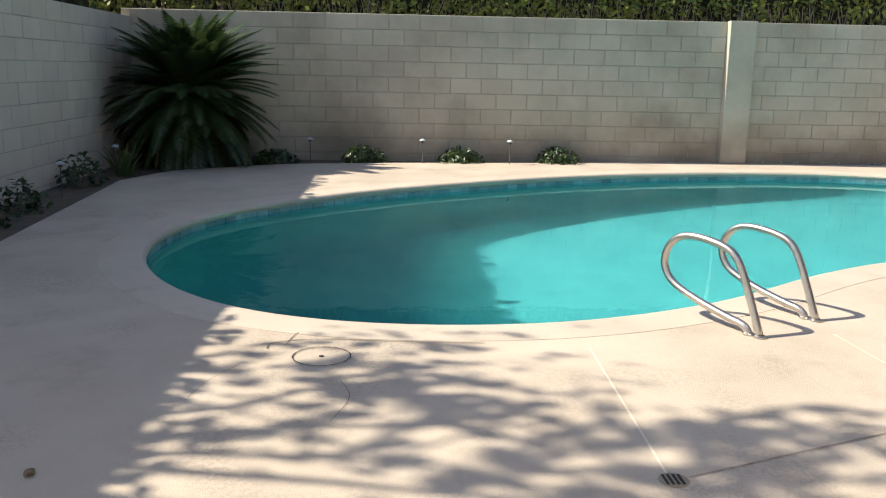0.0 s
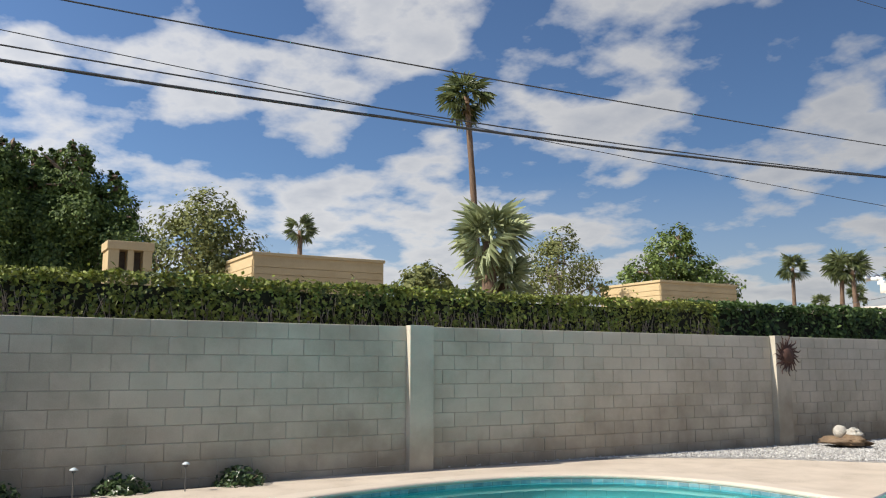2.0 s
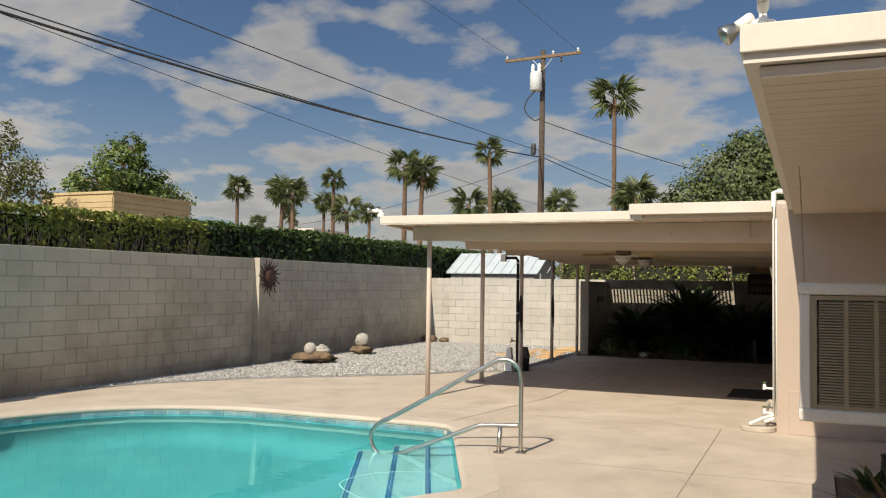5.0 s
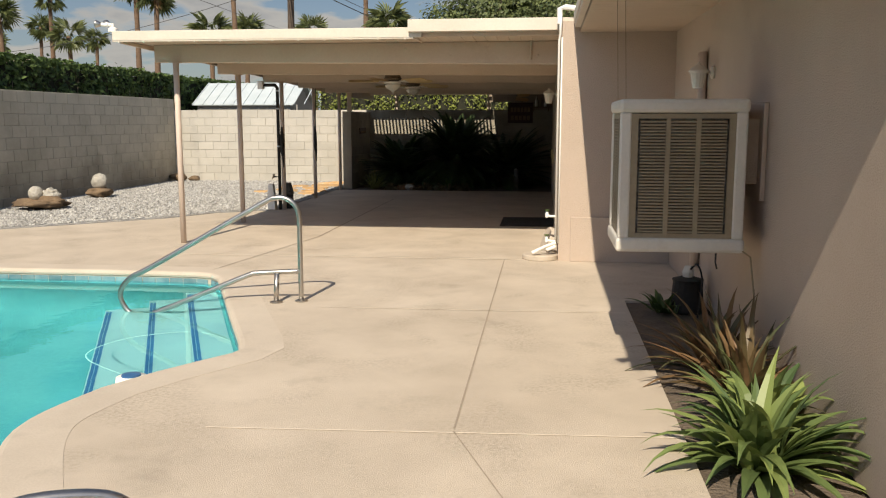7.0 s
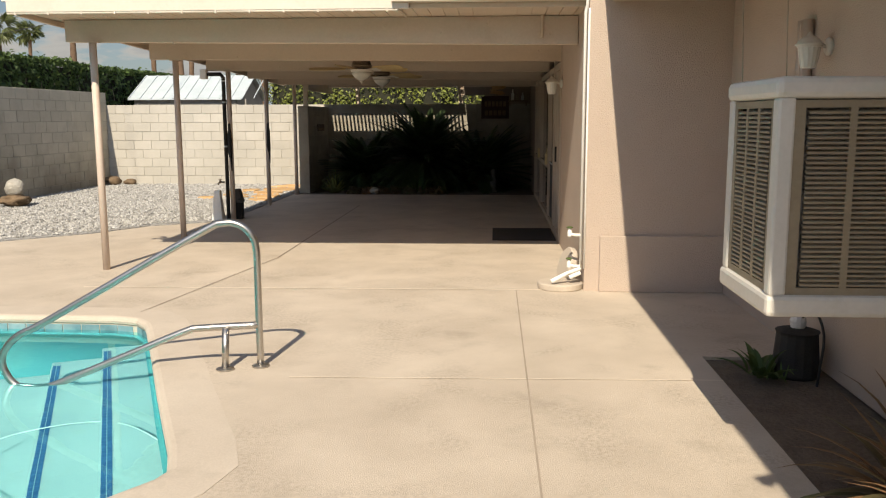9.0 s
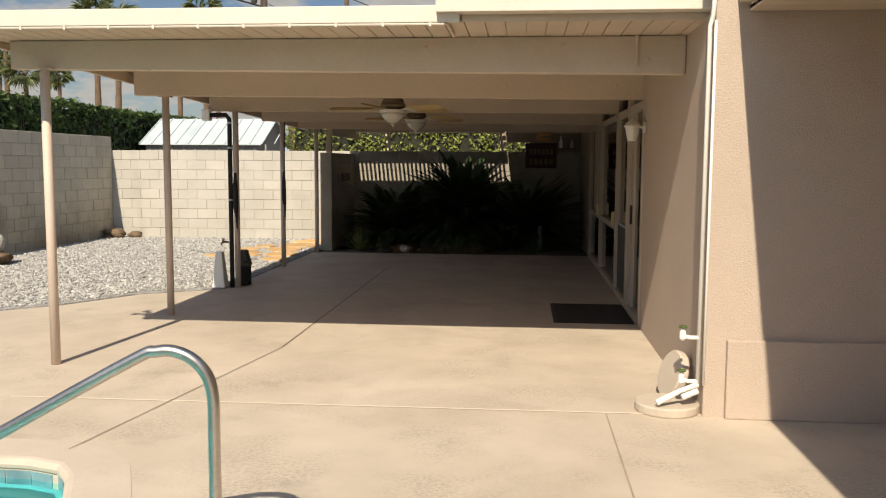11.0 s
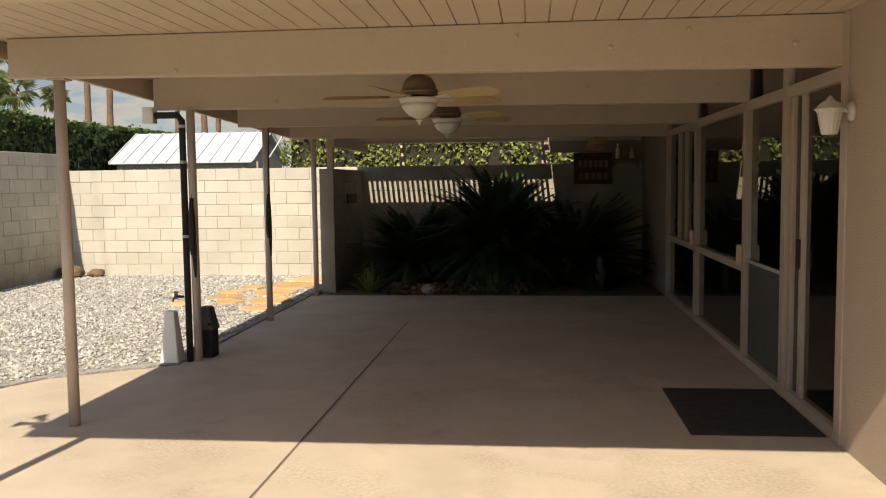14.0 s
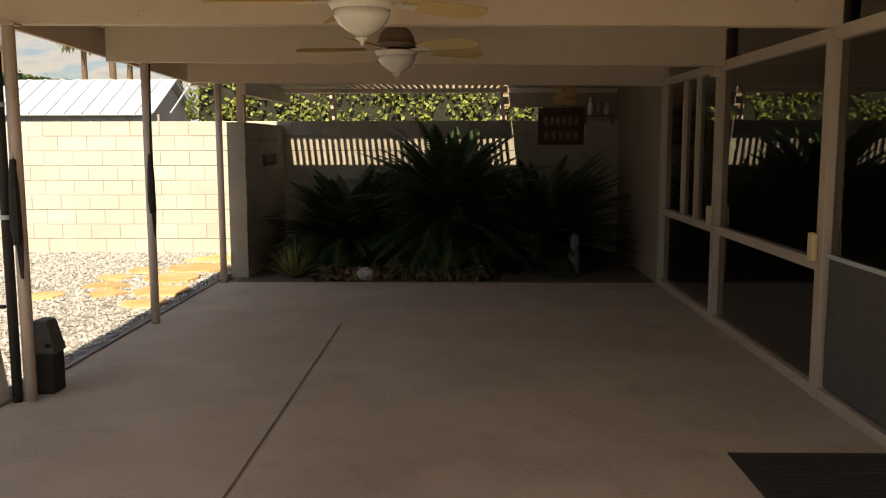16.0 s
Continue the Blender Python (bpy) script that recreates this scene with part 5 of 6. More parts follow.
lattice()
thing("roof_garden", box(3.25, 4.98, 9.66, 11.5, 2.4, 2.55), M_BEAM, "solid roof part over the garden bed", "roof", "structure")
thing("wall_garden_end", box(3.75, 4.77, 11.14, 11.34, 0, 2.5), M_STUCCO_SHADE, "stucco wall beyond the garden bed, coloured darker for shade", "wall", "structure")
thing("wall_garden_lintel", box(3.2, 3.75, 11.14, 11.3, 2.02, 2.5), M_STUCCO_SHADE, "stucco lintel beyond the garden bed, coloured darker for shade", "wall", "structure")


def name_sign(loc, w, h, label, mat, rows, facing):
    e = empty("hanging_sign", label, "sign", loc, group="garden signs")
    part("board", box(-w / 2, w / 2, -0.012, 0.012, -h / 2, h / 2, 0.006), mat, e)
    for r in range(rows):
        n = 5 + r
        for k in range(n):
            cw = w * 0.8 / n
            part("letter_bar", box(-w * 0.4 + k * cw + cw * 0.15, -w * 0.4 + (k + 1) * cw - cw * 0.15, -0.017, -0.012, -h * 0.25 + r * h * 0.4 - h * 0.11, -h * 0.25 + r * h * 0.4 + h * 0.11), M_DRIFT, e)
    e.rotation_euler = (0, 0, facing)
    return e


name_sign((0.19, 10.2, 1.32), 0.7, 0.14, "small dark red wooden sign with pale lettering on the block wall", M_SIGN, 1, math.pi / 2)
name_sign((3.98, 11.08, 1.75), 0.62, 0.5, "dark painted garden sign with faded orange lettering", M_SIGN, 2, 0.0)


def arrow_sign():
    e = empty("arrow_sign", "faded orange wooden arrow sign above the garden sign", "sign", (4.02, 11.08, 2.06), group="garden signs")
    for k, (dx, turn) in enumerate(((0.0, 8), (0.03, -6), (-0.02, 5))):
        bm = bmesh.new()
        prof = [(-0.17, -0.045), (0.11, -0.045), (0.18, 0.0), (0.11, 0.045), (-0.17, 0.045), (-0.14, 0.0)]
        lo = [bm.verts.new((x, -0.012, z)) for x, z in prof]
        hi = [bm.verts.new((x, 0.006, z)) for x, z in prof]
        bm.faces.new(lo); bm.faces.new(hi[::-1])
        for i in range(6):
            bm.faces.new((lo[i], hi[i], hi[(i + 1) % 6], lo[(i + 1) % 6]))
        b = part("arrow_board", bm, M_FLAG, e)
        b.matrix_basis = Matrix.Translation((dx, -0.012, 0.02 + k * 0.105)) @ Matrix.Rotation(radians(turn), 4, "Y")
    part("back_strip", box(-0.02, 0.02, 0.0, 0.02, -0.05, 0.3), M_DRIFT, e)


arrow_sign()


def wall_shelf():
    e = empty("wall_shelf", "small dark wooden shelf on the garden wall", "shelf", (4.49, 11.13, 1.88))
    part("board", box(-0.22, 0.22, -0.14, 0.0, 0, 0.022, 0.003), M_DRIFT, e)
    for x in (-0.18, 0.18):
        part("bracket", box(x - 0.012, x + 0.012, -0.12, 0.0, -0.1, 0.0, 0.002), M_DRIFT, e)
    for x, h, m, lab in ((4.37, 0.24, M_WHITEST, "pale glass bottle standing on the garden shelf"), (4.48, 0.2, M_LOUVRE, "tan bottle standing on the garden shelf"), (4.59, 0.17, M_GREYP, "small grey jar standing on the garden shelf")):
        thing("bottle", lathe([(0.03, 0), (0.034, 0.01), (0.034, h * 0.55), (0.014, h * 0.75), (0.014, h)], 12, (x, 11.06, 1.903)), m, lab, "bottle", group="bottles on the shelf", smooth=True)


wall_shelf()
def garden_statuette():
    ob = thing("garden_statuette", lathe([(0.07, 0), (0.075, 0.04), (0.05, 0.08), (0.06, 0.16), (0.07, 0.24), (0.05, 0.30), (0.04, 0.33), (0.055, 0.39), (0.05, 0.45), (0.02, 0.49)], 16), M_GREYD, "weathered grey garden statuette among the plants", "statuette", smooth=True)
    ob.location = (3.95, 9.25, -0.01)


garden_statuette()
pebble("garden_stone", (1.55, 8.86, -0.01), 0.12, 35, M_CORAL, "pale stone at the bed's edge", "stone", 0.6, 2, 0.3)


# ---- utility pole and wires ----
PX, PY = -7.2, 29.2


def utility_pole():
    e = empty("utility_pole", "dark wooden utility pole with a crossarm and a grey transformer", "utility pole", (PX, PY, GROUND_Z))
    part("shaft", tube([(0, 0, 0), (0.02, 0, 6), (0.08, 0, 13.4)], [0.18, 0.16, 0.12], 12), M_POLE, e, smooth=True)
    ar = part("crossarm", box(-1.95, 1.95, -0.16, -0.05, -0.07, 0.07, 0.01), M_ARM, e)
    ar.matrix_basis = Matrix.Translation((0.08, 0, 13.05)) @ Matrix.Rotation(radians(-1.5), 4, "Y")
    for x in (-1.85, 0.55, 1.8):
        part("insulator", lathe([(0.03, 0.07), (0.07, 0.1), (0.05, 0.14), (0.08, 0.17), (0.04, 0.24), (0.02, 0.26)], 12, (x, -0.1, 0)), M_GREYP, ar, "porcelain insulator")
    part("insulator", lathe([(0.03, -0.35), (0.06, -0.3), (0.03, -0.2), (0.06, -0.15), (0.03, -0.05)], 10, (0.95, -0.12, 0)), M_POLE, ar)
    for s in (-1, 1):
        part("brace", tube([(0.08, -0.08, 12.4), (0.08 + s * 0.55, -0.1, 13.0)], 0.02, 6), M_METAL, e)
    tr = part("transformer", lathe([(0.25, 0), (0.3, 0.04), (0.3, 0.85), (0.27, 0.92), (0.1, 0.97)], 20, (-0.15, -0.42, 11.3)), M_GREYP, e, "grey painted transformer can", smooth=True)
    for s in (-1, 1):
        part("bushing", lathe([(0.08, 0.9), (0.10, 1.0), (0.08, 1.1), (0.1, 1.2), (0.05, 1.35)], 12, (-0.15 + s * 0.16, -0.42, 11.3)), M_WHITEST, tr)
    part("jumper", tube(catmull([(-0.15, -0.5, 11.3), (-0.6, -0.4, 10.9), (-0.75, -0.3, 10.4), (-0.3, -0.2, 9.9), (0, -0.15, 10.0)], 5), 0.03, 6), M_WIRE, e)
    part("splice_box", lathe([(0.10, 0), (0.14, 0.1), (0.14, 0.45), (0.1, 0.55)], 12, (-0.35, -0.1, 8.2)), M_WIRE, e)


utility_pole()


def cable(a, b, sag, r, label):
    a, b = Vector(a), Vector(b)
    pts = [a.lerp(b, t) - Vector((0, 0, sag * 4 * t * (1 - t))) for t in np.linspace(0, 1, 24)]
    thing("overhead_cable", tube(pts, r, 6), M_WIRE, label, "cable", group="overhead cables")


lb = "black overhead cable between the utility poles"
cable((PX, PY - 0.2, 8.3), (-8.6, -49.2, 8.3), 1.0, 0.014, lb)
cable((PX, PY - 0.2, 8.0), (-8.6, -49.2, 8.0), 1.85, 0.028, lb)
cable((PX - 0.1, PY - 0.2, 8.0), (-8.6, -49.2, 9.0), 2.1, 0.014, lb)
cable((PX, PY - 0.2, 5.6), (-8.6, -49.2, 9.2), 0.8, 0.008, lb)
cable((PX - 1.8, PY, 13.3), (-9.8, -49.2, 13.6), 0.8, 0.009, lb)
cable((PX + 1.8, PY, 13.2), (-6.2, -49.2, 13.6), 0.8, 0.009, lb)
cable((PX + 0.1, PY, 9.8), (10.0, 44, 6.2), 0.6, 0.022, "black service cable from the utility pole")
cable((PX + 0.1, PY, 8.0), (3.0, 60, 6.0), 0.7, 0.022, "black service cable from the utility pole")
cable((PX + 0.1, PY, 8.2), (2.5, 64, 6.4), 0.5, 0.014, "black service cable from the utility pole")
cable((PX, PY, 7.9), (-40, 44, 6.0), 1.2, 0.014, "black service cable from the utility pole")


# ---- gravel stones ----
def gravel():
    r = np.random.default_rng(17)
    poly = np.array([(-4.95, -4.7), (-4.95, 11.0), (-0.12, 11.0), (-0.12, 4.2), (-0.98, 3.6), (-1.45, 2.78), (-2.5, 1.78), (-3.66, 0.74), (-4.68, -0.8), (-4.98, -2.7)])
    n0 = 52000
    p = np.stack([r.uniform(-4.98, -0.1, n0), r.uniform(-4.7, 11.05, n0)], 1)
    ins = np.zeros(n0, bool)
    j = len(poly) - 1
    for i in range(len(poly)):
        xi, yi = poly[i]; xj, yj = poly[j]
        c = ((yi > p[:, 1]) != (yj > p[:, 1])) & (p[:, 0] < (xj - xi) * (p[:, 1] - yi) / (yj - yi + 1e-12) + xi)
        ins ^= c
        j = i
    p = p[ins]
    n = len(p)
    octa = np.array([(1, 0, 0), (-1, 0, 0), (0, 1, 0), (0, -1, 0), (0, 0, 1), (0, 0, -0.6)], float)
    s = r.uniform(0.012, 0.027, (n, 1, 1))
    sc = r.uniform(0.7, 1.4, (n, 1, 3)) * [1, 1, 0.7]
    v = octa[None] * sc * s + r.normal(0, 0.22, (n, 6, 3)) * s
    ang = r.uniform(0, 2 * math.pi, n)
    c, sn = np.cos(ang)[:, None], np.sin(ang)[:, None]
    x = v[..., 0] * c - v[..., 1] * sn
    y = v[..., 0] * sn + v[..., 1] * c
    v[..., 0] = x + p[:, :1]
    v[..., 1] = y + p[:, 1:]
    v[..., 2] += GR_Z + 0.006
    tri = np.array([(0, 2, 4), (2, 1, 4), (1, 3, 4), (3, 0, 4), (2, 0, 5), (1, 2, 5), (3, 1, 5), (0, 3, 5)])
    f = (np.arange(n)[:, None, None] * 6 + tri[None]).reshape(-1, 3)
    ob = new("gravel_stones", from_arrays("gravel_stones", v.reshape(-1, 3).tolist(), f.tolist(), M_STONE))
    tagged(ob, "loose crushed grey and white gravel stones", "gravel", "", "stuff")


gravel()

# ---- plants, trees, far houses ----
rng = np.random.default_rng(7)


def unit(v):
    return v / (np.linalg.norm(v, axis=1, keepdims=True) + 1e-9)


def bump_noise(p, s):
    return np.array([noise.noise(Vector(q) * s) for q in p])


def hedge(name, x0, x1, y0, y1, z0, z1, n, label, mat=None, leaf=0.05, rough=0.08, twigs=620, seed=3, core=0.16):
    """A clipped hedge: a solid core coloured dark for inner shade, and an uneven shell of small leaves over its faces.
    """
    r = np.random.default_rng(seed)
    e = empty(name, label, "hedge", ((x0 + x1) / 2, (y0 + y1) / 2, z0))
    lx, ly, lz = x1 - x0, y1 - y0, z1 - z0
    o = np.array([lx / 2, ly / 2, 0])
    areas = np.array([ly * lz * 1.6, ly * lz * 0.5, lx * ly * 1.2, lx * lz, lx * lz])
    pick = r.choice(5, n, p=areas / areas.sum())
    u = r.uniform(0, 1, (n, 3)) * np.array([lx, ly, lz])
    nr = np.zeros((n, 3))
    for f, (ax, val, sg) in enumerate(((0, lx, 1), (0, 0, -1), (2, lz, 1), (1, 0, -1), (1, ly, 1))):
        k = pick == f
        u[k, ax] = val
        nr[k, ax] = sg
    depth = np.abs(r.normal(0, 0.06, n))
    wav = bump_noise(u + np.array([x0, y0, z0]), 1.6) * rough + bump_noise(u + np.array([x0, y0, z0]), 5.0) * rough * 0.6
    # shallow gaps in the clipped face
    gap = bump_noise(u * 1.0 + 9.0, 2.6)
    keep = ~((gap > 0.0) & (r.uniform(0, 1, n) < 0.62) & (nr[:, 2] < 0.5))
    c = u - o + nr * (wav - depth)[:, None]
    stray = r.uniform(0, 1, n) < 0.02
    c[stray] += nr[stray] * r.uniform(0.03, 0.14, (stray.sum(), 1))
    me = leaf_mesh("leaves", c[keep], nr[keep] + [0, 0, 0.4], leaf, mat or M_HEDGE, r)
    ob = new("leaves", me); ob.parent = e
    # solid box whose near-black colour stands for the shade between the leaves
    part("core", box(-lx / 2 + 0.16, lx / 2 - 0.16, -ly / 2 + 0.12, ly / 2 - 0.12, 0, lz - core), M_HEDGE_CORE, e, "solid core box, near black for the shade inside the hedge")
    bm = bmesh.new()
    for i in range(twigs):
        y = r.uniform(-ly / 2, ly / 2)
        x = lx / 2 - r.uniform(-0.01, 0.08)
        p = [(x - 0.08, y, 0.0)]
        for k in range(3):
            p.append((min(p[-1][0] + r.uniform(-0.02, 0.05), lx / 2 + 0.01), p[-1][1] + r.uniform(-0.12, 0.12), p[-1][2] + lz * r.uniform(0.16, 0.3)))
        add_tube(bm, p, [0.012, 0.010, 0.007, 0.004], 4, False)
    part("twig_tangle", bm, M_TWIG, e, "bare grey twigs in the clipped face")
    return e


M_HEDGE_CORE = surf("shade_dark_hedge_core", (0.012, 0.012, 0.006), (0.03, 0.03, 0.014), 0.95, 6, 30, 0.3)


def limb_path(a, b, r, wob=0.08, n=5):
    a, b = np.array(a, float), np.array(b, float)
    L = np.linalg.norm(b - a)
    return [tuple(a + (b - a) * t + r.normal(0, wob * L * 0.3, 3) * math.sin(math.pi * t)) for t in np.linspace(0, 1, n)]


def tree(name, base, height, blobs, n, leaf, mat, label, trunk_r=0.18, seed=1, clump=0.5, bark=None, sparse=0.0, limbs=True):
    """A broadleaf tree: tapered trunk, limbs to each mass of the crown, many leaf clumps with gaps. blobs: (x, y, z, r) from the base."""
    r = np.random.default_rng(seed)
    e = empty(name, label, "tree", base)
    bm = bmesh.new()
    low = min(b[2] - b[3] * 0.4 for b in blobs)
    fork = max(0.5, low * 0.8)
    add_tube(bm, limb_path((0, 0, 0), (r.normal(0, 0.1), r.normal(0, 0.1), fork), r), [trunk_r * k for k in (1.15, 1, 0.9, 0.82, 0.75)], 8)
    part("trunk", bm, bark or M_BARK, e)
    bm = bmesh.new()
    for b in blobs:
        tip = (b[0] * 1.0, b[1] * 1.0, b[2] + b[3] * 0.3)
        add_tube(bm, limb_path((0, 0, fork - 0.1), tip, r), [trunk_r * k for k in (0.6, 0.45, 0.32, 0.2, 0.07)], 6)
        for k in range(5):
            q = np.array(b[:3]) + r.normal(0, b[3] * 0.5, 3)
            add_tube(bm, limb_path(b[:3], q, r, n=3), [trunk_r * 0.22, trunk_r * 0.14, trunk_r * 0.04], 4, False)
    part("branch_frame", bm, bark or M_BARK, e)
    cs, ns = [], []
    tot = sum(b[3] ** 2 for b in blobs)
    for b in blobs:
        k = max(4, int(n * b[3] ** 2 / tot / 34))
        d = unit(r.normal(0, 1, (k, 3)))
        rad = b[3] * r.uniform(0.55, 1.06, (k, 1)) ** 0.6
        cen = np.array(b[:3]) + d * rad * np.array([1, 1, 0.92])
        for c0, d0 in zip(cen, d):
            if r.uniform() < sparse:
                continue
            m = r.integers(24, 46)
            cs.append(c0 + r.normal(0, clump * b[3] * 0.16, (m, 3)))
            ns.append(np.repeat((d0 + [0, 0, 0.35])[None], m, 0))
    cs, ns = np.concatenate(cs), np.concatenate(ns)
    ok = cs[:, 2] > 0.2
    ob = new("crown", leaf_mesh("crown", cs[ok], ns[ok], leaf, mat, r, jitter=0.45))
    ob.parent = e
    return e


def frond_fan(r, L, droop, n=15):
    """One fan-palm leaf pointing along +x: a stalk and a fan of folded blades. Returns verts, faces."""
    v, f = [], []

    def quad(a, b, c, d):
        i = len(v)
        v.extend((a, b, c, d)); f.append((i, i + 1, i + 2, i + 3))
    st = L * 0.42
    quad((0, -0.012 * L, 0), (0, 0.012 * L, 0), (st, 0.008 * L, -0.02 * L), (st, -0.008 * L, -0.02 * L))
    for k in range(n):
        a = math.radians(-105 + 210 * k / (n - 1))
        bl = L * 0.62 * (1 - 0.35 * abs(a) / 1.9) * r.uniform(0.85, 1.1)
        dx, dy = math.cos(a), math.sin(a)
        w = L * 0.032
        m = 0.6
        mid = (st + dx * bl * m, dy * bl * m, -0.02 * L - droop * bl * 0.18 - abs(dy) * bl * 0.08)
        tip = (st + dx * bl, dy * bl, -0.02 * L - droop * bl * r.uniform(0.3, 0.8) - abs(dy) * bl * 0.18)
        i = len(v)
        v.extend(((st, 0, -0.02 * L), (mid[0] - dy * w, mid[1] + dx * w, mid[2]), tip, (mid[0] + dy * w, mid[1] - dx * w, mid[2] + 0.02 * L)))
        f.append((i, i + 1, i + 2)); f.append((i, i + 2, i + 3))
    return np.array(v, float), f


def palm_meshes(seed, L=1.0, n=46, droop=0.8, mat=None, low=-50):
    r = np.random.default_rng(seed)
    out = []
    for dead in (False, True):
        V, F = [], []
        for k in range(n if not dead else n // 7):
            v, f = frond_fan(r, L * r.uniform(0.85, 1.1), droop * r.uniform(0.6, 1.4))
            el = math.radians(r.uniform(low, 80)) if not dead else math.radians(r.uniform(-85, -55))
            m = Matrix.Rotation(r.uniform(0, 2 * math.pi), 4, "Z") @ Matrix.Rotation(-el, 4, "Y") @ Matrix.Rotation(r.uniform(-1.1, 1.1), 4, "X")
            o = sum(len(x) for x in V)
            V.append(np.array([m @ Vector(p) for p in v]) + [0, 0, -0.25 * L if dead else 0])
            F += [tuple(i + o for i in q) for q in f]
        out.append(from_arrays("dead_fronds" if dead else "fronds", np.concatenate(V).tolist(), F, M_DEADPALM if dead else (mat or M_PALM)))
    return out


PALM_MESHES = [palm_meshes(s, 1.0, nn, dr) for s, nn, dr in ((1, 22, 0.7), (2, 26, 0.9), (3, 20, 0.6))]
PALM_MESHES.append(palm_meshes(4, 1.0, 34, 0.9, M_PALM_L, -60))


def palm(base, height, crown, label, kind=0, lean=(0, 0), trunk_r=0.2, dead=True, turn=0.0, name="palm_tree", group="fan palms"):
    e = empty(name, label, "palm tree", base, group=group)
    top = Vector((lean[0], lean[1], height))
    pts = [(lean[0] * t ** 1.6, lean[1] * t ** 1.6, height * t) for t in np.linspace(0, 1, 14)]
    rad = [trunk_r * (1.25 - 0.45 * t) * (1 + 0.05 * ((k % 2) * 2 - 1)) for k, t in enumerate(np.linspace(0, 1, 14))]
    part("trunk", tube(pts, rad, 9), M_TRUNK, e, smooth=True)
    for k, me in enumerate(PALM_MESHES[kind]):
        if k == 1 and not dead:
            continue
        ob = new("dead_fronds" if k else "fronds", me)
        ob.parent = e
        ob.matrix_basis = Matrix.Translation(top) @ Matrix.Rotation(turn, 4, "Z") @ Matrix.Scale(crown * (0.5 if k else 1.0), 4)
        if k:
            ob["label"] = "hanging dry brown fronds"
    return e


def feather_fronds(r, n, L, el_lo, el_hi, leaflets=34, curve=1.0, width=0.018, leaf_len=0.16):
    """Arching feather leaves about the origin, each with two rows of narrow stiff leaflets."""
    V, F = [], []
    for k in range(n):
        az = r.uniform(0, 2 * math.pi)
        el = math.radians(r.uniform(el_lo, el_hi))
        l = L * r.uniform(0.8, 1.08)
        ca, sa = math.cos(az), math.sin(az)
        side = np.array([-sa, ca, 0])
        prev = np.zeros(3)
        ang = el
        step = l / leaflets
        for j in range(leaflets):
            d = np.array([math.cos(ang) * ca, math.cos(ang) * sa, math.sin(ang)])
            cur = prev + d * step
            upv = np.cross(d, side) * -1
            t = j / leaflets
            if t > 0.1:
                ll = leaf_len * math.sin(math.pi * min(1, 0.18 + t * 0.86)) ** 0.6 * r.uniform(0.9, 1.1)
                for sg in (-1, 1):
                    tip = cur + side * sg * ll * 0.86 + d * ll * 0.55 + upv * ll * 0.22
                    i = len(V)
                    V.extend((cur - d * width * 0.5, cur + d * width * 0.5, tip))
                    F.append((i, i + 1, i + 2))
            i = len(V)
            V.extend((prev - side * 0.006, prev + side * 0.006, cur + side * 0.005, cur - side * 0.005))
            F.append((i, i + 1, i + 2, i + 3))
            prev = cur
            ang -= curve * step / l * r.uniform(0.6, 1.3)
    return V, F


def sago(base, L, n, label, seed, trunk=0.5, low=-35, dead=0, leaf=0.17):
    r = np.random.default_rng(seed)
    e = empty("sago_palm", label, "sago palm", base)
    part("trunk", lathe([(0.2, 0), (0.24, trunk * 0.4), (0.2, trunk), (0.08, trunk + 0.1)], 12), M_BARK, e)
    V, F = feather_fronds(r, n, L, low, 85, 40, 0.95, 0.046, leaf)
    ob = new("fronds", from_arrays("fronds", [tuple(v) for v in V], F, M_SAGO))
    ob.parent = e
    ob.location = (0, 0, trunk)
    if dead:
        V, F = feather_fronds(r, dead, L * 0.9, -45, -15, 34, 1.3, 0.03, leaf * 0.8)
        ob = new("dead_fronds", from_arrays("dead_fronds", [tuple(v) for v in V], F, M_DEADPALM))
        ob.parent = e
        ob.location = (0, 0, trunk * 0.9)
        ob["label"] = "dry drooping brown fronds"
    return e


def strap_plant(name, base, n, L, w, mat, label, seed, el=(25, 85), bend=1.3, category="plant", fold=0.35):
    """A clump of long arching pointed strap leaves."""
    r = np.random.default_rng(seed)
    V, F = [], []
    for k in range(n):
        az, a0 = r.uniform(0, 2 * math.pi), math.radians(r.uniform(*el))
        l = L * r.uniform(0.65, 1.1)
        ca, sa = math.cos(az), math.sin(az)
        side = np.array([-sa, ca, 0.0])
        p = np.array([ca * 0.04, sa * 0.04, 0.0]) + r.normal(0, 0.03, 3) * [1, 1, 0]
        ang = a0
        S = 7
        b = bend * r.uniform(0.5, 1.5)
        i0 = len(V)
        for j in range(S + 1):
            t = j / S
            ww = w * (0.6 + 0.9 * math.sin(math.pi * min(t + 0.1, 1) ** 0.8)) * (1 - t ** 4) * 0.5
            upv = np.array([-math.sin(ang) * ca, -math.sin(ang) * sa, math.cos(ang)])
            V.extend((p - side * ww + upv * ww * fold, p.copy(), p + side * ww + upv * ww * fold))
            d = np.array([math.cos(ang) * ca, math.cos(ang) * sa, math.sin(ang)])
            p = p + d * l / S
            ang -= b / S * (0.4 + t)
        for j in range(S):
            a = i0 + j * 3
            F.append((a, a + 1, a + 4, a + 3)); F.append((a + 1, a + 2, a + 5, a + 4))
    V = np.array(V)
    V[:, 2] = np.maximum(V[:, 2], 0.01)
    e = empty(name, label, category, base)
    nv, nf = 24, 14
    for k in range(n):
        me = from_arrays("leaf", V[k * nv:(k + 1) * nv].tolist(), [tuple(i - k * nv for i in q) for q in F[k * nf:(k + 1) * nf]], mat)
        ob = new("leaf", me)
        ob.parent = e
    return e


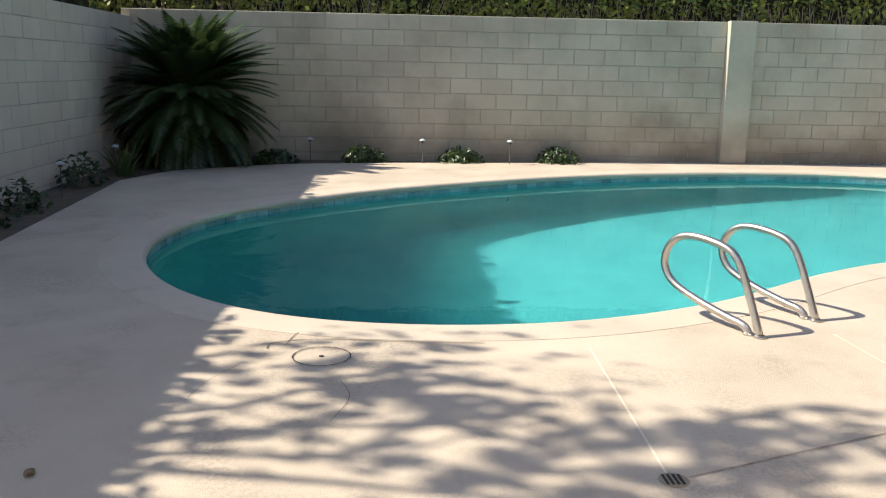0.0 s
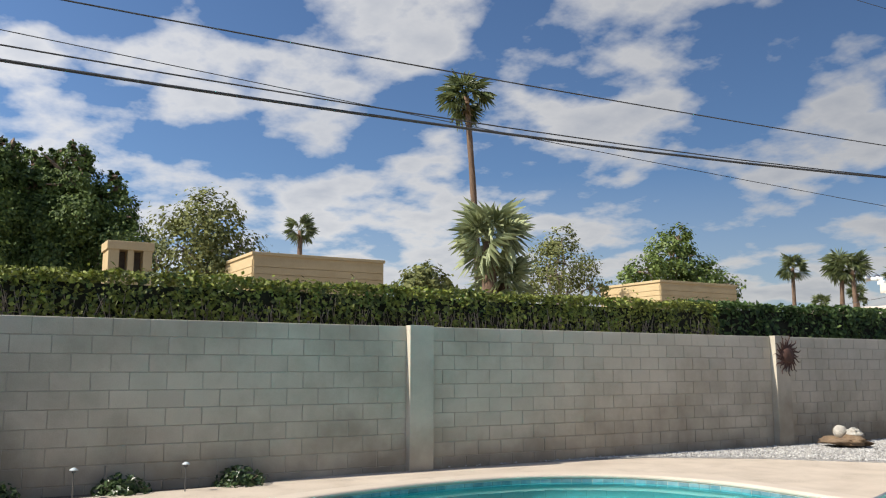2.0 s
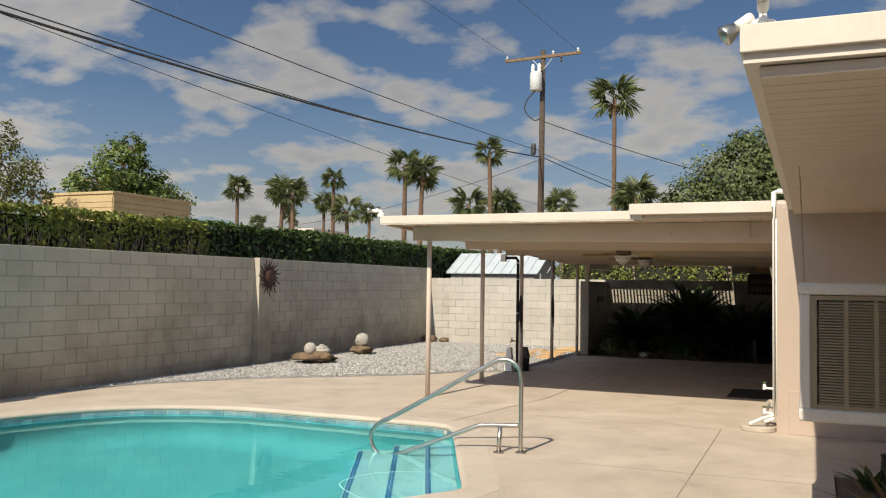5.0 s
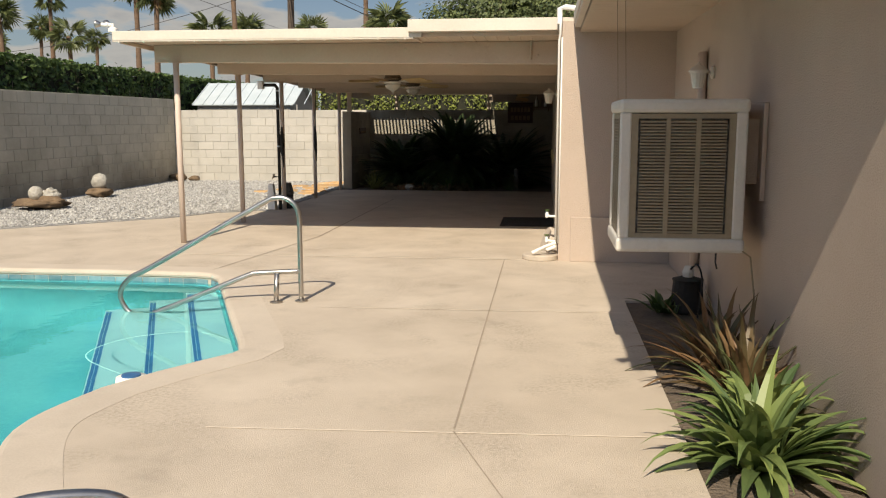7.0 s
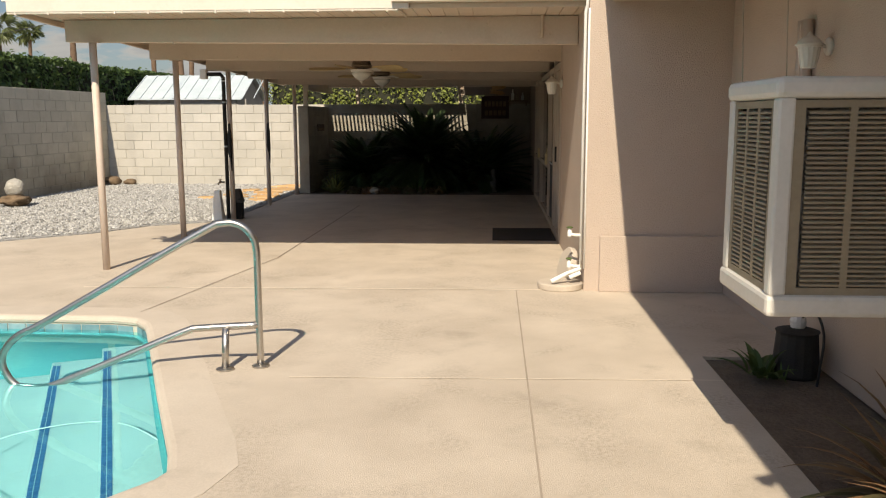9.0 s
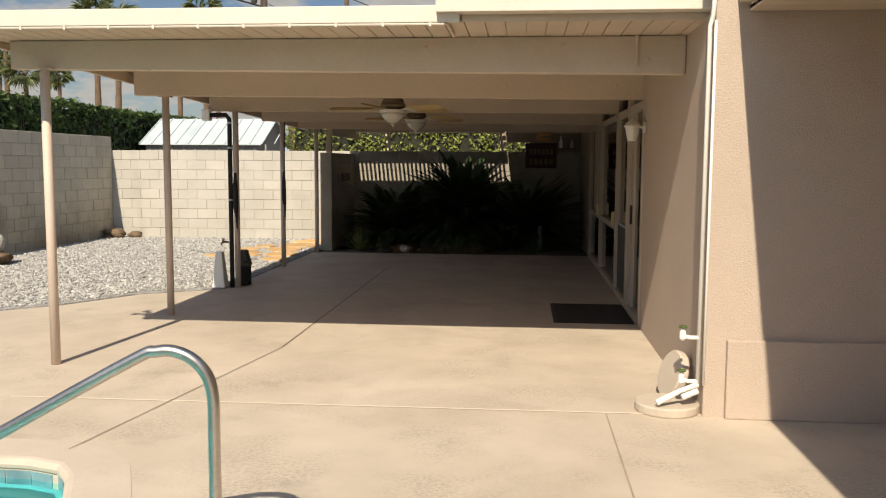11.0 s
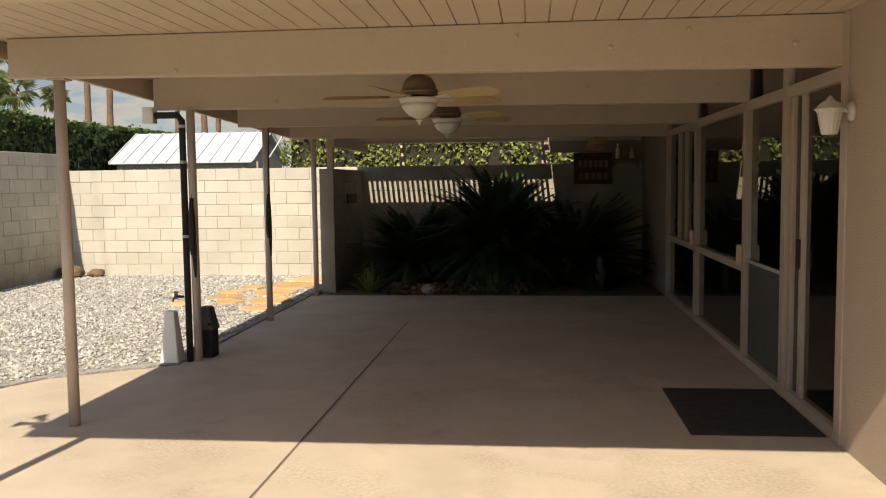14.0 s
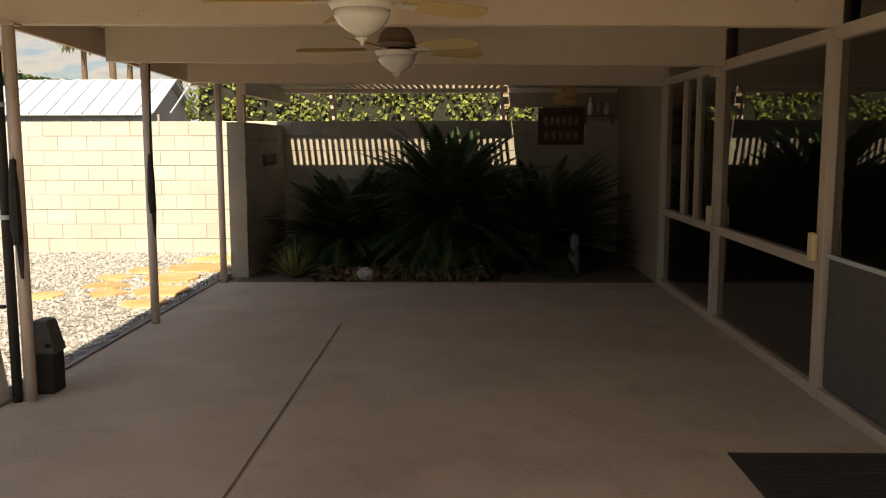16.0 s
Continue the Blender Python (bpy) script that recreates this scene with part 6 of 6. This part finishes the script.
def small_bush(name, base, rx, h, n, leaf, mat, label, seed, category="shrub"):
    r = np.random.default_rng(seed)
    e = empty(name, label, category, base)
    d = unit(r.normal(0, 1, (n, 3)))
    d[:, 2] = np.abs(d[:, 2])
    c = d * r.uniform(0.25, 1.05, (n, 1)) ** 0.6 * np.array([rx, rx, h])
    ob = new("leaves", leaf_mesh("leaves", c, d + [0, 0, 0.5], leaf, mat, r))
    ob.parent = e
    bm = bmesh.new()
    for k in range(9):
        q = d[k] * np.array([rx, rx, h]) * 0.85
        add_tube(bm, limb_path((0, 0, -0.02), q, r, n=3), [0.008, 0.006, 0.003], 4, False)
    part("stems", bm, M_TWIG, e)
    return e


# hedges behind the garden walls
hedge("hedge", -5.95, -5.22, -15.5, 1.55, 1.4, 2.73, 44000, "clipped green hedge with bare twigs above the block wall", seed=3)
hedge("hedge", -6.75, -5.95, 1.7, 19.5, 1.2, 2.86, 26000, "dark green clipped hedge further along the block wall", M_TREE, 0.07, seed=4, twigs=40)
hedge("hedge", -4.6, 12.0, -15.4, -14.35, 1.2, 3.06, 9000, "clipped green hedge behind the side wall", M_TREE, 0.08, 0.03, seed=5, twigs=20, core=0.03)
hedge("hedge", -1.9, 8.2, 13.5, 14.5, 0.0, 2.78, 42000, "yellowish green hedge with bare twigs behind the garden wall", None, 0.05, 0.14, twigs=120, seed=6)

# the tree whose shade falls on the deck; it stands behind the side wall
tree("shade_tree", (4.6, -15.9, GROUND_Z), 6, [(0, 0, 5.3, 1.2), (1.2, 0.2, 5.4, 1.0), (-0.9, 0.1, 5.2, 0.9), (0.4, 0.2, 6.3, 0.9), (1.7, 0.2, 6.2, 0.7), (-0.4, 0.1, 6.0, 0.7), (0.8, 0.1, 7.0, 0.6)], 2100, 0.10, M_TREE,
     "leafy tree behind the side wall shading the deck", 0.07, 21, 1.5, sparse=0.25)

# trees beyond the back wall
def ficus_masses():
    """Upright lobes side by side, the tallest in the middle."""
    r = random.Random(5)
    out = []
    for i in range(13):
        y = -3.3 + 6.2 * i / 12
        top = 8.1 - (0.26 if y > 0.7 else 0.085) * (y - 0.7) ** 2 + r.uniform(-0.45, 0.3)
        x = r.uniform(-0.5, 0.7)
        out.append((x, y + r.uniform(-0.15, 0.15), top - 0.12, 0.2))
        out.append((x, y, top - 0.5, 0.40 + r.uniform(0, 0.12)))
        out.append((x, y + r.uniform(-0.1, 0.1), top - 1.2, 0.72))
        out.append((x * 1.4, y + r.uniform(-0.2, 0.2), top - 2.2, 0.95))
        if i % 2:
            out.append((x * 1.5 + 0.4, y * 0.95, 4.3, 1.15))
            out.append((x * 1.5 + 0.3, y * 0.85, 3.0, 1.1))
    return out


tree("ficus_tree", (-20, -10.3, GROUND_Z), 8, ficus_masses(), 210000, 0.066, M_FICUS, "large dense dark green ficus tree", 0.4, 22, 0.75)
tree("leafy_tree", (-15.5, -16.6, GROUND_Z), 9, [(0, 0, 7.6, 1.0), (0.2, 0.9, 6.9, 0.9), (0, -1, 6.2, 1.3), (0.3, 0.6, 5.4, 1.0), (0.2, 0.7, 4.5, 1.2), (0, -0.4, 4.0, 1.4), (0.2, -0.5, 8.6, 0.9), (0.2, 0.6, 3.2, 1.1)], 24000, 0.10, M_TREE2,
     "airy green tree with drooping leaves", 0.2, 23, 0.8, sparse=0.2)
tree("olive_tree", (-30, -2.2, GROUND_Z), 9, [(0, -0.6, 6.4, 1.8), (0, 1.3, 6.2, 1.5), (0.3, 0.2, 7.7, 1.4), (0, -1.8, 5.6, 1.2), (0.2, 2.6, 5.6, 1.0), (0, 0.6, 5.4, 1.8)], 14000, 0.12, M_OLIVE,
     "thin olive green tree with bare branches", 0.22, 24, 0.9, sparse=0.35, bark=M_TWIG)
tree("bare_tree", (-28, 15.2, GROUND_Z), 8, [(0, 0, 6.8, 1.5), (0, 1.0, 6.0, 1.3), (0.2, -0.9, 6.0, 1.2), (0, 0.2, 7.8, 0.9), (0, 2.2, 5.6, 0.9)], 8000, 0.10, M_OLIVE, "half bare grey-brown tree", 0.2, 25, 0.9, sparse=0.4, bark=M_TWIG)
tree("green_tree", (-32, 27, GROUND_Z), 9, [(0, 0, 8.2, 1.6), (0, 2.2, 7.0, 1.4), (0, -2.2, 7.2, 1.3), (0, 0.6, 9.4, 0.9), (0, 4.2, 6.6, 1.2), (0, -3.6, 6.2, 1.0), (0, 1, 6.4, 2.0)], 13000, 0.15, M_TREE2, "light green leafy tree behind a house", 0.2, 26, 0.95, sparse=0.2)
tree("round_shrub", (-40, 14.1, GROUND_Z), 8, [(0, 0, 6.4, 1.5), (0, 1.0, 6.2, 1.1), (0, -1.0, 6.2, 1.1)], 3000, 0.2, M_OLIVE, "round olive green treetop", 0.2, 27, 0.8)
tree("pepper_tree", (1.6, 33, GROUND_Z), 10, [(0, 0, 6.6, 2.2), (2.2, 0.5, 6.8, 2.2), (-2.0, 0, 5.6, 1.7), (0.9, 0, 8.2, 1.4), (3.8, 0, 6.6, 2.2), (-2.8, 0, 4.6, 1.3), (1, 0, 4.8, 2.4)], 36000, 0.12, M_OLIVE2, "broad olive green tree behind the patio roof", 0.35, 28, 0.8)

# palms
palm((-32, -16.9, GROUND_Z), 14.2, 1.65, "tall slender fan palm with a bare trunk", 0, (0, -0.2), 0.155, turn=0.4)
palm((-40, 18.2, GROUND_Z), 19.2, 2.1, "tall leaning fan palm with a bare brown trunk", 1, (0, -1.1), 0.22, turn=1.2)
palm((-60, 13.25, GROUND_Z), 12.7, 1.6, "slender distant fan palm", 2, (0, 0), 0.24, turn=2.0)
palm((-22.0, 7.1, GROUND_Z), 6.5, 1.85, "full pale green fan palm with hanging dry fronds", 3, (0, 0.1), 0.32, turn=0.2)
palm((-22.3, 7.9, GROUND_Z), 4.9, 1.5, "full pale green fan palm with hanging dry fronds", 3, (0, 0.1), 0.28, turn=1.9)
for k, (x, y, z, c) in enumerate(((-37.3, 45, 9.2, 1.35), (-29.8, 40, 8.3, 1.3), (-28.6, 40, 8.0, 1.3), (-28.4, 45, 9.6, 1.05), (-38.5, 60, 9.5, 1.25), (-27.0, 45, 7.2, 1.4), (-18.95, 38, 9.3, 1.35), (-17.9, 38, 8.9, 1.35),
                                 (-13.7, 40, 10.2, 1.15), (-17.3, 45, 7.4, 1.5), (-15.0, 45, 7.3, 1.4), (-10.3, 45, 7.2, 1.4), (-6.95, 45, 14.3, 1.75), (-3.8, 35, 6.6, 1.4), (-42, 60, 8.2, 1.2), (-46, 60, 7.6, 1.1), (-33.5, 60, 8.4, 1.1), (-7.4, 52, 8.2, 1.2))):
    palm((x, y, GROUND_Z), z, c * 1.08, "distant fan palm with a bare trunk", k % 3, (0.25 * math.sin(k * 2.1), 0), 0.16, turn=k * 0.9)

# plants in the beds
sago((-4.15, -13.1, -0.03), 1.38, 330, "big dark green sago palm with dry lower fronds in the corner", 31, 0.95, -72, 22, 0.2)
for x, y, h, s in ((-4.72, -10.75, 0.26, 1), (-4.74, -9.3, 0.24, 2), (-4.76, -7.85, 0.26, 3), (-4.4, -12.0, 0.2, 4)):
    small_bush("low_shrub", (x, y, -0.03), 0.34, h, 420, 0.05, M_SAGO, "low dark green shrub in the soil strip", 40 + s)
for x, y, h, s in ((-1.85, -13.82, 0.38, 5), (-0.1, -13.8, 0.3, 6), (0.7, -13.8, 0.26, 7)):
    small_bush("low_shrub", (x, y, -0.03), 0.3, h, 160, 0.05, M_SAGO, "sparse dark green shrub along the side wall", 40 + s)
strap_plant("strap_plant", (-2.75, -13.6, -0.03), 22, 0.55, 0.03, M_TREE, "thin grassy plant beside the sago palm", 50, (50, 88), 0.9)
strap_plant("agave", (5.6, -6.6, -0.02), 96, 0.58, 0.052, M_YUCCA, "broad-leaved grey-green and yellow agave clump in the house bed", 51, (15, 85), 1.5)
strap_plant("agave", (5.74, -6.1, -0.02), 44, 0.5, 0.055, M_YUCCA, "smaller grey-green and yellow agave clump", 57, (15, 85), 1.4)
strap_plant("bromeliad", (5.68, -5.2, -0.02), 80, 0.62, 0.034, M_RED, "reddish green strap-leaved clump in the house bed", 52, (15, 85), 1.2)
strap_plant("bromeliad", (5.74, -5.7, -0.02), 74, 0.66, 0.034, M_RED, "reddish green strap-leaved clump in the house bed", 53, (25, 88), 1.0)
strap_plant("small_agave", (5.6, -3.35, -0.02), 24, 0.28, 0.035, M_TREE, "small dark green agave beside the plastic pot", 54)
sago((2.5, 10.1, -0.01), 1.5, 240, "large sago palm in the shaded garden bed", 55, 0.55, -20, 0, 0.17)
sago((1.2, 10.15, -0.01), 1.2, 190, "sago palm in the shaded garden bed", 56, 0.25, -15, 0, 0.16)
sago((3.65, 10.15, -0.01), 1.45, 150, "sago palm in the shaded garden bed", 58, 0.2, -15, 0, 0.16)
strap_plant("spiky_plant", (0.68, 9.05, -0.01), 60, 0.55, 0.016, M_OLIVE, "spiky grass tuft at the edge of the bed", 59, (20, 88), 0.6)
strap_plant("spiky_plant", (2.45, 8.98, -0.01), 40, 0.5, 0.03, M_TREE, "strap-leaved tuft at the edge of the bed", 60, (10, 70), 1.0)
for k in range(7):
    small_bush("ground_cover", (1.1 + 0.28 * k, 8.9 + 0.05 * (k % 2), -0.01), 0.2, 0.16, 130, 0.05, M_RED, "low reddish succulent ground cover", 70 + k, "succulent")


# far houses
def flat_house(base, lx, ly, z0, z1, label, boards):
    e = empty("house", label, "house", base)
    part("wall", box(-lx, 0, 0, ly, 0, z1 - 0.12), M_WOOD, e)
    part("parapet", box(-lx - 0.06, 0.06, -0.06, ly + 0.06, z1 - 0.12, z1, 0.01), M_WOOD, e)
    hh = (z1 - z0) / boards
    me = mesh_of("siding_board", box(0.0, 0.035, 0.02, ly - 0.02, 0.012, hh - 0.012), M_WOOD)
    me2 = mesh_of("siding_board_side", box(-lx + 0.02, -0.02, -0.035, 0.0, 0.012, hh - 0.012), M_WOOD)
    for k in range(boards - 1):
        piece("siding_board", me, e, Matrix.Translation((0, 0, z0 + k * hh)))
        piece("siding_board", me2, e, Matrix.Translation((0, 0, z0 + k * hh)))
    return e


flat_house((-25, -1.5, GROUND_Z), 4.5, 5.46, 4.2, 5.88, "tan flat-roofed house block with board siding", 6)
flat_house((-25, 19.2, GROUND_Z), 4.5, 5.4, 4.6, 5.88, "tan flat-roofed house block with board siding", 5)


def tower():
    e = empty("chimney_tower", "tan square roof tower with two dark openings", "tower", (-16.3, -7.92, GROUND_Z))
    bm = bmesh.new()
    for y0, y1 in ((0, 0.26), (0.47, 0.62), (0.85, 1.07)):
        add_box(bm, -0.9, 0, y0, y1, 3.9, 4.5)
    add_box(bm, -0.9, 0, 0, 1.07, 0, 3.9)
    part("wall", bm, M_WOOD, e)
    part("parapet", box(-0.94, 0.04, -0.04, 1.11, 4.5, 4.72, 0.01), M_WOOD, e)
    part("louvre", box(-0.5, -0.42, 0.2, 0.9, 3.9, 4.5), M_DARK, e, "dark inner panel")


tower()


def far_house(x, y, w, h, label):
    e = empty("house", label, "house", (x, y, GROUND_Z))
    part("wall", box(-w / 2, w / 2, -3, 3, 0, h), M_FASCIA, e)
    part("roof", box(-w / 2 - 0.4, w / 2 + 0.4, -3.4, 3.4, h, h + 0.3, 0.02), M_FASCIA, e)
    for k in (-0.25, 0.15):
        part("window", box(w * k, w * k + 1.2, -3.03, -2.98, h - 1.6, h - 0.5), M_BLACK, e)


far_house(-50, 70, 12, 7.2, "distant white flat-roofed house behind the hedge")


def mountains():
    """Ridges far away, one sheet of rough slopes, with the haze put into their colour."""
    bm = bmesh.new()
    n = 90
    rows = []
    for j in range(6):
        row = []
        for i in range(n + 1):
            a = math.radians(225 - 185 * i / n)      # from the south-west round to the north
            d = 1500 + 160 * j
            x, y = d * math.cos(a), d * math.sin(a)
            prof = 0.25 * math.exp(-((math.degrees(a) - 197) / 21.0) ** 2) + 0.022 * (1 + math.sin(i * 0.23))
            h = d * prof * (j / 5) ** 0.8 * (0.85 + 0.3 * noise.noise(Vector((i * 0.35, j * 0.7, 2))))
            row.append(bm.verts.new((x, y, h - 2)))
        rows.append(row)
    for r0, r1 in zip(rows, rows[1:]):
        for i in range(n):
            bm.faces.new((r0[i], r0[i + 1], r1[i + 1], r1[i]))
    return bm


thing("backdrop_mountains", mountains(), M_MOUNT, "desert mountains on the horizon, coloured blue-grey for haze", "mountains", "structure")

# ---- block walls: each block a piece ----
BL, BH, BD = 0.406, 0.203, 0.19


def block_mesh(name, mat):
    bm = box(-BL / 2 + 0.004, BL / 2 - 0.004, -0.03, 0.010, 0.003, BH - 0.003)
    es = [e for e in bm.edges if all(v.co.y > 0.0 for v in e.verts)]
    bmesh.ops.bevel(bm, geom=es, offset=0.005, segments=1, affect="EDGES")
    return mesh_of(name, bm, mat)


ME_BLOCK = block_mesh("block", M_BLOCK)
ME_BLOCK_L = block_mesh("pale_block", M_BLOCK_L)
ME_BLOCK_P = block_mesh("clean_block", M_BLOCK_P)
ME_BLOCK_SHADE = block_mesh("shade_darkened_block", M_BLOCK_SHADE)


def block_wall(name, a, b, z0, top, me, mortar, label, faces_left=True, seed=1, BL=0.406, BH=0.203):
    """A wall from a to b, faced with blocks on its left-hand side (seen from a to b); the face lies on the line."""
    a, b = Vector((*a, 0)), Vector((*b, 0))
    d = (b - a).normalized()
    nrm = Vector((-d.y, d.x, 0))
    length = (b - a).length
    rot = math.atan2(d.y, d.x)
    base = Matrix.Translation(a) @ Matrix.Rotation(rot, 4, "Z")
    e = tagged(new(name, mesh_of(name, box(0, length, -BD, 0.004, z0, top - 0.002), mortar)), label, "wall", "", "structure")
    e.matrix_world = base
    rows = int(math.ceil((top - z0) / BH - 1e-6))
    rnd = random.Random(seed)
    for r in range(rows):
        zt = top - r * BH
        x = -BL / 2 if r % 2 else 0.0
        h = BH if zt - BH > z0 - 0.12 else (zt - z0)
        while x < length - 0.02:
            l, rr = max(x, 0.0), min(x + BL, length)
            if rr - l > 0.05:
                m = Matrix.Translation(((l + rr) / 2, 0.004 + rnd.uniform(-0.003, 0.003), zt - BH)) @ Matrix.Rotation(rnd.uniform(-0.006, 0.006), 4, "Z") @ Matrix.Diagonal(((rr - l) / 0.406, 1, BH / 0.203, 1))
                piece("block", me, e, m)
            x += BL
    return e


WT = 2.11
lab = "grey concrete block garden wall with water stains near its foot"
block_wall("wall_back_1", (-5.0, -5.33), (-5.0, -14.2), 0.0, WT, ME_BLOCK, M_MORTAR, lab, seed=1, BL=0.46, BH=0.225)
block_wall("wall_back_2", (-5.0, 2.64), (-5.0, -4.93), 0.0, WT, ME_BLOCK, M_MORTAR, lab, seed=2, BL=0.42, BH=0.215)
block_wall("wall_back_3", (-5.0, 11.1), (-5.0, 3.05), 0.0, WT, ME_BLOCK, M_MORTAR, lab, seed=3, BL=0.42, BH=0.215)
block_wall("wall_left", (-5.0, -14.1), (3.0, -14.1), -0.05, 2.0, ME_BLOCK_P, M_MORTAR, "grey concrete block wall at the side of the garden", seed=4, BL=0.44, BH=0.22)
block_wall("wall_north", (0.1, 11.1), (-5.0, 11.1), 0.0, 1.83, ME_BLOCK_L, M_MORTAR_L, "sunlit pale concrete block wall at the end of the gravel", seed=5)
block_wall("wall_north_garden", (4.77, 11.1), (0.104, 11.1), 0.0, 1.83, ME_BLOCK_SHADE, M_BLOCK_SHADE, "blotchy concrete block wall behind the garden bed, coloured darker for shade", seed=6)
block_wall("wall_garden_side", (0.17, 11.1), (0.17, 8.98), 0.0, 1.77, ME_BLOCK_SHADE, M_BLOCK_SHADE, "short blotchy concrete block wall beside the garden bed, coloured darker for shade", seed=7)
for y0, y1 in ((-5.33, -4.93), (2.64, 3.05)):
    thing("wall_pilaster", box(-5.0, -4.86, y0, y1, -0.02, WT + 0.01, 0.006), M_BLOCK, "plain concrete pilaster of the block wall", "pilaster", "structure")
